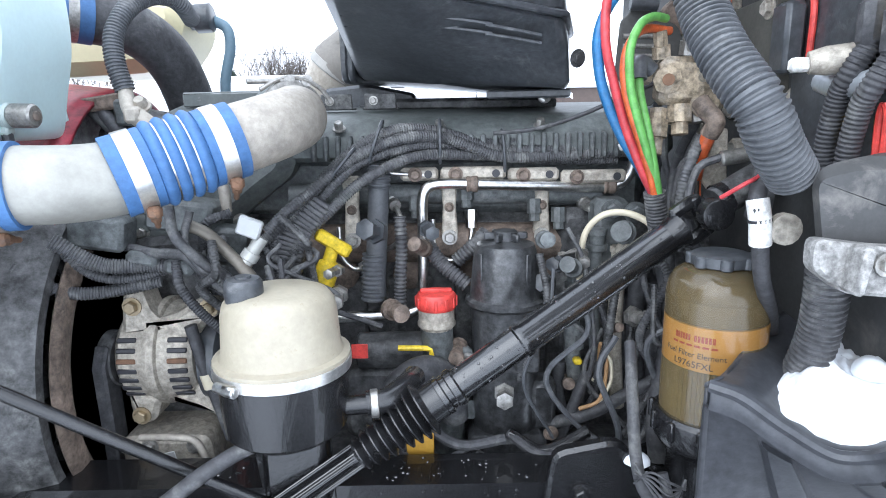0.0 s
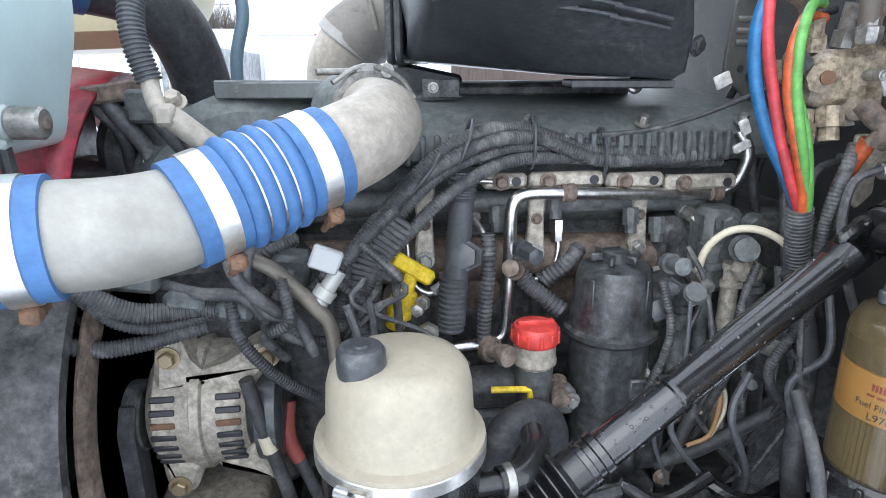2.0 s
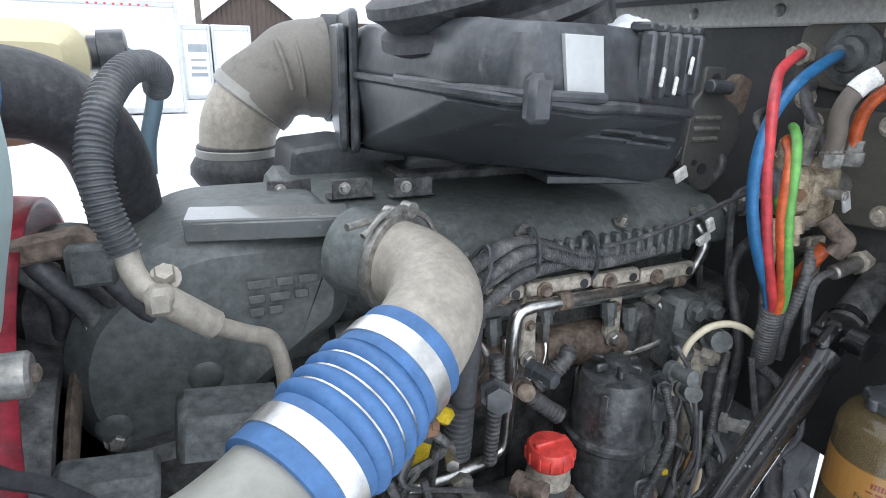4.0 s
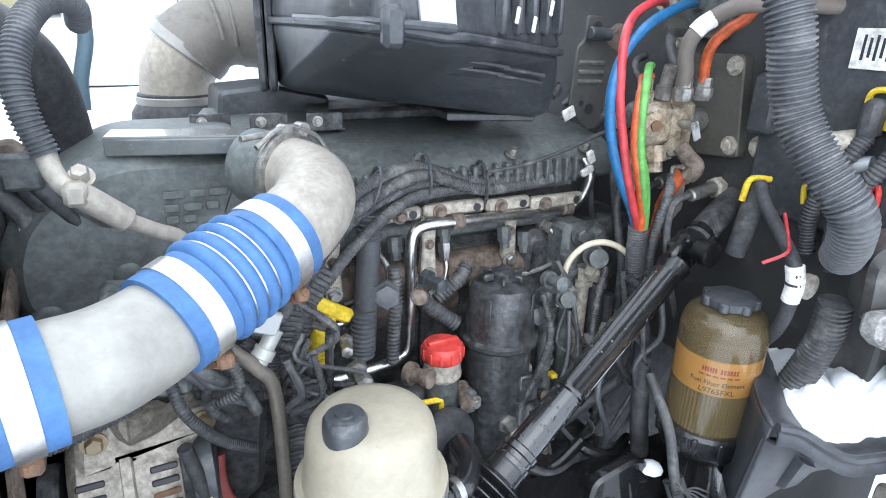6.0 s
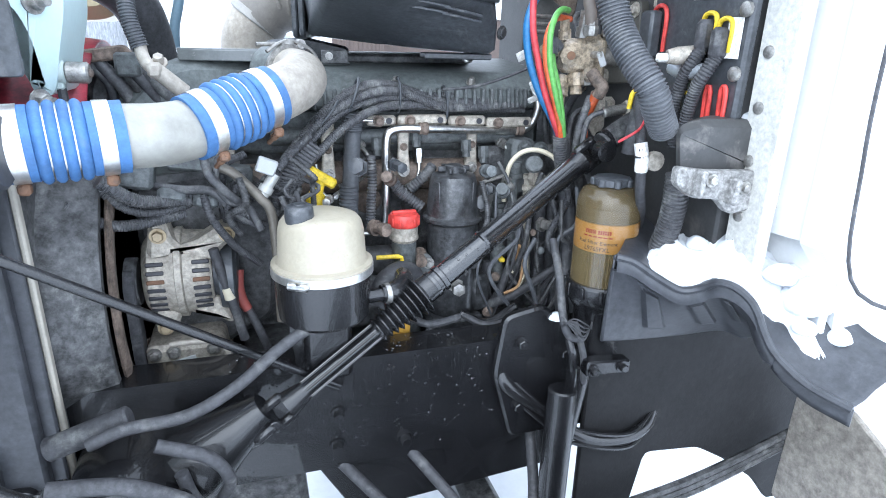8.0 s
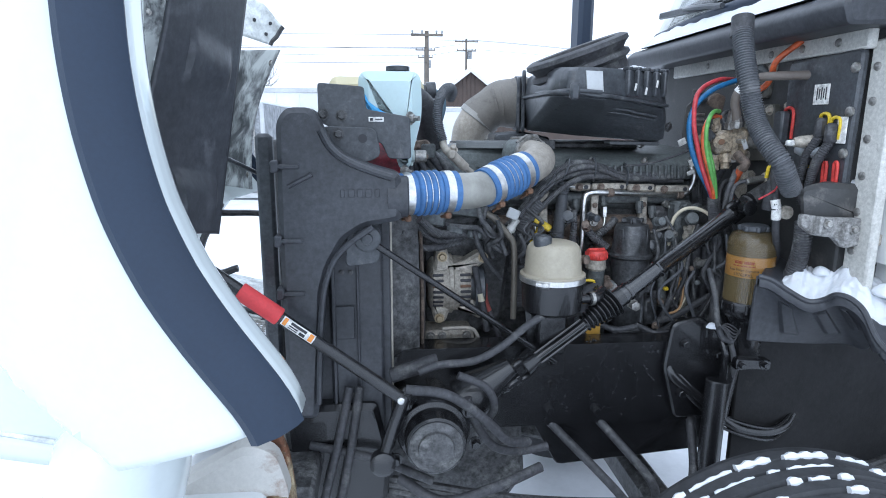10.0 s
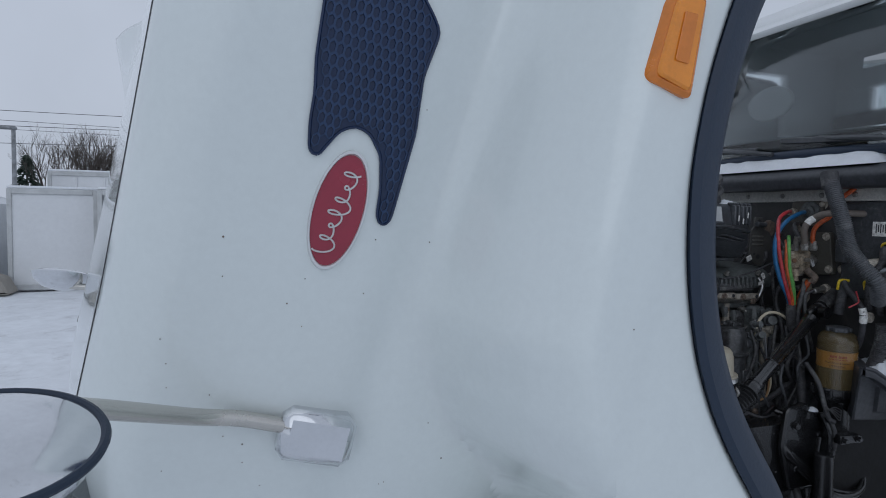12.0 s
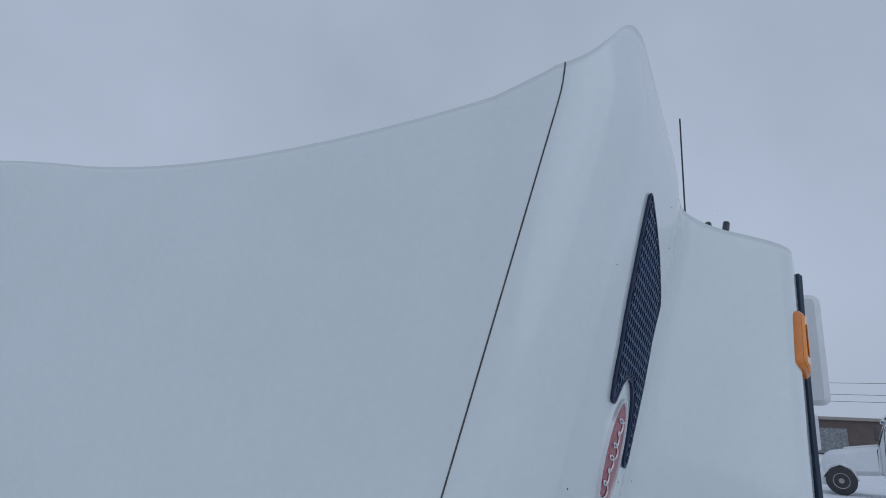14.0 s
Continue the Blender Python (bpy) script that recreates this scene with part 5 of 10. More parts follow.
for pts, r in (([(-0.55, 0.72, 1.10), (-0.47, 0.72, 1.06), (-0.44, 0.74, 0.99), (-0.46, 0.76, 0.93)], 0.012), ([(-0.70, 0.66, 1.09), (-0.60, 0.66, 1.075), (-0.53, 0.67, 1.03), (-0.46, 0.69, 0.96), (-0.40, 0.72, 0.89), (-0.33, 0.76, 0.86)], 0.014),
              ([(-0.72, 0.70, 0.80), (-0.60, 0.64, 0.76), (-0.45, 0.66, 0.78), (-0.30, 0.72, 0.80)], 0.015), ([(-0.52, 0.74, 1.02), (-0.50, 0.74, 0.95), (-0.44, 0.75, 0.86), (-0.36, 0.78, 0.82), (-0.26, 0.80, 0.82)], 0.013)):
    part("hydraulic_hose", tube(Geo(), pts, r, 10), rubber, sgx)
part("pitman_arm", tube(Geo(), [(-0.70, 0.67, 1.075), (-0.735, 0.66, 0.98), (-0.76, 0.65, 0.90)], 0.018, 10), black_gloss, sgx)
part("ball_joint", lathe(Geo(), (-0.765, 0.66, 0.885), (0, -1, 0), [(0, 0.035), (0.03, 0.035), (0.04, 0.02)], 18), black_gloss, sgx)

ss = thing("steering_shaft", "wet glossy black steering shaft with rubber boot", "steering shaft", (0.05, 0.93, 1.02))
J0, J1 = Vector((-0.360, 0.838, 1.040)), Vector((0.415, 1.003, 1.527))
sd = (J1 - J0).normalized()
L_ = (J1 - J0).length


def along(t):
    return J0 + sd * (L_ * t)


lathe(g := Geo(), along(0.455), sd, [(0, 0.028), (0.004, 0.032), (0.012, 0.032), (0.014, 0.028), (0.022, 0.028), (0.024, 0.031), (0.034, 0.031), (0.037, 0.026), (0.150, 0.026), (0.153, 0.029), (0.161, 0.029), (0.165, 0.026), (0.44, 0.026), (0.446, 0.020), (0.46, 0.018)], 28)
shaft_tube = part("tube", g, wet_tube, ss, "wet glossy black tube")
bp_ = [(0, 0.018)]
for i in range(9):
    r = 0.026 + 0.0020 * i
    bp_ += [(0.006 + i * 0.0145, r * 0.74), (0.0125 + i * 0.0145, r * 1.10), (0.0145 + i * 0.0145, r * 1.10)]
bp_ += [(0.138, 0.031), (0.165, 0.031)]
part("boot", lathe(Geo(), along(0.285), sd, bp_, 28), wet_rubber, ss, "ribbed rubber boot")
g = Geo()
_, us, ws = axes(sd)
teeth = [(0.0205 if k % 4 < 2 else 0.0165, 2 * math.pi * k / 64) for k in range(64)]
loft(g, [[tuple(along(t) + us * (r * math.cos(a)) + ws * (r * math.sin(a))) for r, a in teeth] for t in (0.07, 0.295)])
part("spline", g, wet_tube, ss, "splined slip shaft")


def drop(g, p, n, r):
    """A small water bead standing on a surface."""
    a, u, w = axes(n)
    ring = [tuple(p + (u * math.cos(t) + w * math.sin(t)) * r) for t in (0, 1.05, 2.09, 3.14, 4.19, 5.24)]
    mid = [tuple(p + (u * math.cos(t) + w * math.sin(t)) * r * 0.65 + a * r * 0.42) for t in (0, 1.05, 2.09, 3.14, 4.19, 5.24)]
    f = [(i, (i + 1) % 6, 6 + (i + 1) % 6, 6 + i) for i in range(6)] + [(6 + i, 6 + (i + 1) % 6, 12) for i in range(6)]
    g.add(ring + mid + [tuple(p + a * r * 0.55)], f)


g, rng = Geo(), random.Random(31)
for k in range(420):
    a = rng.uniform(0, 2 * math.pi)
    n = us * math.cos(a) + ws * math.sin(a)
    if n.z < -0.75:
        continue
    drop(g, along(0.50) + sd * rng.uniform(0.0, 0.39) + n * 0.0258, n, 0.0008 + 0.0022 * rng.random() ** 3)
tagged(part("meltwater", g, water, shaft_tube, "small beads of melt water"), kind="stuff")


def yoke(c, axis, sg, nm):
    a, u, w = axes(axis)
    c = Vector(c)
    g = Geo()
    cyl(g, c - u * 0.034, c + u * 0.034, 0.012, 14, 0.002)
    cyl(g, c - w * 0.034, c + w * 0.034, 0.012, 14, 0.002)
    for s_ in (-1, 1):
        box(g, c + u * (0.028 * s_) + a * 0.022 * sg, (0.05, 0.02, 0.02), 0.006, Matrix((a, w, u)).transposed())
        box(g, c + w * (0.028 * s_) - a * 0.022 * sg, (0.05, 0.02, 0.02), 0.006, Matrix((a, u, w)).transposed())
    lathe(g, c + a * 0.04 * sg, a * sg, [(0, 0.030), (0.02, 0.026), (0.05, 0.020)], 18)
    lathe(g, c - a * 0.04 * sg, -a * sg, [(0, 0.030), (0.02, 0.024), (0.05, 0.020)], 18)
    part(nm, g, black_gloss, ss)


yoke(J0, sd, 1, "lower_joint")
yoke(J1, sd, -1, "upper_joint")
part("column_stub", tube(Geo(), [J1 + sd * 0.03, J1 + Vector((0.10, 0.02, 0.055)), J1 + Vector((0.2, 0.04, 0.10))], 0.027, 18), engine_dark, ss)
lathe(g := Geo(), (0.423, 0.962, 1.534), (0, -1, 0), [(-0.02, 0.024), (0.008, 0.024), (0.010, 0.018), (0.010, 0.001)], 20)
part("joint_cap", g, black_gloss, ss, "round bearing cap")

# ---------------------------------------------------------------- power steering reservoir
ps = thing("steering_reservoir", "cream plastic steering fluid reservoir on a black pot", "fluid reservoir", (-0.23, 0.87, 1.10))
C = (-0.238, 0.892)
lathe(g := Geo(), (*C, 1.342), (0, 0, 1), [(0, 0.0985), (0.005, 0.0995), (0.009, 0.0995), (0.012, 0.090), (0.020, 0.0865), (0.074, 0.083), (0.090, 0.079), (0.100, 0.071), (0.106, 0.055), (0.109, 0.01)], 44)
dome = part("dome", g, reservoir_mat, ps, "stained cream plastic dome")
g = box(Geo(), (C[0] - 0.043, C[1] - 0.063, 1.37), (0.014, 0.012, 0.040), 0.005)
part("level_rib", g, reservoir_mat, dome)
part("scuff", box(Geo(), (C[0] + 0.018, C[1] - 0.0795, 1.402), (0.004, 0.003, 0.012), 0.001), brown_iron, dome, "small brown scuff")
lathe(g := Geo(), (C[0] - 0.041, C[1] - 0.024, 1.446), (0, 0, 1), [(-0.010, 0.026), (0.004, 0.0275), (0.020, 0.0265), (0.025, 0.023), (0.026, 0.012), (0.029, 0.011), (0.029, 0.002)], 28)
part("cap", g, black_plastic, ps, "black filler cap")
lathe(g := Geo(), (*C, 1.328), (0, 0, 1), [(0, 0.0995), (0.001, 0.1008), (0.016, 0.1008), (0.017, 0.0995)], 48)
bd = part("clamp_band", g, band_steel, ps, "bright steel clamp band")
g = Geo()
cyl(g, (C[0] - 0.072, C[1] - 0.080, 1.334), (C[0] - 0.038, C[1] - 0.101, 1.334), 0.008, 12, 0.002)
box(g, (C[0] - 0.048, C[1] - 0.095, 1.334), (0.025, 0.012, 0.016), 0.003, Matrix.Rotation(radians(-30), 4, "Z"))
part("worm_screw", g, steel, bd)
lathe(g := Geo(), (*C, 1.225), (0, 0, 1), [(0, 0.045), (0.004, 0.080), (0.014, 0.090), (0.06, 0.094), (0.103, 0.095)], 44)
part("pot", g, black_gloss, ps, "glossy black steel pot")
g = box(Geo(), (C[0] + 0.005, C[1] + 0.02, 1.155), (0.10, 0.06, 0.15), 0.012)
tube(g, [(C[0] + 0.085, C[1], 1.262), (C[0] + 0.125, C[1] + 0.005, 1.262)], 0.015, 14)
prism(g, [(C[0] - 0.075, 1.225), (C[0] + 0.055, 1.225), (C[0] + 0.06, 1.00), (C[0] - 0.05, 1.00)], in_xz, C[1] + 0.035, C[1] + 0.041, 0.001)
part("pedestal", g, black_gloss, ps, "wet black mounting pedestal")
part("return_hose", tube(Geo(), [(-0.225, 0.850, 1.236), (-0.275, 0.835, 1.232), (-0.335, 0.815, 1.205), (-0.415, 0.785, 1.155), (-0.50, 0.76, 1.125), (-0.60, 0.755, 1.118), (-0.66, 0.75, 1.10)], 0.0115, 14), rubber, ps, "wet black return hose")
part("outlet_hose", tube(Geo(), [(-0.118, 0.897, 1.262), (-0.088, 0.905, 1.264), (-0.060, 0.94, 1.27), (-0.05, 0.99, 1.262)], 0.0195, 16), wet_rubber, ps)
part("hose_clamp", lathe(Geo(), (-0.112, 0.898, 1.262), (1, 0.15, 0.03), [(0, 0.020), (0.001, 0.0218), (0.011, 0.0218), (0.012, 0.020)], 24), dull_steel, ps, "small worm clamp")

# diagonal radiator stay rod
rs = thing("stay_rod", "thin black stay rod with a rubber-bushed eye", "rod", (-0.55, 0.88, 1.05))
part("rod", cyl(Geo(), (-0.79, 0.745, 1.485), (-0.215, 0.90, 1.055), 0.0095, 12), black_gloss, rs)
part("bush", lathe(Geo(), (-0.797, 0.765, 1.493), (0, -1, 0), [(0, 0.036), (0.028, 0.036), (0.032, 0.030), (0.032, 0.016), (0.040, 0.014), (0.042, 0.001)], 28), black_plastic, rs, "round rubber bush")
part("eye_plate", prism(Geo(), rounded([(-0.85, 1.51), (-0.76, 1.52), (-0.765, 1.42), (-0.86, 1.41)], 0.02, 3), in_xz, 0.765, 0.775, 0.002), black_plastic, rs)

# hood prop with a red sleeve and a warning label
hg = thing("hood_prop", "black telescopic hood prop with a red foam sleeve", "hood prop", (-0.95, 0.63, 1.07))
P0, P1 = Vector((-0.714, 0.638, 1.078)), Vector((-1.30, 0.62, 1.535))
pd = (P1 - P0).normalized()
part("rod", cyl(Geo(), P0, P1, 0.0165, 16, 0.002), black_gloss, hg)
part("sleeve", cyl(Geo(), P0 + pd * 0.385, P0 + pd * 0.505, 0.0235, 20, 0.003), surf("red_foam", (0.62, 0.055, 0.06), 0.6, var=0.12, scale=14, bump=0.2), hg, "red foam sleeve")
_, up_, wp_ = axes(pd)
nrm = Vector((0.1, -1, 0.25)).normalized()
g = Geo()
for k in range(7):
    a = -0.55 + k * 0.18
lab = Geo()
side = pd.cross(nrm).normalized()
nn = side.cross(pd).normalized()
c0 = P0 + pd * 0.33


def wrap(u, v):
    a = -0.75 + 1.5 * v
    return c0 + pd * (0.095 * (u - 0.5)) + (nn * -math.cos(a) + side * math.sin(a)) * 0.0172 * (1 if nn.dot(nrm) < 0 else -1)


grid(lab, wrap, 2, 8)
lbp = part("warning_label", lab, white_tag, hg, "white and orange warning label")


def wrap2(u, v, a0, a1, t0, t1):
    a = a0 + (a1 - a0) * v
    return c0 + pd * (t0 + (t1 - t0) * u) + (nn * -math.cos(a) + side * math.sin(a)) * 0.0175 * (1 if nn.dot(nrm) < 0 else -1)


for a0, a1, t0, t1, m_ in ((-0.6, 0.6, -0.044, -0.032, amber_lens), (-0.6, 0.6, 0.034, 0.044, amber_lens), (0.1, 0.6, -0.022, -0.006, near_black), (-0.5, -0.1, -0.022, 0.024, near_black), (0.05, 0.25, 0.0, 0.026, near_black), (0.4, 0.55, 0.0, 0.026, near_black)):
    part("print", grid(Geo(), lambda u, v, a0=a0, a1=a1, t0=t0, t1=t1: wrap2(u, v, a0, a1, t0, t1), 1, 4), m_, lbp)
g = Geo()
lathe(g, P0 + Vector((0, 0, 0)), (0, -1, 0), [(-0.02, 0.010), (0.022, 0.010), (0.024, 0.007)], 14)
part("pin", g, steel, hg)
part("pivot_bracket", tube(Geo(), [P0 + Vector((0.02, 0.02, 0.01)), P0 + Vector((0.03, 0.05, -0.03)), P0 + Vector((0.0, 0.12, -0.06))], 0.016, 10), black_gloss, hg)

# sump, front cross member and dark underbody
ub_ = thing("engine_sump", "oily black engine sump above the front axle", "sump", (0.0, 1.4, 0.6))
part("pan", prism(Geo(), rounded([(-0.42, 1.02), (0.42, 1.02), (0.40, 0.66), (0.05, 0.58), (-0.36, 0.70)], 0.03, 3), in_xz, 1.12, 1.60, 0.02), engine_dark, ub_)
cm = thing("front_cross_member", "heavy black front cross member under the radiator", "cross member", (-0.8, 1.2, 0.3))
part("beam", prism(Geo(), rounded([(-1.05, 0.98), (-0.45, 0.92), (-0.30, 0.84), (-0.28, 0.60), (-0.45, 0.36), (-1.05, 0.34)], 0.03, 3), in_xz, 0.98, 1.60, 0.02), engine_dark, cm)
part("hanger", prism(Geo(), rounded([(-1.06, 0.98), (-0.78, 0.98), (-0.74, 0.80), (-0.80, 0.30), (-1.0, 0.30)], 0.02, 3), in_xz, 0.80, 0.98, 0.015), black_gloss, cm)
for k, (xa, za, xb, zb) in enumerate(((-0.86, 1.04, -0.94, 0.70), (-0.83, 1.04, -0.90, 0.66), (-0.98, 0.86, -0.62, 0.74))):
    part("brake_hose", tube(Geo(), [(xa, 0.80, za), ((xa + xb) / 2 + 0.01, 0.76, (za + zb) / 2 + 0.03), (xb, 0.77, zb)], 0.013, 10), rubber, cm)
part("rubber_duct", cyl(Geo(), (-0.74, 0.80, 1.07), (-0.60, 0.80, 1.115), 0.022, 18, 0.004), rubber, cm)
# bumper end under the tilted hood
bm_ = thing("front_bumper", "rust-stained white bumper end with a bent bracket", "bumper", (-1.15, 0.9, 0.55))
part("end_cap", prism(Geo(), rounded([(-1.10, 1.02), (-1.03, 0.99), (-1.00, 0.88), (-1.02, 0.78), (-1.30, 0.72), (-1.32, 0.90)], 0.03, 3), in_xz, 0.52, 0.60, 0.015), surf("rust_stained_white", (0.58, 0.56, 0.52), 0.5, var=0.1, scale=5, dirt=(0.22, 0.10, 0.04), dirt_amt=0.42, dirt_scale=6, bump=0.2), bm_)
part("beam", prism(Geo(), rounded([(-1.30, 0.90), (-1.05, 0.90), (-1.05, 0.45), (-1.30, 0.45)], 0.04, 3), in_xz, 0.35, 2.1, 0.02), cab_white, bm_)

# rusty bracket and painted stub at the frame's front corner
rb = thing("rusty_bracket", "rust-stained cream bracket beside the hood hinge", "bracket", (-0.97, 0.62, 0.80))
stained = surf("rust_stained_cream_paint", (0.36, 0.30, 0.19), 0.6, var=0.25, scale=12, dirt=(0.12, 0.05, 0.025), dirt_amt=0.75, dirt_scale=11, bump=0.5, grime=0.4)
part("plate", prism(Geo(), rounded([(-1.11, 0.74), (-1.10, 0.94), (-1.06, 1.02), (-1.035, 1.03), (-1.01, 0.95), (-0.985, 0.74)], 0.02, 3), in_xz, 0.60, 0.63, 0.006), stained, rb)
part("stub", cyl(Geo(), (-1.04, 0.60, 0.84), (-1.04, 0.50, 0.84), 0.045, 24, 0.008), stained, rb)
part("black_edge", tube(Geo(), [(-1.125, 0.59, 0.74), (-1.115, 0.59, 0.93), (-1.07, 0.60, 1.03)], 0.014, 8), rubber, rb)
part("strut", box(Geo(), (-1.02, 0.74, 0.80), (0.14, 0.26, 0.08), 0.01), engine_dark, rb)

# ---------------------------------------------------------------- engine
en = thing("engine", "dusty grey diesel engine with black looms and steel lines", "engine", (0.0, 1.45, 0.95))
g = prism(Geo(), rounded([(-0.50, 1.00), (0.42, 1.00), (0.44, 1.30), (0.42, 1.48), (-0.48, 1.50), (-0.52, 1.30)], 0.03, 3), in_xz, 1.32, 1.75, 0.02)
blk = part("block", g, engine_dark, en, "oily dark engine block")
for i in range(6):
    x = -0.36 + i * 0.145
    part("side_panel", box(Geo(), (x, 1.315, 1.22), (0.10, 0.02, 0.26), 0.012), engine_dark, blk)
    part("core_plug", lathe(Geo(), (x, 1.315, 1.36), (0, -1, 0), [(0, 0.036), (0.012, 0.036), (0.016, 0.028)], 20), brown_iron, blk)
# unseen plain housing, added as dark backing behind the engine
part("flywheel_housing", prism(Geo(), rounded([(0.20, 0.62), (0.98, 0.62), (0.96, 1.12), (0.62, 1.30), (0.60, 1.50), (0.24, 1.50)], 0.03, 3), in_xz, 1.26, 1.78, 0.02), engine_dark, en, "plain dark backing added in place of flywheel and gearbox housing")
part("head", box(Geo(), (-0.02, 1.52, 1.545), (0.90, 0.40, 0.13), 0.02), engine_grey, en, "grey cylinder head")
part("manifold", tube(Geo(), [(-0.40, 1.315, 1.425), (0.0, 1.31, 1.425), (0.42, 1.31, 1.42)], 0.042, 16), brown_iron, en, "rusty brown lower manifold")
g = prism(Geo(), rounded([(1.26, 1.60), (1.27, 1.655), (1.32, 1.69), (1.72, 1.72), (1.78, 1.66), (1.78, 1.60)], 0.03, 3), in_yz, -0.33, 0.47, 0.015)
vc = part("valve_cover", g, cover_grey, en, "dusty grey valve cover")
for x in (-0.2, 0.0, 0.2, 0.38):
    part("cover_bolt", bolt(Geo(), (x, 1.275, 1.665), (0, -0.5, 0.8), 0.009, 0.014), dull_steel, vc)
g = Geo()
for i in range(26):
    box(g, (-0.25 + i * 0.024, 1.262, 1.628), (0.010, 0.02, 0.05), 0.003)
tagged(part("cover_fin", g, engine_grey, vc), kind="stuff")
# common rail, brackets and injector lines
part("fuel_rail", tube(Geo(), [(-0.31, 1.29, 1.535), (0.33, 1.29, 1.528)], 0.021, 18), engine_grey, en, "grey common rail")
lathe(g := Geo(), (-0.33, 1.27, 1.575), (1, 0, 0.0), [(0, 0.005), (0.16, 0.005)], 8)
part("bright_rod", cyl(Geo(), (-0.14, 1.245, 1.583), (-0.01, 1.25, 1.572), 0.005, 10), steel, en)
for x0, x1, z in ((-0.08, -0.004, 1.576), (0.0, 0.13, 1.576), (0.134, 0.236, 1.572), (0.24, 0.37, 1.566)):
    pc_ = part("bracket_bar", box(Geo(), ((x0 + x1) / 2, 1.256, z), (x1 - x0, 0.022, 0.026), 0.006), alu_cast, en, "corroded cast bracket bar")
    part("bolt", bolt(Geo(), (x0 + 0.03, 1.244, z), (0, -1, 0), 0.010, 0.010), brown_iron, pc_)
    # the bar's hole is a near-black disc, its inner shade painted on
    lathe(h_ := Geo(), (x1 - 0.02, 1.2445, z), (0, -1, 0), [(0, 0.008), (0.0015, 0.008)], 12)
    part("hole", h_, near_black, pc_)
for x, y in ((-0.178, 1.240), (0.017, 1.258), (0.206, 1.265)):
    g = prism(Geo(), rounded([(x - 0.018, 1.575), (x + 0.018, 1.575), (x + 0.013, 1.51), (x + 0.017, 1.45), (x, 1.428), (x - 0.017, 1.45), (x - 0.013, 1.51)], 0.006, 2), in_xz, y, y + 0.017, 0.003)
    bk = part("rail_bracket", g, alu_cast, en, "corroded cast rail bracket")
    part("bolt", bolt(Geo(), (x, y, 1.446), (0, -1, 0), 0.011, 0.010), dull_steel, bk)
    part("upper_bolt", bolt(Geo(), (x, y, 1.508), (0, -1, 0), 0.007, 0.006), brown_iron, bk)


def injector_line(x, z, dx, dy):
    it = part("injector_line", tube(Geo(), [(x, 1.255 + dy, z), (x, 1.235 + dy, z - 0.03), (x - 0.012 * dx, 1.228 + dy, z - 0.065), (x - 0.045 * dx, 1.228 + dy, z - 0.085), (x - 0.075 * dx, 1.235 + dy, z - 0.06), (x - 0.08 * dx, 1.245 + dy, z + 0.0)], 0.0055, 10), steel, en, "bright bent injector line")
    g = Geo()
    lathe(g, (x, 1.25 + dy, z + 0.018), (0, -0.15, -1), [(0, 0.0135), (0.022, 0.0135), (0.022, 0.0115), (0.038, 0.0115)], 6)
    part("nut", g, steel, it)
    d = Vector((-0.03 * dx, 0, -0.02)).normalized()
    g = lathe(Geo(), Vector((x - 0.012 * dx, 1.228 + dy, z - 0.066)), d, [(0, 0.010), (0.030, 0.010)], 6)
    part("union_nut", g, steel, it)


injector_line(0.062, 1.480, 1, 0.036)
injector_line(-0.128, 1.472, 1, 0.010)
for x, z in ((0.293, 1.502), (-0.10, 1.51)):
    g = Geo()
    lathe(g, (x, 1.285, z + 0.01), (0.25, -0.9, -0.25), [(0, 0.016), (0.012, 0.016), (0.014, 0.0125), (0.03, 0.0125)], 8)
    fit = part("rail_fitting", g, dull_steel, en, "plated fitting")
    tube(t_ := Geo(), [(x + 0.008, 1.257, z), (x + 0.02, 1.235, z - 0.02), (x + 0.022, 1.235, z - 0.05), (x + 0.0, 1.25, z - 0.08), (x - 0.05, 1.27, z - 0.10)], 0.0055, 8)
    part("line", t_, dull_steel, fit)
for x, z in ((0.24, 1.482), (0.052, 1.53), (0.19, 1.50), (-0.05, 1.51)):
    part("fitting", lathe(Geo(), (x, 1.27, z + 0.02), (0, -0.2, -1), [(0, 0.015), (0.03, 0.015), (0.03, 0.011), (0.045, 0.011)], 8), engine_grey, en)
# bright coolant pipe
part("steel_pipe", tube(Geo(), [(-0.24, 1.20, 1.297), (-0.16, 1.205, 1.297), (-0.07, 1.215, 1.30), (-0.045, 1.22, 1.315), (-0.039, 1.222, 1.36), (-0.037, 1.225, 1.45), (-0.036, 1.225, 1.525), (-0.027, 1.227, 1.55), (-0.003, 1.228, 1.558), (0.06, 1.23, 1.557), (0.21, 1.247, 1.549), (0.325, 1.262, 1.543), (0.362, 1.262, 1.550), (0.380, 1.258, 1.573), (0.385, 1.250, 1.615), (0.372, 1.262, 1.65)], 0.0108, 16, 110), steel, en, "bright bent steel coolant pipe")
for x in (0.062, 0.340):
    part("pipe_clip", lathe(Geo(), (x - 0.012, 1.232 if x < 0.2 else 1.262, 1.557 if x < 0.2 else 1.545), (1, 0, 0), [(0, 0.013), (0.003, 0.016), (0.009, 0.014), (0.014, 0.016), (0.022, 0.016), (0.024, 0.013)], 14), brown_iron, en, "rusty pipe clip")
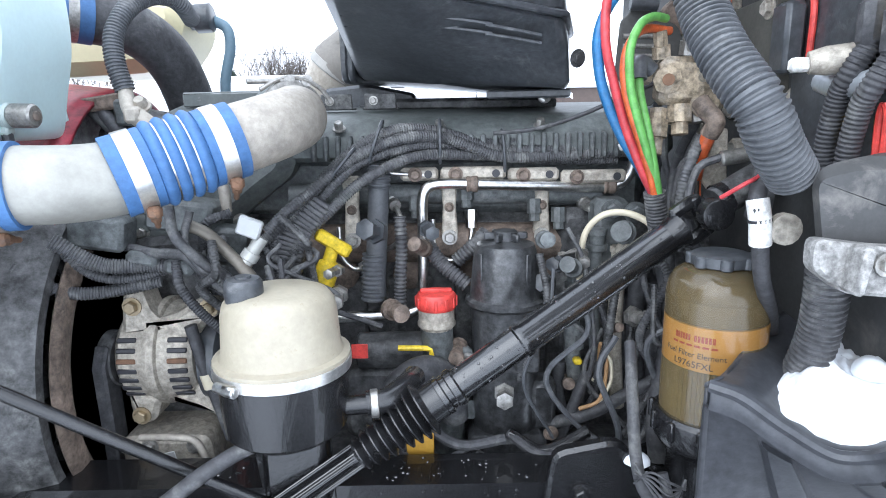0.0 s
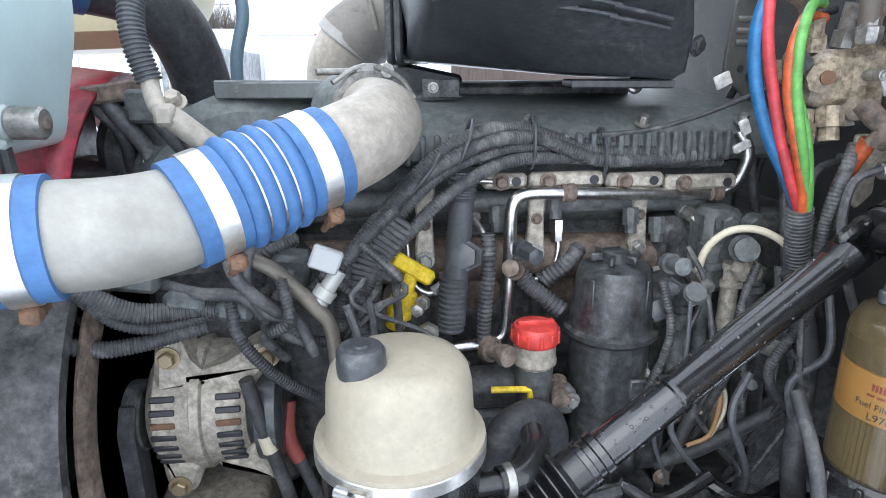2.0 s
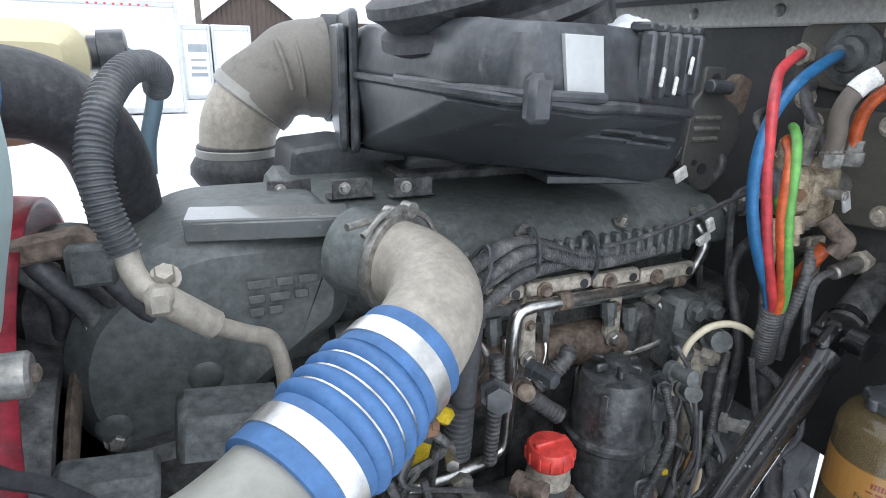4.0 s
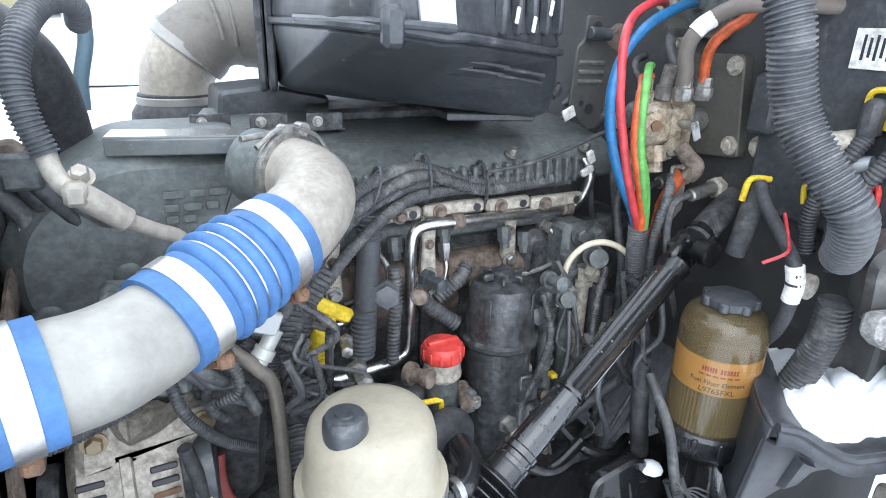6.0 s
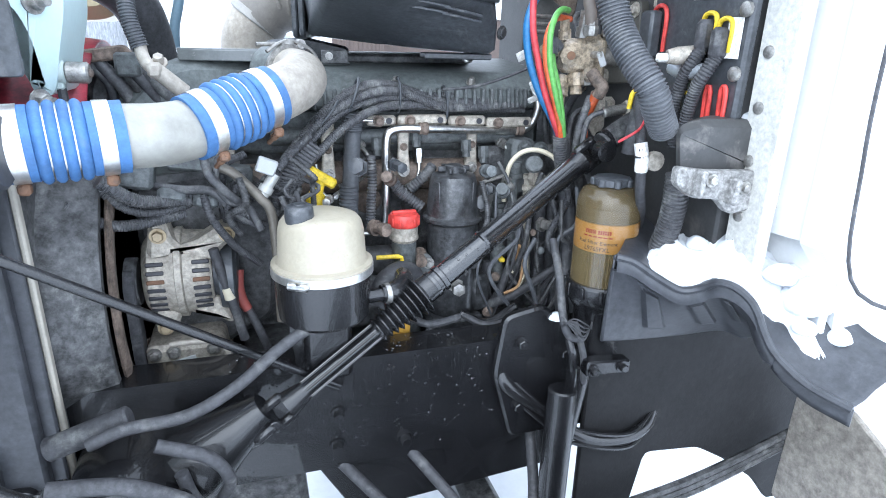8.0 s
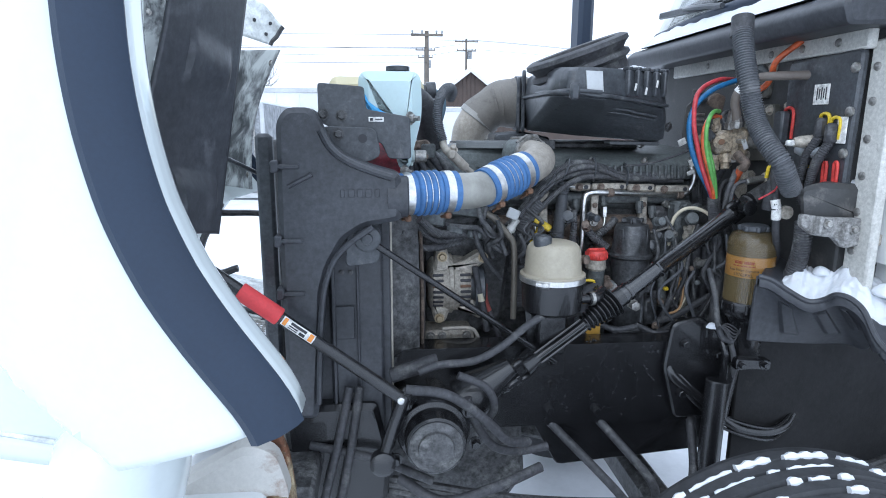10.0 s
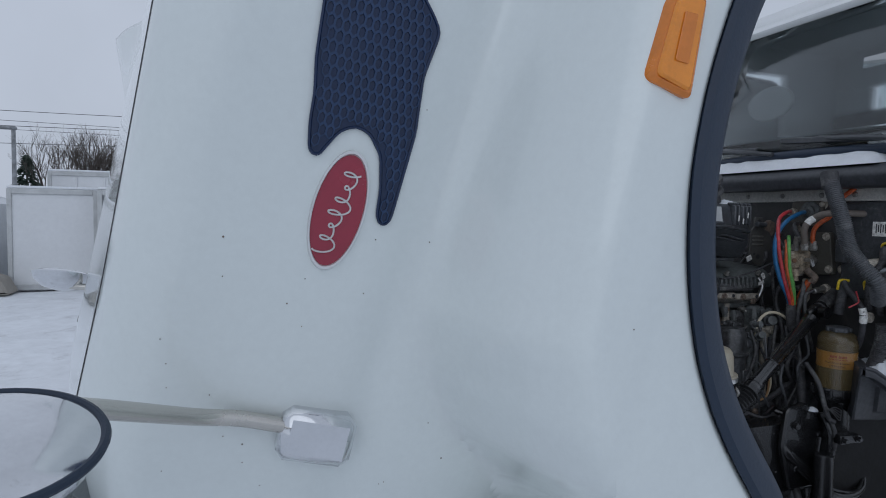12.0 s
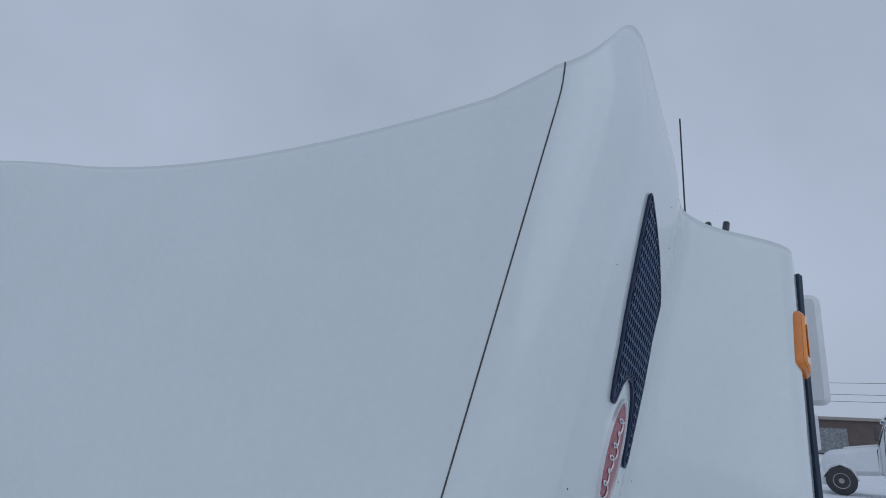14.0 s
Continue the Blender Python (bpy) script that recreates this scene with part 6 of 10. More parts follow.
# grey breather hose
g = Geo()
tube(g, [(-0.118, 1.215, 1.60), (-0.122, 1.215, 1.52), (-0.128, 1.213, 1.44), (-0.134, 1.21, 1.34)], 0.0205, 18)
bh = part("breather_hose", g, corr_grey, en, "grey breather hose with ribbed ends")
corrugated(g := Geo(), [(-0.134, 1.21, 1.425), (-0.140, 1.208, 1.33)], 0.0235, 0.009, 0.12, 18)
part("lower_cuff", g, corr_grey, bh)
corrugated(g := Geo(), [(-0.117, 1.215, 1.60), (-0.120, 1.215, 1.555)], 0.0235, 0.009, 0.12, 18)
part("upper_cuff", g, corr_grey, bh)

# wiring looms along the head and down the front
paths = (
    ([(-0.315, 1.11, 1.33), (-0.312, 1.12, 1.42), (-0.295, 1.14, 1.49), (-0.235, 1.17, 1.56), (-0.165, 1.19, 1.625), (-0.09, 1.205, 1.662), (-0.02, 1.21, 1.662), (0.04, 1.212, 1.645), (0.10, 1.215, 1.625), (0.18, 1.22, 1.618), (0.36, 1.24, 1.622)], 0.0118),
    ([(-0.37, 1.10, 1.43), (-0.335, 1.12, 1.46), (-0.27, 1.14, 1.52), (-0.205, 1.165, 1.585), (-0.14, 1.18, 1.625), (-0.07, 1.19, 1.648), (0.0, 1.197, 1.648), (0.06, 1.20, 1.628), (0.12, 1.205, 1.608), (0.22, 1.215, 1.606), (0.37, 1.235, 1.612)], 0.0118),
    ([(-0.325, 1.13, 1.36), (-0.29, 1.145, 1.46), (-0.22, 1.17, 1.545), (-0.15, 1.185, 1.605), (-0.05, 1.20, 1.632), (0.05, 1.215, 1.632), (0.18, 1.235, 1.638), (0.36, 1.25, 1.648)], 0.0105),
    ([(-0.29, 1.10, 1.33), (-0.27, 1.13, 1.45), (-0.20, 1.16, 1.525), (-0.14, 1.175, 1.575), (-0.05, 1.19, 1.612), (0.06, 1.21, 1.612), (0.2, 1.23, 1.60), (0.36, 1.245, 1.595)], 0.0110),
)
for pts, r in paths:
    lm = thing("wiring_loom", "ribbed black wiring loom along the cylinder head", "wiring", pts[4], "engine looms")
    part("conduit", corrugated(Geo(), [(x, y + 0.045 * sstep(x, -0.13, 0.02), z) for x, y, z in pts], r, 0.0052, 0.13, 10), loom, lm)
wide = thing("wide_loom", "flat ribbed black harness channel with bands", "wiring", (-0.30, 1.13, 1.10))
g = Geo()
cw = smooth_path([(-0.225, 1.155, 1.545), (-0.265, 1.14, 1.49), (-0.283, 1.13, 1.44), (-0.288, 1.12, 1.38), (-0.290, 1.11, 1.30), (-0.292, 1.10, 1.18)], 46)
for i in range(45):
    d = Vector(cw[i + 1]) - Vector(cw[i])
    ang = math.atan2(d.x, d.z)
    box(g, (Vector(cw[i]) + Vector(cw[i + 1])) / 2, (0.058 - 0.006 * (i % 3 == 0), 0.02 - 0.004 * (i % 3 == 0), d.length * 1.02), 0.002, Matrix.Rotation(ang, 4, "Y"))
tagged(part("channel", g, loom, wide), kind="stuff")
for p, a in (((-0.185, 1.162, 1.60), 40), ((-0.265, 1.125, 1.525), 48), ((0.0, 1.228, 1.640), 0), ((0.125, 1.240, 1.618), -4), ((-0.12, 1.178, 1.642), 20)):
    tw = Geo()
    m_ = Matrix.Rotation(radians(a), 4, "Y")
    ring = [Vector(p) + m_.to_3x3() @ Vector((0, 0.026 * math.cos(t), 0.042 * math.sin(t))) + Vector((0, 0.02, 0)) for t in np.linspace(0, 2 * math.pi, 25)]
    tube(tw, ring, 0.0034, 6, 40, False)
    solo("cable_tie", tw, black_plastic, "black cable tie round the looms", "cable tie", "cable ties")
# thin wire sweeping from the looms to the firewall
solo("thin_cable", tube(Geo(), [(0.10, 1.20, 1.655), (0.18, 1.20, 1.662), (0.26, 1.19, 1.685), (0.34, 1.17, 1.72), (0.40, 1.15, 1.745)], 0.004, 8), rubber, "thin black cable running up from the looms", "cable")
for p, sz in (((0.350, 1.215, 1.662), (0.016, 0.008, 0.026)), ((0.362, 1.235, 1.628), (0.03, 0.010, 0.014)), ((0.352, 1.30, 1.735), (0.03, 0.006, 0.024))):
    solo("paper_tag", box(Geo(), p, sz, 0.002, Matrix.Rotation(radians(-25), 4, "Y")), white_tag, "small white paper tag on a cable", "tag", "paper tags")

# white connector with its pigtail by the elbow
cn = thing("sensor_connector", "pale square sensor connector on black leads", "connector", (-0.33, 1.07, 1.47))
part("tag", box(Geo(), (-0.328, 1.066, 1.508), (0.042, 0.012, 0.034), 0.003, Matrix.Rotation(radians(22), 4, "Y")), silver_label, cn, "pale square tag")
part("sensor", lathe(Geo(), (-0.312, 1.08, 1.487), (-0.55, -0.2, -0.8), [(0, 0.012), (0.03, 0.012), (0.03, 0.016), (0.045, 0.016), (0.047, 0.013), (0.06, 0.013)], 12), surf("pale_sensor", (0.50, 0.50, 0.47), 0.45, 0.3, var=0.15, bump=0.1), cn)
part("lead", corrugated(Geo(), [(-0.305, 1.085, 1.495), (-0.27, 1.10, 1.53), (-0.23, 1.13, 1.56)], 0.010, 0.005, 0.12, 10), loom, cn)
part("bent_pipe", tube(Geo(), [(-0.43, 1.06, 1.515), (-0.40, 1.06, 1.50), (-0.375, 1.06, 1.475), (-0.345, 1.06, 1.44), (-0.325, 1.06, 1.405), (-0.32, 1.06, 1.30), (-0.32, 1.06, 1.15)], 0.0105, 12), surf("dusty_steel_pipe", (0.20, 0.18, 0.15), 0.5, 0.4, var=0.2, scale=14, bump=0.2), cn, "dusty bent pipe")
# tangle of small leads above the alternator
for pts, r, nm in (([(-0.64, 1.02, 1.50), (-0.58, 1.05, 1.45), (-0.50, 1.08, 1.44), (-0.42, 1.08, 1.43), (-0.36, 1.07, 1.40)], 0.014, 1), ([(-0.66, 1.05, 1.49), (-0.60, 1.06, 1.43), (-0.53, 1.08, 1.42), (-0.44, 1.09, 1.45), (-0.38, 1.09, 1.47)], 0.010, 1), ([(-0.56, 1.10, 1.47), (-0.50, 1.07, 1.465), (-0.44, 1.06, 1.46), (-0.40, 1.07, 1.41), (-0.36, 1.08, 1.38)], 0.009, 0),
                   ([(-0.45, 1.04, 1.55), (-0.44, 1.03, 1.50), (-0.40, 1.04, 1.45), (-0.37, 1.06, 1.42), (-0.35, 1.06, 1.37)], 0.009, 0), ([(-0.42, 1.05, 1.54), (-0.43, 1.04, 1.49), (-0.41, 1.05, 1.44), (-0.37, 1.04, 1.43)], 0.007, 0), ([(-0.70, 1.00, 1.46), (-0.64, 1.03, 1.41), (-0.58, 1.06, 1.40), (-0.50, 1.09, 1.41)], 0.012, 1)):
    solo("engine_lead", corrugated(Geo(), pts, r, 0.005, 0.12, 10) if nm else tube(Geo(), pts, r, 10), loom, "black electrical lead above the alternator", "wiring", "engine leads")
for p, s_ in (((-0.52, 1.075, 1.455), (0.055, 0.03, 0.026)), ((-0.455, 1.07, 1.44), (0.05, 0.028, 0.03)), ((-0.60, 1.10, 1.50), (0.10, 0.06, 0.06)), ((-0.47, 1.15, 1.52), (0.12, 0.08, 0.06)), ((-0.40, 1.16, 1.46), (0.08, 0.06, 0.07))):
    solo("lead_connector", box(Geo(), p, s_, 0.008, Matrix.Rotation(radians(8), 4, "Y")), engine_grey, "dusty dark connector block on the leads", "connector", "lead connectors")
part("front_casting", prism(Geo(), rounded([(-0.62, 1.46), (-0.40, 1.48), (-0.30, 1.40), (-0.33, 1.10), (-0.48, 1.02), (-0.62, 1.10)], 0.03, 3), in_xz, 1.20, 1.36, 0.015), engine_dark, en)

# front cover with a flat ledge
fc = part("front_cover", prism(Geo(), rounded([(-0.488, 1.725), (-0.57, 1.690), (-0.628, 1.635), (-0.652, 1.565), (-0.648, 1.49), (-0.60, 1.42), (-0.51, 1.405), (-0.43, 1.475), (-0.35, 1.54), (-0.29, 1.58), (-0.285, 1.725)], 0.035, 4), in_xz, 1.240, 1.55, 0.030), cover_grey, en, "large dusty grey front cover")
g = prism(Geo(), [(-0.497, 1.258), (-0.298, 1.214), (-0.288, 1.275), (-0.487, 1.325)], in_xy, 1.733, 1.741, 0.002)
box(g, (-0.398, 1.234, 1.726), (0.200, 0.006, 0.024), 0.002, Matrix.Rotation(radians(-12.5), 4, "Z"))
part("ledge", g, surf("wet_ledge_paint", (0.12, 0.128, 0.126), 0.22, var=0.15, scale=8, dirt=(0.22, 0.22, 0.21), dirt_amt=0.25, dirt_scale=20, bump=0.15, coat=0.6), fc, "flat wet sheet ledge")
for dx, dz in ((0.0, 0.0), (0.02, -0.10), (-0.11, -0.05)):
    part("boss", lathe(Geo(), (-0.49 + dx, 1.246, 1.535 + dz), (0, -1, 0), [(0, 0.024), (0.006, 0.022), (0.010, 0.016), (0.010, 0.004)], 18), cover_grey, fc)
for z, ws_ in ((1.655, (0.03, 0.022, 0.026, 0.02)), (1.635, (0.02, 0.026, 0.018)), (1.617, (0.018, 0.018))):
    x = -0.43
    for w_ in ws_:
        part("cast_mark", box(Geo(), (x + w_ / 2, 1.2345, z), (w_, 0.003, 0.011), 0.001), cover_grey, fc)
        x += w_ + 0.006
for x, z in ((-0.60, 1.47), (-0.50, 1.44), (-0.40, 1.49)):
    part("bolt", bolt(Geo(), (x, 1.24, z), (0, -1, 0), 0.011, 0.010), dull_steel, fc)
for i in range(3):
    g = box(Geo(), (-0.33 + i * 0.10, 1.46 - i * 0.02, 1.722), (0.07, 0.006, 0.034), 0.002)
    box(g, (-0.33 + i * 0.10, 1.475 - i * 0.02, 1.707), (0.08, 0.03, 0.005), 0.002)
    tb = part("top_bracket", g, engine_dark, en)
    part("bolt", bolt(Geo(), (-0.345 + i * 0.10, 1.456 - i * 0.02, 1.724), (0, -1, 0), 0.007, 0.006), dull_steel, tb)

# ---------------------------------------------------------------- oil filter housing and filler
oily_black = surf("oily_black_housing", (0.040, 0.041, 0.043), 0.32, var=0.35, scale=12, dirt=(0.12, 0.12, 0.118), dirt_amt=0.35, dirt_scale=18, bump=0.4, bscale=60, grime=0.5, gscale=60, coat=0.2)
of = thing("oil_filter_housing", "oily black oil filter housing on the engine side", "oil filter", (0.12, 1.15, 1.03))
lathe(g := Geo(), (0.12, 1.155, 1.05), (0, 0, 1), [(0, 0.055), (0.02, 0.062), (0.24, 0.064), (0.29, 0.066)], 32)
part("lower_body", g, oily_black, of)
lathe(g := Geo(), (0.12, 1.155, 1.335), (0, 0, 1), [(0, 0.070), (0.006, 0.076), (0.014, 0.076), (0.018, 0.068), (0.10, 0.060), (0.118, 0.054), (0.124, 0.030), (0.125, 0.022), (0.142, 0.022), (0.144, 0.016)], 32)
cap = part("cap", g, oily_black, of, "oily dark screw cap")
for k in range(4):
    a = 2 * math.pi * (k + 0.4) / 4
    box(r_ := Geo(), (0.12 + 0.0625 * math.cos(a), 1.155 + 0.0625 * math.sin(a), 1.40), (0.004, 0.012, 0.085), 0.0015, Matrix.Rotation(a, 4, "Z"))
    part("rib", r_, oily_black, cap)
g = Geo()
for k in range(6):
    a = 2 * math.pi * k / 6
    box(g, (0.12 + 0.03 * math.cos(a), 1.155 + 0.03 * math.sin(a), 1.468), (0.022, 0.008, 0.014), 0.003, Matrix.Rotation(a, 4, "Z"))
part("castellation", g, oily_black, cap)
g = box(Geo(), (0.12, 1.13, 1.06), (0.15, 0.09, 0.06), 0.012)
box(g, (0.19, 1.14, 1.14), (0.05, 0.06, 0.10), 0.01)
box(g, (0.155, 1.095, 1.25), (0.045, 0.012, 0.06), 0.004)
ft = part("foot", g, oily_black, of)
for x, z in ((0.07, 1.045), (0.17, 1.05), (0.20, 1.10), (0.12, 1.04)):
    part("bolt", bolt(Geo(), (x, 1.085, z), (0, -1, 0), 0.010, 0.010), brown_iron, ft)

fl = thing("oil_filler", "red oil filler cap on a grey neck", "oil filler", (-0.01, 1.13, 1.02))
lathe(g := Geo(), (-0.012, 1.135, 1.336), (0, 0, 1), [(0, 0.036), (0.004, 0.038), (0.024, 0.038), (0.030, 0.034), (0.032, 0.025), (0.033, 0.002)], 28)
rc = part("cap", g, red_plastic, fl, "bright red cap")
for k in range(12):
    a = 2 * math.pi * k / 12
    box(r_ := Geo(), (-0.012 + 0.038 * math.cos(a), 1.135 + 0.038 * math.sin(a), 1.35), (0.004, 0.006, 0.020), 0.0015, Matrix.Rotation(a, 4, "Z"))
    part("grip", r_, red_plastic, rc)
part("bar", box(Geo(), (-0.012, 1.135, 1.370), (0.060, 0.012, 0.008), 0.003), red_plastic, rc)
lathe(g := Geo(), (-0.012, 1.135, 1.295), (0, 0, 1), [(0, 0.030), (0.006, 0.032), (0.008, 0.036), (0.014, 0.036), (0.018, 0.034), (0.041, 0.034)], 28)
part("neck", g, alu_cast, fl, "pale metal neck")
part("tube", tube(Geo(), [(-0.012, 1.135, 1.30), (-0.01, 1.14, 1.26), (0.005, 1.15, 1.18), (0.01, 1.16, 1.10), (0.01, 1.17, 1.02)], 0.031, 18), engine_grey, fl, "grey filler tube")
part("lug", box(Geo(), (0.035, 1.125, 1.235), (0.04, 0.03, 0.05), 0.008), engine_grey, fl)
part("bolt", bolt(Geo(), (0.045, 1.11, 1.24), (0, -1, 0), 0.010, 0.010), dull_steel, fl)

# dipstick
dp = thing("dipstick", "yellow plastic oil dipstick handle", "dipstick", (-0.21, 1.17, 1.35))
DA = Vector((0.30, -0.05, 1)).normalized()
lathe(g := Geo(), Vector((-0.204, 1.166, 1.458)) - DA * 0.105, DA, [(0, 0.016), (0.018, 0.016), (0.022, 0.021), (0.052, 0.022), (0.064, 0.019), (0.068, 0.013), (0.098, 0.012)], 16)
part("stem", g, yellow_plastic, dp)
g = box(Geo(), (-0.204, 1.162, 1.458), (0.074, 0.018, 0.025), 0.007, Matrix.Rotation(radians(33), 4, "Y"))
part("handle", g, yellow_plastic, dp)
part("guide_tube", tube(Geo(), [(-0.232, 1.170, 1.362), (-0.240, 1.178, 1.32), (-0.25, 1.19, 1.22)], 0.009, 10), engine_dark, dp)

# cream tube arching over the filter
solo("cream_tube", tube(Geo(), [(0.262, 1.16, 1.375), (0.262, 1.155, 1.43), (0.270, 1.15, 1.475), (0.295, 1.14, 1.505), (0.33, 1.13, 1.512), (0.365, 1.12, 1.50), (0.395, 1.11, 1.475)], 0.0062, 10), cream_line, "cream plastic tube arching between fittings", "tube")
# columns of fittings and hoses beside the filter
sf = thing("fuel_manifold", "dusty fuel fittings with hanging hoses", "fuel fittings", (0.33, 1.18, 1.05))
for x, z0, z1, r, m_ in ((0.345, 1.10, 1.40, 0.015, alu_cast), (0.300, 1.20, 1.44, 0.013, engine_grey), (0.385, 1.12, 1.40, 0.017, rubber), (0.26, 1.14, 1.36, 0.016, engine_grey), (0.235, 1.08, 1.20, 0.012, rubber), (0.42, 1.05, 1.36, 0.015, rubber)):
    part("hose", tube(Geo(), [(x, 1.19, z1), (x - 0.004, 1.185, (z0 + z1) / 2), (x + 0.01, 1.19, z0)], r, 12), m_, sf)
for x, z in ((0.345, 1.415), (0.300, 1.45), (0.385, 1.405), (0.26, 1.375), (0.26, 1.33), (0.262, 1.25)):
    lathe(g := Geo(), (x, 1.188, z - 0.02), (0, 0, 1), [(0, 0.020), (0.012, 0.021), (0.013, 0.016), (0.03, 0.016), (0.031, 0.019), (0.042, 0.019)], 6 if x in (0.345, 0.26) else 14)
    part("union", g, engine_grey if x != 0.345 else alu_cast, sf)
part("banjo", lathe(Geo(), (0.352, 1.18, 1.43), (0.3, -1, 0), [(0, 0.022), (0.02, 0.022), (0.022, 0.014), (0.034, 0.014)], 8), alu_cast, sf)
part("block", box(Geo(), (0.335, 1.24, 1.45), (0.07, 0.07, 0.15), 0.012), engine_grey, sf)
for x, z in ((0.33, 1.505), (0.375, 1.50)):
    part("bolt", bolt(Geo(), (x, 1.20, z), (0, -1, 0), 0.015, 0.014), engine_grey, sf)
for pts, r, m_ in (([(0.30, 1.14, 1.20), (0.30, 1.13, 1.26), (0.31, 1.12, 1.22), (0.30, 1.12, 1.15), (0.26, 1.12, 1.13)], 0.004, tan_wire), ([(0.29, 1.14, 1.18), (0.31, 1.12, 1.24), (0.32, 1.12, 1.19), (0.29, 1.12, 1.125)], 0.0035, cream_line),
                   ([(0.20, 1.12, 1.10), (0.28, 1.12, 1.12), (0.34, 1.11, 1.16), (0.40, 1.10, 1.20)], 0.012, rubber), ([(0.22, 1.13, 1.05), (0.25, 1.13, 1.13), (0.28, 1.14, 1.20)], 0.011, rubber), ([(0.40, 1.10, 1.42), (0.41, 1.07, 1.33), (0.385, 1.03, 1.25), (0.365, 1.00, 1.17), (0.37, 0.99, 1.10)], 0.018, rubber)):
    part("lead", tube(Geo(), pts, r, 10), m_, sf)
part("yellow_clip", box(Geo(), (0.262, 1.155, 1.215), (0.016, 0.02, 0.012), 0.003), yellow_plastic, sf, "yellow clip")
part("sensor_hose", corrugated(Geo(), [(0.05, 1.20, 1.36), (0.0, 1.215, 1.40), (-0.03, 1.23, 1.44)], 0.016, 0.008, 0.12, 12), loom, sf)
part("elbow_hose", corrugated(Geo(), [(0.03, 1.24, 1.40), (0.07, 1.23, 1.44), (0.09, 1.24, 1.46)], 0.015, 0.008, 0.12, 12), loom, sf)
part("drop_loom", corrugated(Geo(), [(-0.08, 1.20, 1.50), (-0.078, 1.195, 1.44), (-0.082, 1.195, 1.38), (-0.085, 1.195, 1.31)], 0.0125, 0.008, 0.18, 12), loom, sf)

# lower pipework between reservoir and filler
lw = thing("coolant_pipework", "oily black coolant pipes low on the engine", "pipes", (-0.08, 1.12, 1.10))
part("thermostat_pipe", cyl(Geo(), (-0.17, 1.18, 1.235), (0.0, 1.18, 1.235), 0.036, 20, 0.004), engine_dark, lw)
part("bend", tube(Geo(), [(-0.10, 1.05, 1.17), (-0.075, 1.06, 1.22), (-0.03, 1.08, 1.235), (0.01, 1.10, 1.20), (0.02, 1.12, 1.12)], 0.027, 16), rubber, lw, "curved rubber hose")
part("red_label", box(Geo(), (-0.155, 1.10, 1.265), (0.03, 0.004, 0.028), 0.001), red_plastic, lw, "small red and white label")
part("yellow_latch", tube(Geo(), [(-0.085, 1.12, 1.262), (-0.03, 1.115, 1.262), (-0.022, 1.115, 1.255), (-0.022, 1.115, 1.21)], 0.0055, 8), yellow_plastic, lw, "yellow connector latch")
part("pump_body", prism(Geo(), rounded([(-0.20, 1.20), (-0.02, 1.20), (0.0, 1.06), (-0.20, 1.05)], 0.03, 3), in_xz, 1.16, 1.30, 0.012), engine_dark, lw)
part("yellow_tab", box(Geo(), (-0.045, 1.04, 1.105), (0.05, 0.006, 0.05), 0.002), surf("ochre_plastic", (0.45, 0.25, 0.03), 0.5, var=0.15, bump=0.1), lw, "ochre bracket")

# ---------------------------------------------------------------- alternator and belt drive
brass_bolt = surf("brass_plated_bolt", (0.36, 0.29, 0.19), 0.45, 0.7, var=0.2, bump=0.1)
al = thing("alternator", "corroded cast aluminium alternator with cooling slots", "alternator", (-0.53, 1.12, 1.12))
AC = Vector((-0.522, 1.165, 1.252))
lathe(g := Geo(), AC + Vector((-0.085, 0, 0)), (1, 0, 0), [(0, 0.050), (0.004, 0.078), (0.018, 0.094), (0.060, 0.097), (0.066, 0.101), (0.082, 0.101), (0.088, 0.097), (0.128, 0.094), (0.146, 0.080), (0.150, 0.04)], 40)
bodyA = part("body", g, alu_cast, al)
part("rear_cover", lathe(Geo(), AC + Vector((0.062, 0, 0)), (1, 0, 0), [(0, 0.070), (0.03, 0.072), (0.05, 0.062), (0.054, 0.03)], 32), black_plastic, al, "black rear cover")
part("stator_core", lathe(Geo(), AC + Vector((-0.07, 0, 0)), (1, 0, 0), [(0, 0.06), (0.12, 0.06)], 24), rust, bodyA)
# cooling slots are raised plates; most carry the openings' shade as near-black colour
for x in (-0.052, 0.040):
    for k in range(8):
        a = radians(-50 + k * 11.5)
        c = AC + Vector((x, -0.0948 * math.cos(a), 0.0948 * math.sin(a)))
        part("slot", box(Geo(), c, (0.036, 0.006, 0.0095), 0.0025, Matrix.Rotation(-a, 4, "X")), near_black if k % 5 else rust, bodyA)
part("joint_flange", lathe(Geo(), AC + Vector((-0.016, 0, 0)), (1, 0, 0), [(0, 0.098), (0.003, 0.104), (0.016, 0.104), (0.019, 0.098)], 40), alu_cast, bodyA)
for poly in ([(-0.590, 1.30), (-0.584, 1.35), (-0.576, 1.395), (-0.545, 1.395), (-0.535, 1.352), (-0.50, 1.315)], [(-0.555, 1.325), (-0.485, 1.345), (-0.437, 1.374), (-0.408, 1.372), (-0.403, 1.346), (-0.435, 1.324), (-0.455, 1.29)], [(-0.596, 1.21), (-0.590, 1.145), (-0.572, 1.126), (-0.548, 1.132), (-0.530, 1.18)], [(-0.52, 1.18), (-0.46, 1.158), (-0.43, 1.138), (-0.418, 1.152), (-0.452, 1.21)]):
    part("lug", prism(Geo(), rounded(poly, 0.012, 3), in_xz, 1.092, 1.165, 0.010), alu_cast, bodyA)
for x, z in ((-0.560, 1.362), (-0.422, 1.357), (-0.569, 1.148)):
    part("bolt", bolt(Geo(), (x, 1.091, z), (0, -1, 0), 0.012, 0.010), brass_bolt, bodyA)
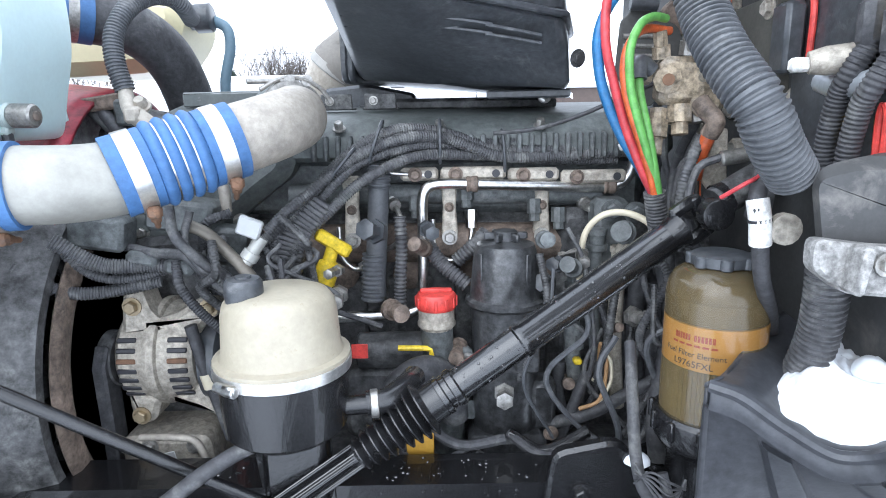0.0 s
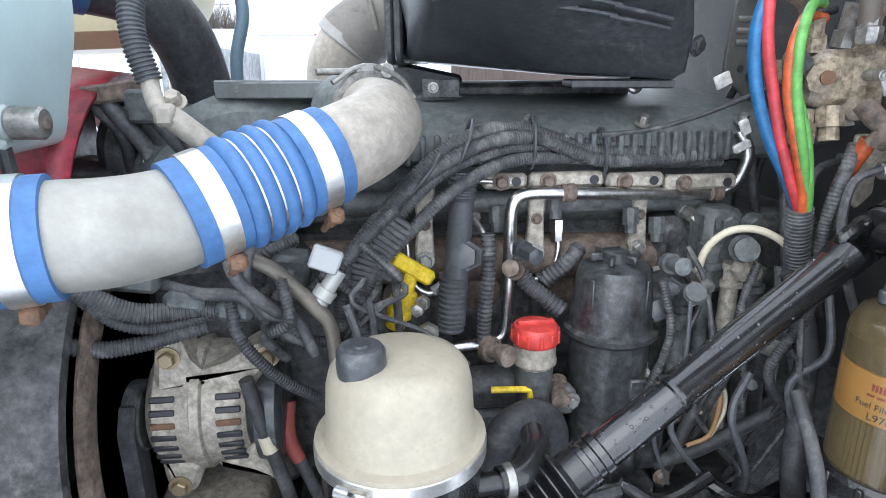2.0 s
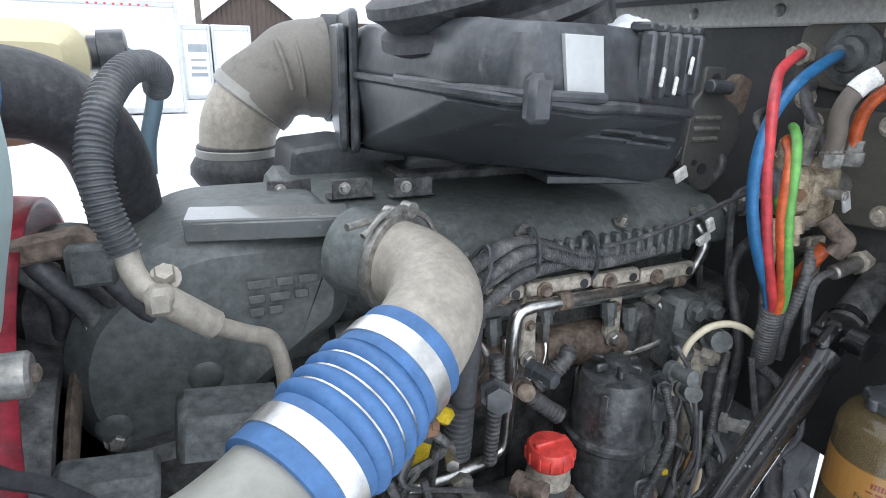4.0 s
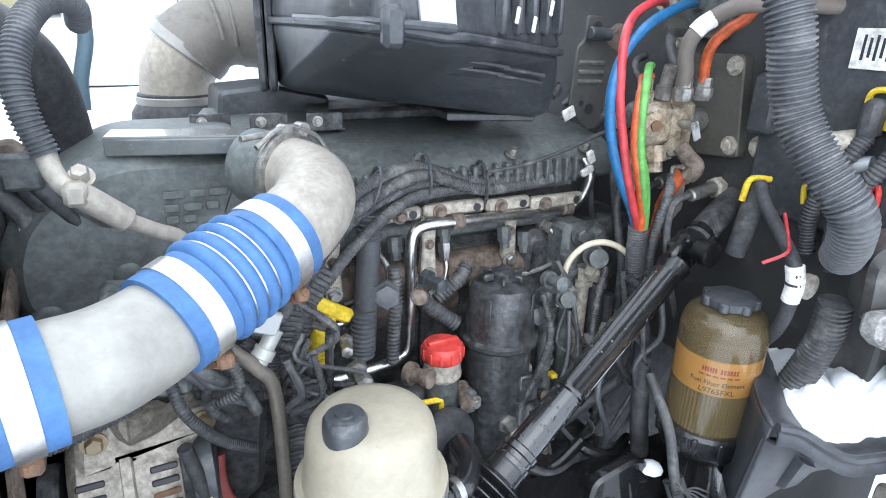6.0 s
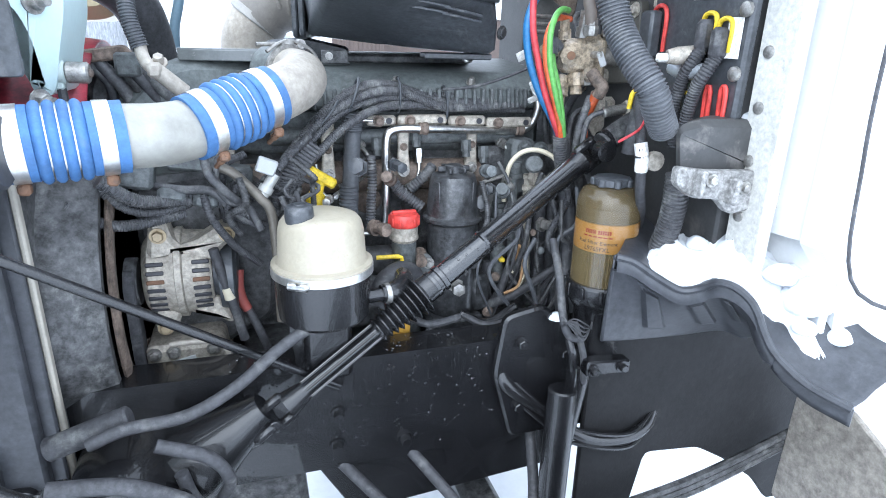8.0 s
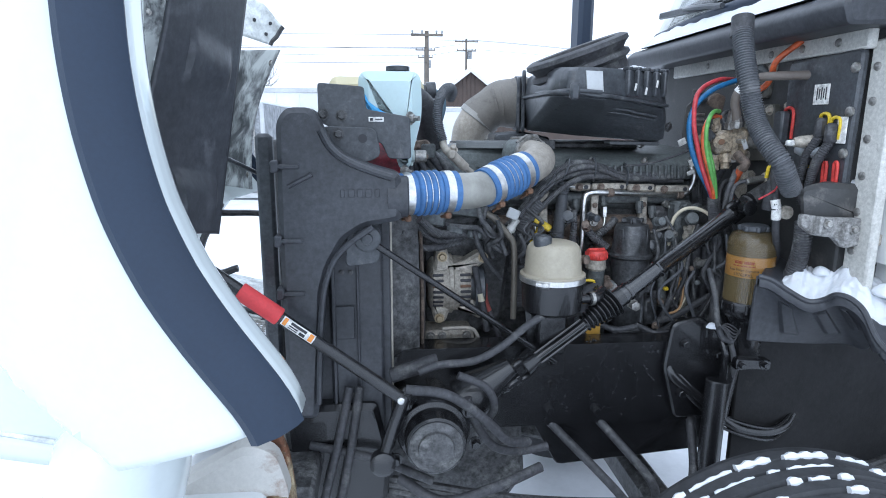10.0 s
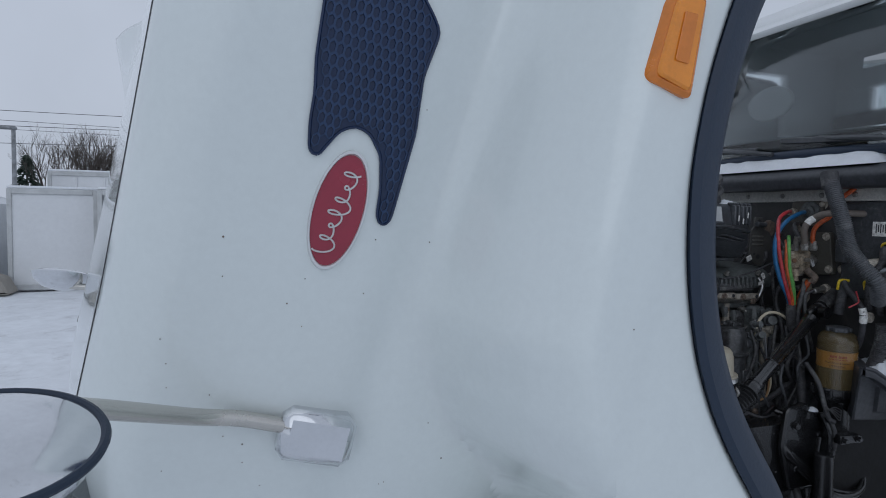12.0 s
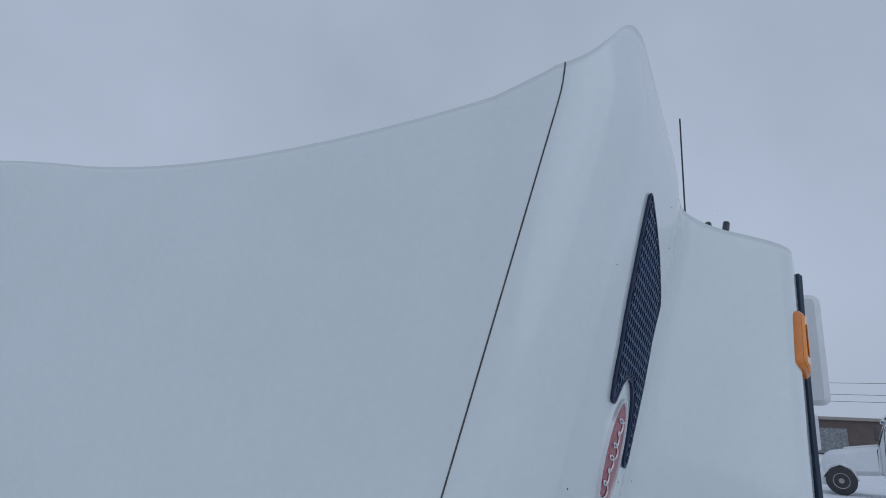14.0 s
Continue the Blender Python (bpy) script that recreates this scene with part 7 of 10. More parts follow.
part("strap", box(Geo(), (-0.560, 1.118, 1.41), (0.026, 0.012, 0.05), 0.004), cast_pipe, al, "corroded strap")
part("terminal_cover", lathe(Geo(), AC + Vector((0.075, -0.02, -0.01)), (1, 0, 0), [(0, 0.078), (0.03, 0.080), (0.036, 0.07)], 28), black_plastic, al, "black ring cover")
part("cable", tube(Geo(), [(-0.452, 1.075, 1.33), (-0.442, 1.075, 1.28), (-0.432, 1.075, 1.235), (-0.417, 1.08, 1.17), (-0.405, 1.09, 1.10)], 0.011, 10), rubber, al)
part("cable_sleeve", tube(Geo(), [(-0.433, 1.075, 1.238), (-0.427, 1.076, 1.21)], 0.0125, 10), cream_line, al)
part("red_boot", tube(Geo(), [(-0.412, 1.145, 1.250), (-0.412, 1.130, 1.215), (-0.405, 1.122, 1.185), (-0.393, 1.118, 1.160)], lambda d: 0.017 - 0.06 * d, 12), surf("faded_red_boot", (0.36, 0.09, 0.075), 0.55, var=0.15, bump=0.1), al, "faded red terminal boot")
part("boot_cable", tube(Geo(), [(-0.395, 1.12, 1.165), (-0.375, 1.11, 1.12), (-0.355, 1.11, 1.06)], 0.010, 10), rubber, al)
bt = thing("drive_belt", "wide black ribbed drive belt and pulley", "belt", (-0.64, 1.1, 0.95))
part("belt", prism(Geo(), [(1.085, 0.85), (1.075, 1.25), (1.095, 1.285), (1.125, 1.28), (1.125, 0.85)], in_yz, -0.665, -0.618, 0.004), rubber, bt)
part("pulley", lathe(Geo(), (-0.665, 1.14, 1.245), (1, 0, 0), [(0, 0.05), (0.005, 0.055), (0.045, 0.055), (0.05, 0.05)], 28), engine_dark, bt)
part("crank_pulley", lathe(Geo(), (-0.70, 1.22, 0.93), (1, 0, 0), [(0, 0.12), (0.06, 0.125), (0.08, 0.11)], 36), rust, bt, "rusty crank pulley")
cpn = thing("air_compressor", "cast aluminium compressor below the alternator", "compressor", (-0.53, 1.15, 0.95))
part("body", prism(Geo(), rounded([(-0.62, 1.10), (-0.45, 1.10), (-0.44, 0.99), (-0.62, 0.98)], 0.02, 3), in_xz, 1.09, 1.30, 0.012), alu_cast, cpn)
part("label", box(Geo(), (-0.535, 1.0875, 1.045), (0.05, 0.003, 0.05), 0.001, Matrix.Rotation(radians(-12), 4, "Y")), silver_label, cpn, "pale rating label")
for x in (-0.60, -0.56, -0.475):
    part("bolt", bolt(Geo(), (x, 1.088, 1.085), (0, -1, 0), 0.011, 0.010), dull_steel, cpn)
part("pipe", tube(Geo(), [(-0.56, 1.06, 1.12), (-0.50, 1.05, 1.125), (-0.455, 1.05, 1.115), (-0.435, 1.05, 1.06), (-0.43, 1.06, 1.0)], 0.007, 10), cast_pipe, cpn)
part("rod", cyl(Geo(), (-0.67, 1.0, 1.005), (-0.38, 1.0, 1.015), 0.016, 14, 0.002), black_gloss, cpn)

# ---------------------------------------------------------------- air cleaner
ab = thing("air_cleaner", "large black air cleaner box with a round rubber inlet", "air cleaner", (0.06, 1.6, 1.70))


def box_ring(plan, dz, grow=0.0):
    """The air cleaner's outline with rounded corners; plan holds (x, y, z)."""
    xy = inset([p[:2] for p in plan], -grow) if grow else [p[:2] for p in plan]
    ring = rounded(xy, 0.022, 3)
    k = len(ring) // len(plan)
    return [(a, b, plan[i // k][2] + dz) for i, (a, b) in enumerate(ring)]


def seam_z(x):
    return 1.886 - 0.09 * (x + 0.05)


SEAM = [(x, y, seam_z(x)) for x, y in ((-0.165, 1.045), (-0.05, 1.048), (0.225, 1.180), (0.285, 1.42), (0.285, 1.90), (-0.105, 1.90), (-0.200, 1.50), (-0.195, 1.15))]
BASE = [(-0.17, 1.46, 1.772), (0.0, 1.385, 1.756), (0.248, 1.226, 1.739), (0.28, 1.42, 1.735), (0.28, 1.88, 1.74), (-0.10, 1.88, 1.77), (-0.175, 1.60, 1.775), (-0.19, 1.52, 1.774)]
LID = [(-0.158, 1.052, 1.975), (-0.052, 1.058, 1.975), (0.215, 1.195, 1.972), (0.27, 1.42, 1.975), (0.27, 1.88, 1.98), (-0.10, 1.88, 1.98), (-0.192, 1.50, 1.98), (-0.186, 1.15, 1.98)]
belly = [tuple(b + (c - b) * k for b, c in zip(p, q)) for k in (0.55,) for p, q in zip(BASE, SEAM)]
belly = [(x, y - (0.03 if i in (0, 1) else 0.012 if i == 2 else 0), z) for i, (x, y, z) in enumerate(belly)]
bx = part("lower_box", loft(Geo(), [box_ring(BASE, 0.0, -0.012), box_ring(BASE, 0.010), box_ring(belly, 0.0), box_ring(SEAM, -0.012), box_ring(SEAM, -0.004, -0.004)]), black_plastic, ab, "weathered black lower box")
ub = part("upper_box", loft(Geo(), [box_ring(SEAM, 0.004, -0.004), box_ring(SEAM, 0.012), box_ring(LID, -0.012), box_ring(LID, 0.0, -0.012)]), black_plastic, ab, "weathered black upper box")
part("rim", loft(Geo(), [box_ring(SEAM, -0.006, 0.006), box_ring(SEAM, -0.003, 0.009), box_ring(SEAM, 0.003, 0.009), box_ring(SEAM, 0.006, 0.006)]), black_plastic, ab)
part("seam_band", tube(Geo(), [(-0.205, 1.30, 1.906), (-0.178, 1.10, 1.904), (-0.150, 1.034, 1.902), (-0.06, 1.036, 1.897)], 0.006, 8), black_plastic, ub)
part("side_clip", box(Geo(), (-0.150, 1.032, 1.898), (0.030, 0.022, 0.052), 0.007), black_plastic, ub, "moulded black clip")
FACET = Vector((0.275, 0.132, 0)).normalized()
FTURN = Matrix.Rotation(math.atan2(0.132, 0.275), 4, "Z")
for i in range(5):
    c = Vector((0.045, 1.092, 1.93)) + FACET * (0.044 * i)
    part("rib", box(Geo(), c, (0.013, 0.020, 0.082), 0.004, FTURN), black_plastic, ub)
    part("rib_cap", box(Geo(), c + Vector((0.004, 0.016, 0.046)), (0.020, 0.030, 0.012), 0.003, FTURN), black_plastic, ub)
for dy, dx, h in ((0.0, 0.0, 0.24), (0.012, -0.020, 0.215)):
    part("end_flange", prism(Geo(), rounded([(1.50 + dy, 1.765), (1.50 + dy, 1.765 + h), (1.93, 1.775 + h), (1.93, 1.775)], 0.03, 4), lambda a, b, d, dx=dx: (d + dx + 0.225 * (a - 1.50), a, b), -0.212, -0.196, 0.004), black_plastic, ab)
for u0, k in ((0.0, 1.0), (0.30, 0.7), (0.62, 0.5)):
    g = Geo()
    for j in range(2):
        pts = [Vector(BASE[0]).lerp(Vector(SEAM[0]), 0.62 + 0.1 * j).lerp(Vector(BASE[2]).lerp(Vector(SEAM[2]), 0.52 + 0.1 * j), t) + Vector((0, -0.032 * math.sin(math.pi * t) - 0.016, 0.014 * math.sin(math.pi * t) * k)) for t in np.linspace(u0, min(0.95, u0 + 0.5 * k), 9)]
        tube(g, pts, 0.0035, 6)
    part("moulding", g, black_plastic, bx)
part("label", prism(Geo(), [(-0.106, 1.899), (-0.111, 1.963), (-0.054, 1.962), (-0.050, 1.899)], lambda a, b, d: (a, 1.040 + 0.14 * (a + 0.11) + d + 0.12 * (b - 1.9), b), 0.0, 0.010, 0.001), silver_label, ub, "blank weathered silver label")
part("bolt", bolt(Geo(), (0.225, 1.378, 1.726), (0, -1, 0.25), 0.011, 0.012), steel, bx)
part("lip", prism(Geo(), [(0.10, 1.36), (0.265, 1.30), (0.275, 1.42), (0.11, 1.45)], in_xy, 1.722, 1.738, 0.003), black_plastic, bx)
part("bolt", bolt(Geo(), (0.262, 1.235, 1.79), (0.5, -1, -0.2), 0.012, 0.008), engine_dark, bx)
for x, z in ((0.072, 1.917), (0.118, 1.905), (0.165, 1.93)):
    part("paint_chip", box(Geo(), (x, 1.087 + 0.48 * (x - 0.045) - 0.0095, z), (0.008, 0.004, 0.024), 0.002, FTURN @ Matrix.Rotation(radians(14), 4, "Y")), white_tag, ub)
ra = Vector((-0.34, -0.05, 0.93)).normalized()
RC = Vector((-0.045, 1.30, 1.985))
lathe(g := Geo(), RC, ra, [(-0.06, 0.158), (0.0, 0.158), (0.012, 0.176), (0.026, 0.172), (0.032, 0.158), (0.046, 0.168), (0.058, 0.182), (0.072, 0.180), (0.080, 0.162), (0.076, 0.142), (0.03, 0.135), (0.02, 0.12), (0.02, 0.01)], 56)
part("inlet_ring", g, rubber, ab, "round ribbed rubber inlet seal")
lathe(g := Geo(), RC + ra * 0.024, ra, [(0, 0.13), (0.004, 0.10), (0.004, 0.02)], 40)
part("inlet_screen", g, engine_dark, ab)
part("undertray", box(Geo(), (0.08, 1.70, 1.715), (0.40, 0.36, 0.03), 0.01), engine_dark, ab)
part("support_foot", prism(Geo(), rounded([(-0.30, 1.69), (-0.29, 1.76), (-0.18, 1.77), (-0.06, 1.745), (-0.06, 1.70)], 0.012, 3), in_xz, 1.62, 1.80, 0.008), black_plastic, ab, "black moulded support foot")
sb_ = part("side_bracket", prism(Geo(), rounded([(0.378, 1.926), (0.429, 1.924), (0.431, 1.875), (0.475, 1.853), (0.495, 1.80), (0.43, 1.70), (0.402, 1.70), (0.352, 1.75), (0.360, 1.866), (0.378, 1.88)], 0.008, 2), in_xz, 1.302, 1.310, 0.002), surf("dusty_bracket_grey", (0.085, 0.084, 0.080), 0.6, 0.2, var=0.2, scale=14, dirt=(0.17, 0.16, 0.15), dirt_amt=0.3, dirt_scale=20, bump=0.4), ab, "dusty grey pressed bracket")
# bracket holes as near-black discs, shade put into the colour
for x, z, r in ((0.404, 1.905, 0.010), (0.404, 1.742, 0.011), (0.382, 1.755, 0.006)):
    part("hole", lathe(Geo(), (x, 1.3015, z), (0, -1, 0), [(0, r), (0.0015, r)], 14), near_black, sb_)
for k in range(3):
    part("pressed_rib", tube(Geo(), [(0.366, 1.302, 1.836 - 0.019 * k), (0.43, 1.302, 1.835 - 0.019 * k)], 0.005, 8), dull_steel, sb_)
part("sensor", cyl(Geo(), (0.372, 1.285, 1.893), (0.425, 1.285, 1.890), 0.012, 12, 0.002), black_plastic, sb_)
part("rusty_arm", prism(Geo(), rounded([(0.44, 1.885), (0.475, 1.915), (0.515, 1.90), (0.505, 1.84), (0.47, 1.83)], 0.010, 2), in_xz, 1.31, 1.33, 0.004), brown_iron, ab, "rusty cast arm")
g = grid(Geo(), lambda u, v: (0.03 + 0.19 * u, 1.135 + 0.085 * u + 0.09 * v, 1.974 + 0.022 * (min(u, 1 - u) * min(v, 1 - v) * 4 + 1e-4) ** 0.4 * (1 + 0.4 * noise.noise(Vector((u * 8, v * 5, 2))))), 24, 10)
solo("snow_patch", g, snow_mat, "little snow on the air cleaner lid", "snow")

# intake elbow from the air cleaner, down towards the front
ie = thing("intake_elbow", "grey rubber and aluminium intake elbow with clamps", "intake pipe", (-0.33, 1.95, 1.62))
aged = surf("grey_aged_rubber", (0.19, 0.175, 0.155), 0.65, var=0.15, scale=9, dirt=(0.10, 0.09, 0.08), dirt_amt=0.4, dirt_scale=12, bump=0.4)
band_grey = surf("dusty_clamp_band", (0.34, 0.33, 0.31), 0.5, 0.5, var=0.1, scale=10, dirt=(0.22, 0.20, 0.17), dirt_amt=0.25, dirt_scale=30, bump=0.15)
ELBOW = [(-0.085, 1.935, 1.893), (-0.15, 1.942, 1.893), (-0.21, 1.952, 1.887), (-0.265, 1.96, 1.860), (-0.306, 1.967, 1.824)]
part("rubber_elbow", tube(Geo(), ELBOW, lambda d: 0.116 - 0.022 * sstep(d, 0.05, 0.20) + 0.003 * math.sin(d * 60), 36, 46), aged, ie, "aged grey rubber elbow")
lathe(g := Geo(), (-0.105, 1.937, 1.893), (-1, 0.07, 0), [(0, 0.117), (0.003, 0.121), (0.040, 0.121), (0.043, 0.116)], 40)
part("end_band", g, rubber, ie, "black rubber end band")
for k in range(3):
    c = Vector((-0.185 - 0.030 * k, 1.945, 1.893 - 0.010 * k))
    part("elbow_rib", tube(Geo(), [c + Vector((-0.012 * math.sin(a) * k, -0.102 * math.cos(a), 0.102 * math.sin(a))) for a in np.linspace(-0.7 + 0.25 * k, 0.9, 7)], 0.0055, 8), aged, ie)
part("lower_pipe", tube(Geo(), [(-0.300, 1.966, 1.832), (-0.325, 1.972, 1.797), (-0.342, 1.979, 1.757), (-0.348, 1.985, 1.69)], 0.086, 32), cast_pipe, ie, "dull aluminium lower pipe")
lathe(g := Geo(), (-0.305, 1.967, 1.826), (-0.60, 0.08, -0.79), [(-0.014, 0.092), (-0.010, 0.097), (0.012, 0.097), (0.016, 0.092)], 36)
part("clamp", g, band_grey, ie, "wide grey clamp")
lathe(g := Geo(), (-0.348, 1.985, 1.722), (0, 0, -1), [(0, 0.087), (0.003, 0.091), (0.024, 0.091), (0.032, 0.098), (0.048, 0.108), (0.068, 0.110), (0.086, 0.100), (0.10, 0.088), (0.13, 0.086)], 36)
part("hump_hose", g, rubber, ie, "black rubber hump hose")
part("hose_clamp", lathe(Geo(), (-0.348, 1.985, 1.714), (0, 0, -1), [(0, 0.092), (0.002, 0.094), (0.018, 0.094), (0.020, 0.092)], 36), band_grey, ie, "narrow hose clamp")

# ---------------------------------------------------------------- fuel filter
ff = thing("fuel_filter", "fuel filter in a smoked amber cover with orange label", "fuel filter", (0.40, 0.885, 1.05))
FC = (0.398, 0.885)
lathe(g := Geo(), (*FC, 1.245), (0, 0, 1), [(0, 0.071), (0.19, 0.071), (0.205, 0.068), (0.220, 0.060), (0.228, 0.046), (0.230, 0.02)], 40)
cov = part("cover", g, amber_glass, ff, "smoked amber transparent cover")
cov.visible_shadow = False
lathe(g := Geo(), (*FC, 1.472), (0, 0, 1), [(0, 0.030), (0.004, 0.040), (0.018, 0.041), (0.021, 0.036), (0.021, 0.004)], 24)
kn = part("knob", g, black_plastic, ff, "lobed black top knob")
for k in range(7):
    a = 2 * math.pi * k / 7
    part("lobe", cyl(Geo(), (FC[0] + 0.038 * math.cos(a), FC[1] + 0.038 * math.sin(a), 1.474), (FC[0] + 0.038 * math.cos(a), FC[1] + 0.038 * math.sin(a), 1.491), 0.009, 12, 0.002), black_plastic, kn)
part("label_band", lathe(Geo(), (*FC, 1.333), (0, 0, 1), [(0, 0.0640), (0.0005, 0.0645), (0.064, 0.0645), (0.0645, 0.0640)], 40), filter_band, ff, "orange paper label")
part("element_top", lathe(Geo(), (*FC, 1.399), (0, 0, 1), [(0, 0.063), (0.012, 0.063), (0.03, 0.058), (0.05, 0.03)], 32), fuel_dark, ff)
pl = Geo()
pr_ = []
for d in (1.246, 1.332):
    pr_.append([(FC[0] + (0.0635 if k % 2 else 0.058) * math.cos(2 * math.pi * k / 120), FC[1] + (0.0635 if k % 2 else 0.058) * math.sin(2 * math.pi * k / 120), d) for k in range(120)])
pl.add(pr_[0] + pr_[1], [(k, (k + 1) % 120, 120 + (k + 1) % 120, 120 + k) for k in range(120)])
part("pleats", pl, filter_paper, ff, "pleated filter element")


def filter_text(body, size, z, mat, a0):
    cu = bpy.data.curves.new("writing", "FONT")
    cu.body, cu.size, cu.extrude, cu.align_x = body, size, 0.0003, "CENTER"
    tmp = new("tmp_writing", cu)
    dg = bpy.context.evaluated_depsgraph_get()
    me = bpy.data.meshes.new_from_object(tmp.evaluated_get(dg))
    bpy.data.objects.remove(tmp)
    r = 0.0654
    for v in me.vertices:
        a = a0 + v.co.x / r
        rr = r + v.co.z
        v.co = Vector((FC[0] + rr * math.cos(a), FC[1] + rr * math.sin(a), z + v.co.y)) - ORIGIN[ff]
    me.materials.append(mat)
    ob = new("writing", me)
    ob.parent = ff
    ORIGIN[ob] = ORIGIN[ff]
    return ob


FA = math.atan2(-0.82, -0.36) - 0.42
filter_text("Fuel Filter Element", 0.0115, 1.353, near_black, FA)
filter_text("L9765FXL", 0.0135, 1.338, near_black, FA)
g = Geo()
for a, w_, z, h_ in ((FA - 0.25, 0.020, 1.381, 0.009), (FA + 0.22, 0.024, 1.381, 0.009), (FA, 0.055, 1.370, 0.003)):
    n = 6
    for k in range(n):
        aa = a + (k / (n - 1) - 0.5) * w_ / 0.0654
        box(g, (FC[0] + 0.0651 * math.cos(aa), FC[1] + 0.0651 * math.sin(aa), z), (0.0006, w_ / n * 0.9, h_), 0.0001, Matrix.Rotation(aa, 4, "Z"))
part("print", g, red_ink, ff, "red print bars")
lathe(g := Geo(), (*FC, 1.04), (0, 0, 1), [(0, 0.050), (0.02, 0.056), (0.14, 0.056), (0.16, 0.070), (0.172, 0.078), (0.19, 0.080), (0.206, 0.080), (0.212, 0.074)], 36)
part("base", g, black_gloss, ff, "glossy black base with collar")
for k in range(12):
    a = 2 * math.pi * k / 12
    part("collar_rib", box(Geo(), (FC[0] + 0.081 * math.cos(a), FC[1] + 0.081 * math.sin(a), 1.235), (0.008, 0.01, 0.03), 0.002, Matrix.Rotation(a, 4, "Z")), black_gloss, ff)
part("inlet_elbow", tube(Geo(), [(0.33, 0.83, 1.13), (0.29, 0.82, 1.15), (0.275, 0.83, 1.20), (0.275, 0.86, 1.28), (0.29, 0.93, 1.34)], 0.009, 12), rubber, ff)
for k in range(5):
    part("heater_wire", tube(Geo(), [(0.34, 0.81, 1.165 + 0.004 * k), (0.31, 0.79, 1.19 - 0.01 * k), (0.285, 0.80, 1.20 - 0.006 * k), (0.27, 0.82, 1.17 + 0.008 * k)], 0.0018, 6), rubber, ff)
dbk = part("drain_clamp", prism(Geo(), rounded([(0.335, 1.045), (0.335, 1.085), (0.40, 1.08), (0.45, 1.075), (0.45, 1.04), (0.40, 1.045)], 0.008, 2), in_xz, 0.80, 0.835, 0.004), black_gloss, ff, "wet black pipe clamp")
for x in (0.350, 0.425):
    part("bolt", bolt(Geo(), (x, 0.799, 1.063), (0, -1, 0), 0.010, 0.012), black_gloss, dbk)
part("down_pipe", cyl(Geo(), (0.355, 0.86, 1.05), (0.30, 0.88, 0.60), 0.028, 16, 0.003), black_gloss, ff)
solo("snow_lump", lathe(Geo(), (0.30, 0.90, 1.155), (0, 0, 1), [(0, 0.022), (0.008, 0.018), (0.014, 0.006)], 9), snow_mat, "small lump of snow on a pipe", "snow")

# ---------------------------------------------------------------- splash tray with snow
tr = thing("splash_tray", "black plastic inner fender tray piled with snow", "splash tray", (0.6, 0.75, 1.15))


LIP = smooth_path([(0.313, 0.72, 1.372), (0.344, 0.705, 1.364), (0.385, 0.69, 1.336), (0.436, 0.672, 1.308), (0.465, 0.65, 1.318), (0.477, 0.62, 1.341), (0.495, 0.59, 1.338), (0.516, 0.565, 1.311), (0.532, 0.545, 1.262), (0.546, 0.52, 1.226), (0.572, 0.47, 1.192), (0.60, 0.40, 1.180)], 101)
HEM = smooth_path([(0.332, 0.757, 1.162), (0.42, 0.765, 1.15), (0.55, 0.78, 1.135), (0.68, 0.79, 1.126), (0.72, 0.76, 1.116), (0.66, 0.66, 1.18), (0.555, 0.555, 1.225)], 101)


def on_path(path, u):
    k = min(99.999, max(0.0, u * 100))
    i = int(k)
    return Vector(path[i]).lerp(Vector(path[i + 1]), k - i)


def tray_top(u, v):
    side = Vector((0.25, 0.27, 0.0)).lerp(Vector((0.20, 0.03, 0.05)), sstep(u, 0.40, 0.75))
    dip = 0.012 * math.sin(math.pi * min(1.0, v * 2.5))
    return tuple(on_path(LIP, u) + side * v - Vector((0, 0, dip)))


def tray_front(u, v):
    lip = on_path(LIP, u * 0.72) + Vector((0, -0.012, 0))
    if v < 0.14:
        return tuple(lip - Vector((0, 0.003 * math.sin(v * 22), 0.032 * v / 0.14)))
    k = (v - 0.14) / 0.86
    top = lip + Vector((0.004, 0.022, -0.032))
    press = 0.0
    for a, b, c in ((0.17, 0.28, 0.78), (0.42, 0.52, 0.70), (0.60, 0.67, 0.55)):
        press += sstep(u, a, a + 0.02) * (1 - sstep(u, b - 0.02, b)) * sstep(k, 0.06, 0.10) * (1 - sstep(k, c - 0.05, c))
    return tuple(top.lerp(on_path(HEM, u), k) + Vector((-0.004, -0.013, 0.0)) * press)


g = grid(Geo(), tray_top, 60, 8)
grid(g, tray_front, 110, 40)
grid(g, lambda u, v: tuple(on_path(LIP, 0.72 + 0.28 * u) - Vector((0, 0.012, 0.034 * v))), 20, 3)
grid(g, lambda u, v: tuple(Vector(tray_top(0.0, u)).lerp(Vector((0.332 + 0.25 * u, 0.757 + 0.27 * u, 1.162)), v)), 6, 6)
tray = part("tray", g, shield_black, tr)
sol = tray.modifiers.new("thickness", "SOLIDIFY")
sol.thickness, sol.offset = 0.005, -1.0
tube(g := Geo(), [on_path(LIP, u) + Vector((0, -0.010, 0.001)) for u in np.linspace(0, 1, 40)], 0.008, 8, 80)
part("rolled_rim", g, shield_black, tr)


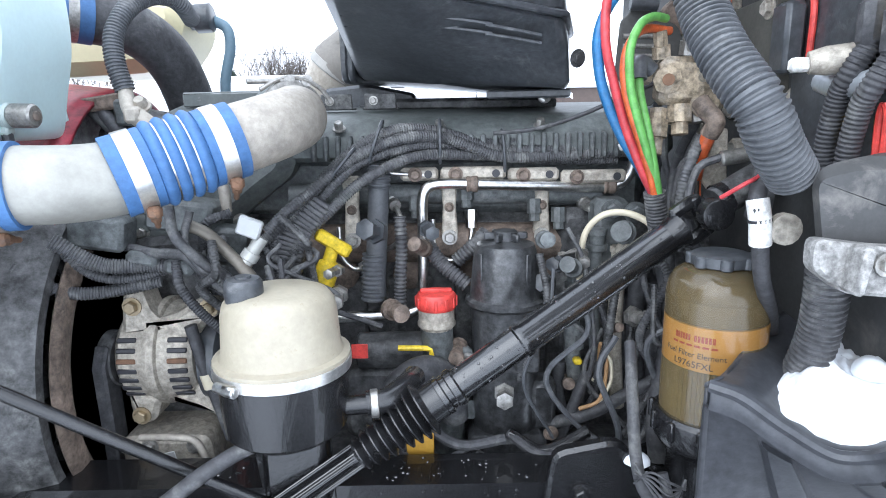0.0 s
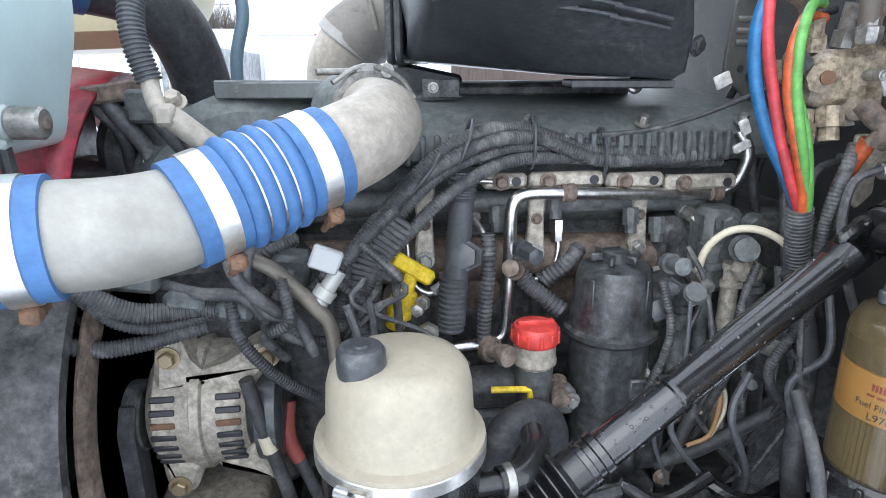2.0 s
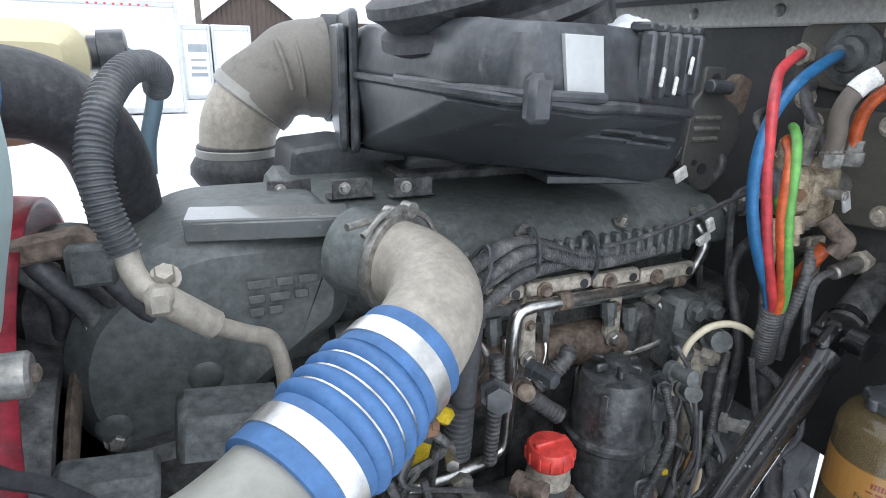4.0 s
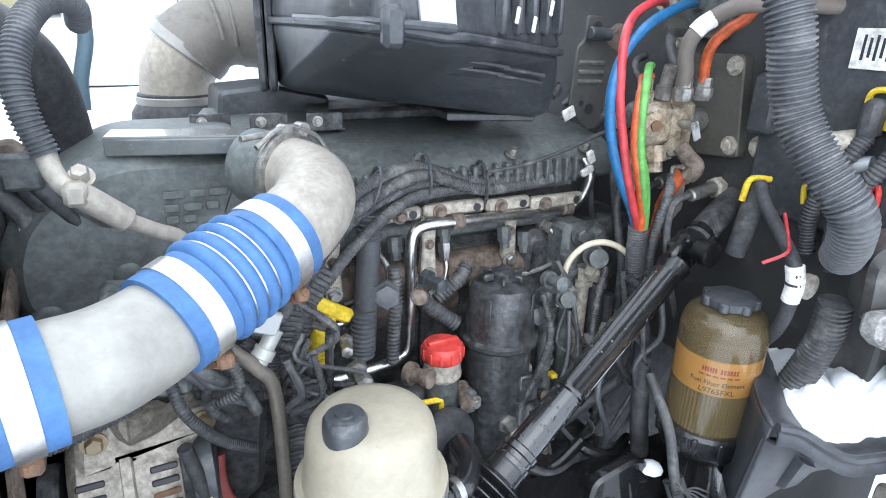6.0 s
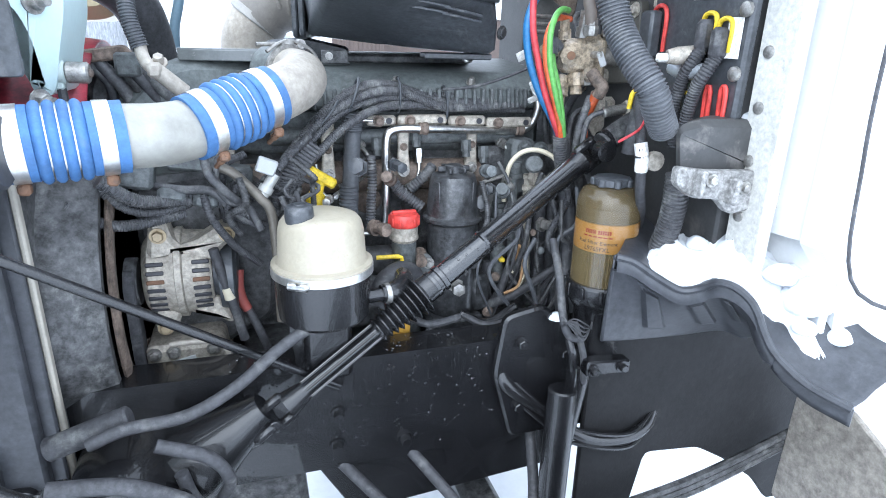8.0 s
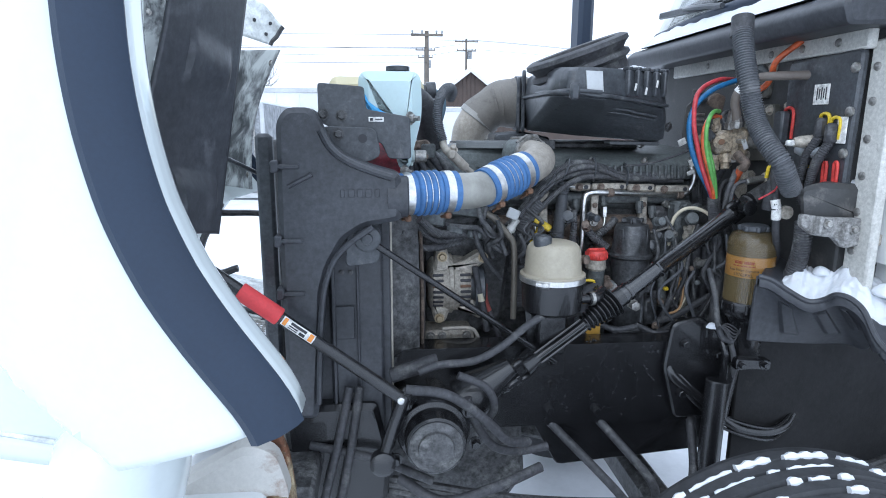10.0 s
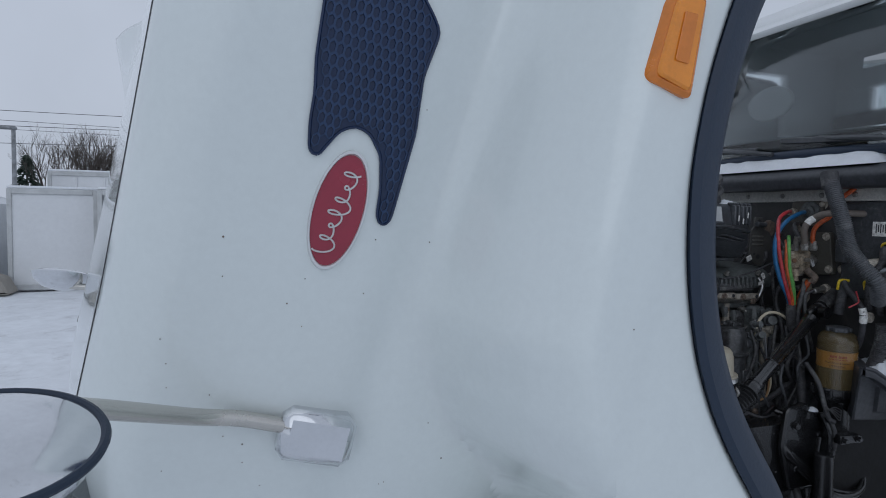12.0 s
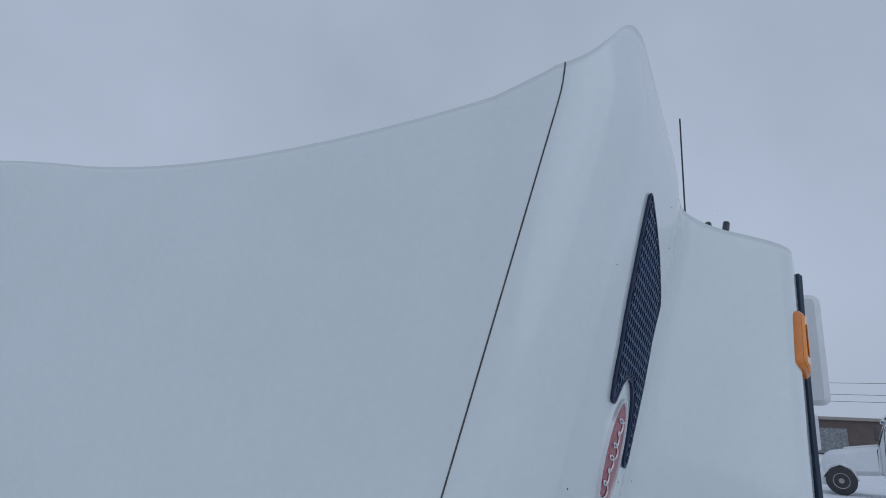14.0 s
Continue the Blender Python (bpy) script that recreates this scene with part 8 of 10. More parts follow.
def snow_top(u, v):
    uu = 0.10 + 0.74 * u
    near = 0.10 + 0.22 * sstep(uu, 0.55, 0.70)
    far = 0.98 - 0.52 * sstep(uu, 0.56, 0.72)
    x, y, z = tray_top(uu, near + (far - near) * v)
    e = min(1, min(u, 1 - u) * 7) * min(1, min(v, 1 - v) * 5)
    n = noise.noise(Vector((x * 14, y * 14, 1.0))) + 0.5 * noise.noise(Vector((x * 40, y * 40, 5.0)))
    hump = 0.040 * math.exp(-((u - 0.26) / 0.22) ** 2) * math.exp(-((v - 0.45) / 0.4) ** 2) + 0.020 * math.exp(-((u - 0.55) / 0.1) ** 2)
    calm = 1 - 0.7 * sstep(uu, 0.45, 0.62)
    jx = 0.016 * calm * noise.noise(Vector((v * 9, u * 16, 7)))
    n2 = noise.noise(Vector((x * 90, y * 90, 9.0)))
    gap = 0.035 * max(0.0, noise.noise(Vector((x * 11, y * 18, 3.0))) - 0.05) * (u > 0.5)
    return (x + jx, y + jx, z + 0.006 + (0.022 + (0.020 * n + 0.006 * n2) * (0.4 + 0.6 * calm) + hump) * e ** 0.6 - gap - 0.016 * (1 - e))


sn = solo("tray_snow", grid(Geo(), snow_top, 130, 70), snow_mat, "lumpy snow lying on the splash tray", "snow")
rng = random.Random(11)
g = Geo()
for i in range(40):
    u, v = rng.uniform(0.2, 0.8), rng.uniform(0.2, 0.8)
    p = Vector(snow_top(u, v))
    box(g, p + Vector((0, 0, 0.002)), (rng.uniform(0.002, 0.006), 0.002, 0.0015), 0.0005, Matrix.Rotation(rng.uniform(0, 3), 4, "Z"))
tagged(solo("debris", g, bark, "dark grit scattered over the snow", "grit"), kind="stuff")


def snow_ball(c, r):
    """A lumpy clump of snow, flattened below."""
    def at(u, v):
        a, b = 2 * math.pi * u, math.pi * (0.5 - v)
        d = Vector((math.cos(a) * math.cos(b), math.sin(a) * math.cos(b), math.sin(b) * (0.85 if b > 0 else 0.4)))
        q = Vector(c) + d * r
        return tuple(q + d * (0.25 * noise.noise(q * 26) + 0.10 * noise.noise(q * 70)) * r)
    return grid(Geo(), at, 28, 16)


for p, r in (((0.645, 0.560, 1.305), 0.052), ((0.600, 0.590, 1.350), 0.030), ((0.70, 0.52, 1.238), 0.026), ((0.53, 0.745, 1.370), 0.024), ((0.655, 0.615, 1.325), 0.045), ((0.62, 0.53, 1.262), 0.022)):
    solo("snow_clump", snow_ball(p, r), snow_mat, "small clump of snow on black plastic", "snow", "snow clumps")
# fender back panels behind the wheel; the tray's shade is put into their black
wet_shade_black = surf("wet_black_with_shade", (0.009, 0.009, 0.010), 0.75, var=0.5, scale=9, dirt=(0.035, 0.034, 0.033), dirt_amt=0.3, dirt_scale=22, bump=0.6, bscale=70)
bpn = thing("wheel_well_panel", "wet black wheel well panels behind the front tyre, black deepened for shade", "panel", (0.9, 0.8, 0.6))
part("back_panel", prism(Geo(), rounded([(0.41, 1.25), (1.20, 1.25), (1.20, 0.44), (1.11, 0.42), (1.03, 0.52), (0.90, 0.62), (0.80, 0.68), (0.62, 0.70), (0.58, 0.48), (0.41, 0.48)], 0.02, 2), in_xz, 0.908, 0.926, 0.005), wet_shade_black, bpn)
part("rear_panel", prism(Geo(), rounded([(0.855, 0.50), (0.848, 0.880), (0.69, 0.895), (0.50, 0.80), (0.44, 0.50)], 0.015, 3), in_yz, 1.05, 1.07, 0.004), surf("dirty_beige_panel", (0.33, 0.30, 0.26), 0.6, var=0.15, scale=7, dirt=(0.13, 0.11, 0.09), dirt_amt=0.35, dirt_scale=18, bump=0.2, grime=0.3), bpn, "dirt-speckled beige panel")

# black control box on a dirty bracket
bxu = thing("control_box", "dusty black control box on a corroded bracket", "control box", (0.55, 0.78, 1.42))
part("case", prism(Geo(), rounded([(0.384, 1.612), (0.395, 1.630), (0.44, 1.640), (0.64, 1.632), (0.655, 1.615), (0.66, 1.51), (0.400, 1.530)], 0.014, 3), lambda a, b, d: (a + 1.1 * (d - 0.685), d, b), 0.685, 0.76, 0.014), surf("dusty_black_case", (0.05, 0.05, 0.05), 0.55, var=0.2, scale=10, dirt=(0.17, 0.16, 0.15), dirt_amt=0.45, dirt_scale=14, bump=0.25), bxu)
brk = part("bracket", prism(Geo(), rounded([(0.388, 1.558), (0.46, 1.548), (0.54, 1.545), (0.66, 1.540), (0.675, 1.478), (0.63, 1.452), (0.57, 1.468), (0.52, 1.46), (0.485, 1.492), (0.425, 1.498), (0.388, 1.525)], 0.010, 3), in_xz, 0.658, 0.684, 0.004), surf("salt_crusted_casting", (0.25, 0.245, 0.235), 0.65, 0.1, var=0.3, scale=20, dirt=(0.12, 0.11, 0.10), dirt_amt=0.4, dirt_scale=45, bump=0.8, grime=0.3, gscale=120), bxu, "salt-crusted cast bracket")
crust = brk.data.materials[0]
for x, z in ((0.375, 1.533), (0.455, 1.515)):
    part("gusset", box(Geo(), (x + 0.05, 0.647, z - 0.005), (0.012, 0.03, 0.05), 0.004, Matrix.Rotation(radians(8), 4, "Y")), crust, brk)
    part("bolt", bolt(Geo(), (x + 0.085, 0.655, z - 0.002), (0, -1, 0), 0.009, 0.008), dull_steel, brk)
part("clip", lathe(Geo(), (0.615, 0.655, 1.485), (0, -1, 0), [(0, 0.016), (0.006, 0.016), (0.006, 0.008)], 16), alu_cast, brk)
corrugated(g := Geo(), [(0.47, 0.76, 1.52), (0.475, 0.765, 1.46), (0.48, 0.78, 1.40), (0.475, 0.80, 1.33)], 0.026, 0.008, 0.12, 16)
part("drop_conduit", g, loom, bxu)
solo("snow_patch", lathe(Geo(), (0.61, 0.725, 1.632), (0, 0, 1), [(0, 0.05), (0.012, 0.045), (0.022, 0.02), (0.025, 0.004)], 14), snow_mat, "little snow on the control box", "snow")

# taped cable by the joint
tc_ = thing("taped_cable", "thick black cable wrapped in white tape", "cable", (0.40, 0.80, 1.45))
part("cable", tube(Geo(), [(0.475, 0.93, 1.665), (0.455, 0.90, 1.640), (0.415, 0.83, 1.605), (0.392, 0.79, 1.58), (0.396, 0.785, 1.545), (0.412, 0.80, 1.48), (0.45, 0.84, 1.42), (0.49, 0.90, 1.36)], 0.0105, 14), rubber, tc_)
part("tape", tube(Geo(), [(0.3915, 0.790, 1.582), (0.395, 0.785, 1.555), (0.400, 0.789, 1.525)], 0.0135, 14), white_tag, tc_, "crumpled white tape")
part("tie", lathe(Geo(), (0.3945, 0.786, 1.558), (0.15, 0, -1), [(0, 0.0142), (0.004, 0.0142)], 16), near_black, tc_)
part("red_wire", tube(Geo(), [(0.36, 0.82, 1.58), (0.38, 0.80, 1.60), (0.41, 0.82, 1.61), (0.45, 0.86, 1.635)], 0.0028, 6), line_red, tc_, "thin red wire")
part("p_clip", lathe(Geo(), (0.425, 0.79, 1.545), (0, -1, 0), [(0, 0.020), (0.012, 0.020), (0.014, 0.014), (0.014, 0.008)], 14), alu_cast, tc_, "corroded P-clip")

# big corrugated conduit from the cowl
bc = thing("large_conduit", "thick grey corrugated conduit hanging from the cowl", "conduit", (0.40, 0.86, 1.58))
part("conduit", corrugated(Geo(), [(0.285, 0.87, 2.075), (0.275, 0.84, 2.02), (0.275, 0.815, 1.955), (0.281, 0.80, 1.905), (0.292, 0.795, 1.855), (0.304, 0.78, 1.80), (0.315, 0.742, 1.747), (0.338, 0.705, 1.694), (0.365, 0.712, 1.650), (0.40, 0.735, 1.615)], 0.0285, 0.0072, 0.13, 20), corr_grey, bc)
part("tape_end", tube(Geo(), [(0.287, 0.875, 2.10), (0.281, 0.86, 2.045)], 0.031, 18), rubber, bc)

# ---------------------------------------------------------------- air valve and coloured lines
FX = 0.54  # firewall face
av = thing("air_valve", "dusty brass and steel air valve block on the firewall", "air valve", (0.45, 1.15, 1.60))
dusty_brass = surf("dusty_brass", (0.30, 0.245, 0.175), 0.6, 0.25, var=0.25, scale=16, dirt=(0.33, 0.29, 0.24), dirt_amt=0.5, dirt_scale=22, bump=0.4, grime=0.5, gscale=60)
part("body", box(Geo(), (0.410, 1.125, 1.740), (0.070, 0.055, 0.080), 0.012), dusty_brass, av)
AVS = Vector((-0.017, 0.018, 0.004))
part("rear_body", box(Geo(), (0.455, 1.115, 1.735), (0.055, 0.060, 0.110), 0.014), dusty_brass, av)
part("mount", cyl(Geo(), (0.46, 1.12, 1.74), (FX - 0.012, 1.12, 1.74), 0.024, 14, 0.003), dull_steel, av)
for p, d, prof in (((0.405, 1.09, 1.737), (-0.3, -1, 0), [(0, 0.024), (0.010, 0.024), (0.012, 0.018), (0.016, 0.010)]), ((0.40, 1.11, 1.775), (-0.2, -0.2, 1), [(0, 0.016), (0.02, 0.016), (0.02, 0.012), (0.045, 0.012)]), ((0.445, 1.11, 1.78), (0, -0.2, 1), [(0, 0.017), (0.022, 0.017), (0.022, 0.013), (0.06, 0.013)]),
                   ((0.40, 1.11, 1.69), (-0.1, -0.2, -1), [(0, 0.015), (0.02, 0.015), (0.02, 0.019), (0.05, 0.019), (0.05, 0.012), (0.08, 0.012)]), ((0.432, 1.10, 1.695), (0, -0.2, -1), [(0, 0.021), (0.03, 0.021), (0.03, 0.015), (0.05, 0.015)]), ((0.465, 1.11, 1.695), (0.1, -0.2, -1), [(0, 0.018), (0.03, 0.018), (0.03, 0.014)]),
                   ((0.38, 1.11, 1.745), (-1, -0.2, 0), [(0, 0.014), (0.02, 0.014), (0.02, 0.017), (0.04, 0.017)])):
    part("fitting", lathe(Geo(), Vector(p) + AVS, d, prof, 8), dusty_brass if p[0] < 0.44 else dull_steel, av)
part("plug", lathe(Geo(), (0.383, 1.090, 1.741), (-0.3, -1, 0), [(0, 0.010), (0.004, 0.010)], 12), rust, av)
part("elbow", tube(Geo(), [(0.362, 1.115, 1.757), (0.345, 1.110, 1.770), (0.336, 1.102, 1.765), (0.335, 1.095, 1.742)], 0.014, 12), black_plastic, av, "black push-in elbow")
part("tab", box(Geo(), (0.444, 1.053, 1.734), (0.016, 0.006, 0.034), 0.003, Matrix.Rotation(radians(-25), 4, "Y")), silver_label, av, "light metal tab")
part("screw", cyl(Geo(), (0.438, 1.085, 1.744), (0.436, 1.050, 1.744), 0.008, 10, 0.001), dull_steel, av)
part("lower_elbow", tube(Geo(), [(0.430, 1.07, 1.705), (0.437, 1.055, 1.688), (0.445, 1.04, 1.672), (0.440, 1.05, 1.650)], 0.015, 12), brown_iron, av, "browned brass elbow")
part("perforated_strap", prism(Geo(), rounded([(0.455, 1.66), (0.495, 1.66), (0.50, 1.57), (0.475, 1.545), (0.455, 1.57)], 0.006, 2), in_xz, 1.10, 1.108, 0.002), alu_cast, av)
lines = (
    ("blue_air_line", line_blue, "blue nylon air line looping down the firewall", [(FX - 0.04, 1.148, 1.951), (0.442, 1.122, 1.945), (0.356, 1.10, 1.919), (0.308, 1.09, 1.890), (0.278, 1.085, 1.858), (0.261, 1.08, 1.815), (0.262, 1.08, 1.770), (0.274, 1.08, 1.720), (0.303, 1.08, 1.655), (0.345, 1.082, 1.59), (0.365, 1.085, 1.555)], 0.0088),
    ("red_air_line", line_red, "red nylon air line beside the blue one", [(FX - 0.03, 1.233, 1.950), (0.45, 1.18, 1.951), (0.386, 1.142, 1.947), (0.327, 1.12, 1.926), (0.284, 1.09, 1.894), (0.270, 1.075, 1.847), (0.272, 1.07, 1.79), (0.287, 1.07, 1.735), (0.311, 1.07, 1.66), (0.345, 1.072, 1.585), (0.366, 1.08, 1.55)], 0.0078),
    ("orange_air_line", line_orange, "weathered orange nylon air line", [(0.395, 1.13, 1.823), (0.35, 1.105, 1.824), (0.316, 1.07, 1.808), (0.298, 1.055, 1.77), (0.304, 1.055, 1.715), (0.332, 1.058, 1.64), (0.357, 1.065, 1.575), (0.368, 1.075, 1.545)], 0.0072),
    ("green_air_line", line_green, "bright green nylon air line", [(0.385, 1.124, 1.842), (0.356, 1.10, 1.842), (0.325, 1.07, 1.826), (0.305, 1.05, 1.788), (0.306, 1.047, 1.735), (0.318, 1.048, 1.69), (0.338, 1.053, 1.635), (0.362, 1.065, 1.575), (0.372, 1.075, 1.545)], 0.0072),
    ("green_air_line", line_green, "short green nylon air line from an elbow", [(0.335, 1.095, 1.745), (0.334, 1.075, 1.71), (0.345, 1.058, 1.65), (0.362, 1.062, 1.58), (0.374, 1.075, 1.545)], 0.0072),
    ("orange_air_line", line_orange, "frayed orange nylon lines under the valve", [(0.452, 1.072, 1.655), (0.448, 1.080, 1.635), (0.445, 1.095, 1.605), (0.447, 1.108, 1.575)], 0.012),
    ("orange_air_line", line_orange, "orange nylon line rising above the valve", [(0.471, 1.077, 1.80), (0.461, 1.072, 1.845), (0.455, 1.06, 1.880), (0.463, 1.04, 1.906), (0.476, 1.02, 1.924), (0.477, 1.00, 1.951), (0.476, 0.98, 1.994), (0.53, 0.95, 2.05)], 0.0095),
)
for nm, m_, lab_, pts, r in lines:
    solo(nm, tube(Geo(), pts, r, 12), m_, lab_, "air line", "air lines")
for pts, r in (([(0.367, 1.08, 1.555), (0.380, 1.09, 1.50), (0.395, 1.10, 1.45)], 0.019), ([(0.445, 1.09, 1.645), (0.425, 1.075, 1.61), (0.413, 1.075, 1.565), (0.415, 1.085, 1.50), (0.42, 1.09, 1.45)], 0.010)):
    solo("line_sheath", corrugated(Geo(), pts, r, 0.006, 0.1, 12), loom, "black corrugated sheath over air lines", "sheath", "line sheaths")
for k in range(5):
    solo("bare_strand", tube(Geo(), [(0.437 + k * 0.005, 1.108, 1.59), (0.434 + k * 0.006, 1.11, 1.555), (0.428 + k * 0.009, 1.112, 1.51)], 0.0018, 6), dull_steel if k % 2 else line_orange, "thin frayed strand below the valve", "wire", "frayed strands")

# ---------------------------------------------------------------- cab
cab = thing("truck_cab", "white truck day cab with open engine firewall", "truck cab", (1.3, 1.3, 1.1))
fw = part("firewall", box(Geo(), (FX + 0.04, 1.335, 1.655), (0.06, 1.23, 0.84), 0.006), surf("dusty_firewall_black", (0.045, 0.045, 0.045), 0.6, var=0.25, scale=8, dirt=(0.13, 0.12, 0.11), dirt_amt=0.35, dirt_scale=9, bump=0.3), cab, "dusty black firewall")
# pale flange round the firewall
fl_ = part("side_flange", box(Geo(), (FX + 0.035, 0.662, 1.66), (0.03, 0.090, 0.72), 0.006), flange_white, cab, "chipped pale painted flange")
for z in (1.95, 1.86, 1.76, 1.66, 1.56, 1.45):
    part("rivet", lathe(Geo(), (FX + 0.020, 0.678, z), (-1, 0, 0), [(0, 0.012), (0.004, 0.011), (0.007, 0.005)], 12), dull_steel, fl_)
g = box(Geo(), (FX + 0.01, 1.24, 2.025), (0.03, 1.10, 0.055), 0.006)
tf = part("top_flange", g, flange_white, cab, "chipped pale painted flange")
for y in (0.8, 0.95, 1.1, 1.3, 1.5):
    part("rivet", lathe(Geo(), (FX - 0.005, y, 2.025), (-1, 0, 0), [(0, 0.012), (0.004, 0.011), (0.007, 0.005)], 12), dull_steel, tf)
# cowl over the firewall
cw_ = part("cowl", prism(Geo(), rounded([(0.40, 2.10), (0.44, 2.135), (0.70, 2.165), (0.95, 2.19), (0.95, 2.06), (0.62, 2.05), (0.42, 2.045)], 0.015, 3), in_xz, 0.62, 2.02, 0.01), shield_black, cab, "black cowl panel")
g = Geo()


def cowl_snow(u, v):
    x = 0.43 + 0.40 * v
    y = 0.80 + 1.15 * u
    e = min(1, min(u, 1 - u) * 9) * min(1, min(v, 1 - v) * 4)
    return (x, y + 0.03 * noise.noise(Vector((x * 5, y * 5, 2))), 2.146 + (x - 0.44) * 0.10 + (0.062 + 0.018 * noise.noise(Vector((x * 12, y * 12, 4)))) * e ** 0.4 - 0.006 * (1 - e))


solo("cowl_snow", grid(g, cowl_snow, 60, 14), snow_mat, "strip of snow lying on the cowl", "snow")
# windscreen, pillars and roof
WY0, WY1 = 0.50, 1.98
gl = part("windscreen", grid(Geo(), lambda u, v: (0.56 + 0.36 * v - 0.06 * math.sin(math.pi * u), WY0 + (WY1 - WY0) * u + (0.04 * v if u < 0.01 else (-0.04 * v if u > 0.99 else 0)), 2.22 + 0.72 * v), 16, 8), glass_dark, cab, "tinted windscreen")
sol = gl.modifiers.new("thickness", "SOLIDIFY")
sol.thickness = 0.006
gl.visible_shadow = False
for y, nm in ((WY0 + 0.08, 1), (WY1 - 0.02, -1)):
    part("windscreen_pillar", tube(Geo(), [(0.54, y, 2.16), (0.72, y + 0.02 * nm, 2.55), (0.90, y + 0.04 * nm, 2.95)], 0.035, 12), cab_white, cab)
part("lower_screen_trim", tube(Geo(), [(0.54, WY0, 2.195), (0.49, 1.24, 2.205), (0.54, WY1, 2.195)], 0.022, 10), trim_rubber, cab)
for y0, y1 in ((0.62, 1.12), (1.30, 1.72)):
    wp = part("wiper", tube(Geo(), [(0.46, y0, 2.215), (0.465, (y0 + y1) / 2, 2.245), (0.52, y1, 2.275)], 0.010, 8), black_plastic, cab, "black wiper arm")
    part("blade", box(Geo(), (0.51, y1 - 0.05, 2.262), (0.02, 0.46, 0.028), 0.004, Matrix.Rotation(radians(4), 4, "X")), black_plastic, wp)
g = Geo()
roof_rings = []
for x0, x1, y0, y1, z in ((0.88, 1.73, 0.525, 1.995, 2.93), (0.90, 1.74, 0.52, 2.00, 3.00), (0.97, 1.74, 0.545, 1.975, 3.07), (1.10, 1.72, 0.61, 1.91, 3.125), (1.30, 1.66, 0.75, 1.77, 3.15)):
    roof_rings.append([(a, b, z) for a, b in rounded([(x0, y0), (x1, y0), (x1, y1), (x0, y1)], 0.10, 5)])
nr = len(roof_rings[0])
g.add([p for r in roof_rings for p in r], [(k * nr + i, k * nr + (i + 1) % nr, (k + 1) * nr + (i + 1) % nr, (k + 1) * nr + i) for k in range(4) for i in range(nr)] + [tuple(range(nr))[::-1], tuple(4 * nr + i for i in range(nr))])
part("roof", g, cab_white, cab)
part("sun_visor", prism(Geo(), rounded([(0.72, 2.90), (0.98, 3.03), (1.00, 3.01), (0.74, 2.87)], 0.01, 2), in_xz, 0.48, 2.00, 0.006), cab_white, cab, "white roof visor")
for c_, s_ in (((1.70, 1.25, 1.72), (0.06, 1.5, 1.14)), ((1.70, 1.25, 2.88), (0.06, 1.5, 0.34)), ((1.70, 0.63, 2.5), (0.06, 0.26, 0.42)), ((1.70, 1.87, 2.5), (0.06, 0.26, 0.42))):
    part("back_wall", box(Geo(), c_, s_, 0.01), cab_white, cab)
part("back_window", box(Geo(), (1.69, 1.25, 2.5), (0.02, 0.9, 0.42), 0.01), surf("back_window_glass", (0.7, 0.76, 0.76), 0.03, var=0.03, bump=0, trans=1.0), cab).visible_shadow = False
part("cab_floor", box(Geo(), (1.26, 1.25, 1.17), (0.86, 1.28, 0.05), 0.01), cab_dark, cab)
part("dashboard", prism(Geo(), rounded([(0.64, 2.15), (0.90, 2.13), (0.96, 1.95), (0.66, 1.70)], 0.03, 3), in_xz, 0.55, 1.95, 0.01), cab_dark, cab)
for y in (0.80, 1.65):
    part("seat_back", prism(Geo(), rounded([(1.42, 1.70), (1.50, 2.55), (1.62, 2.55), (1.60, 1.70)], 0.05, 3), in_xz, y - 0.22, y + 0.22, 0.04), cab_dark, cab)
part("steering_wheel", tube(Geo(), [(1.02 + 0.08 * math.cos(t), 0.80 + 0.22 * math.sin(t), 2.12 + 0.20 * math.cos(t)) for t in np.linspace(0, 2 * math.pi, 25)], 0.014, 8, 48, False), cab_dark, cab)
part("inner_mirror", lathe(Geo(), (0.80, 1.62, 2.52), (-1, 0, 0), [(0, 0.05), (0.02, 0.09), (0.03, 0.085)], 24, 0, 1.6), surf("grey_mirror_back", (0.25, 0.26, 0.26), 0.4, var=0.05, bump=0), cab)
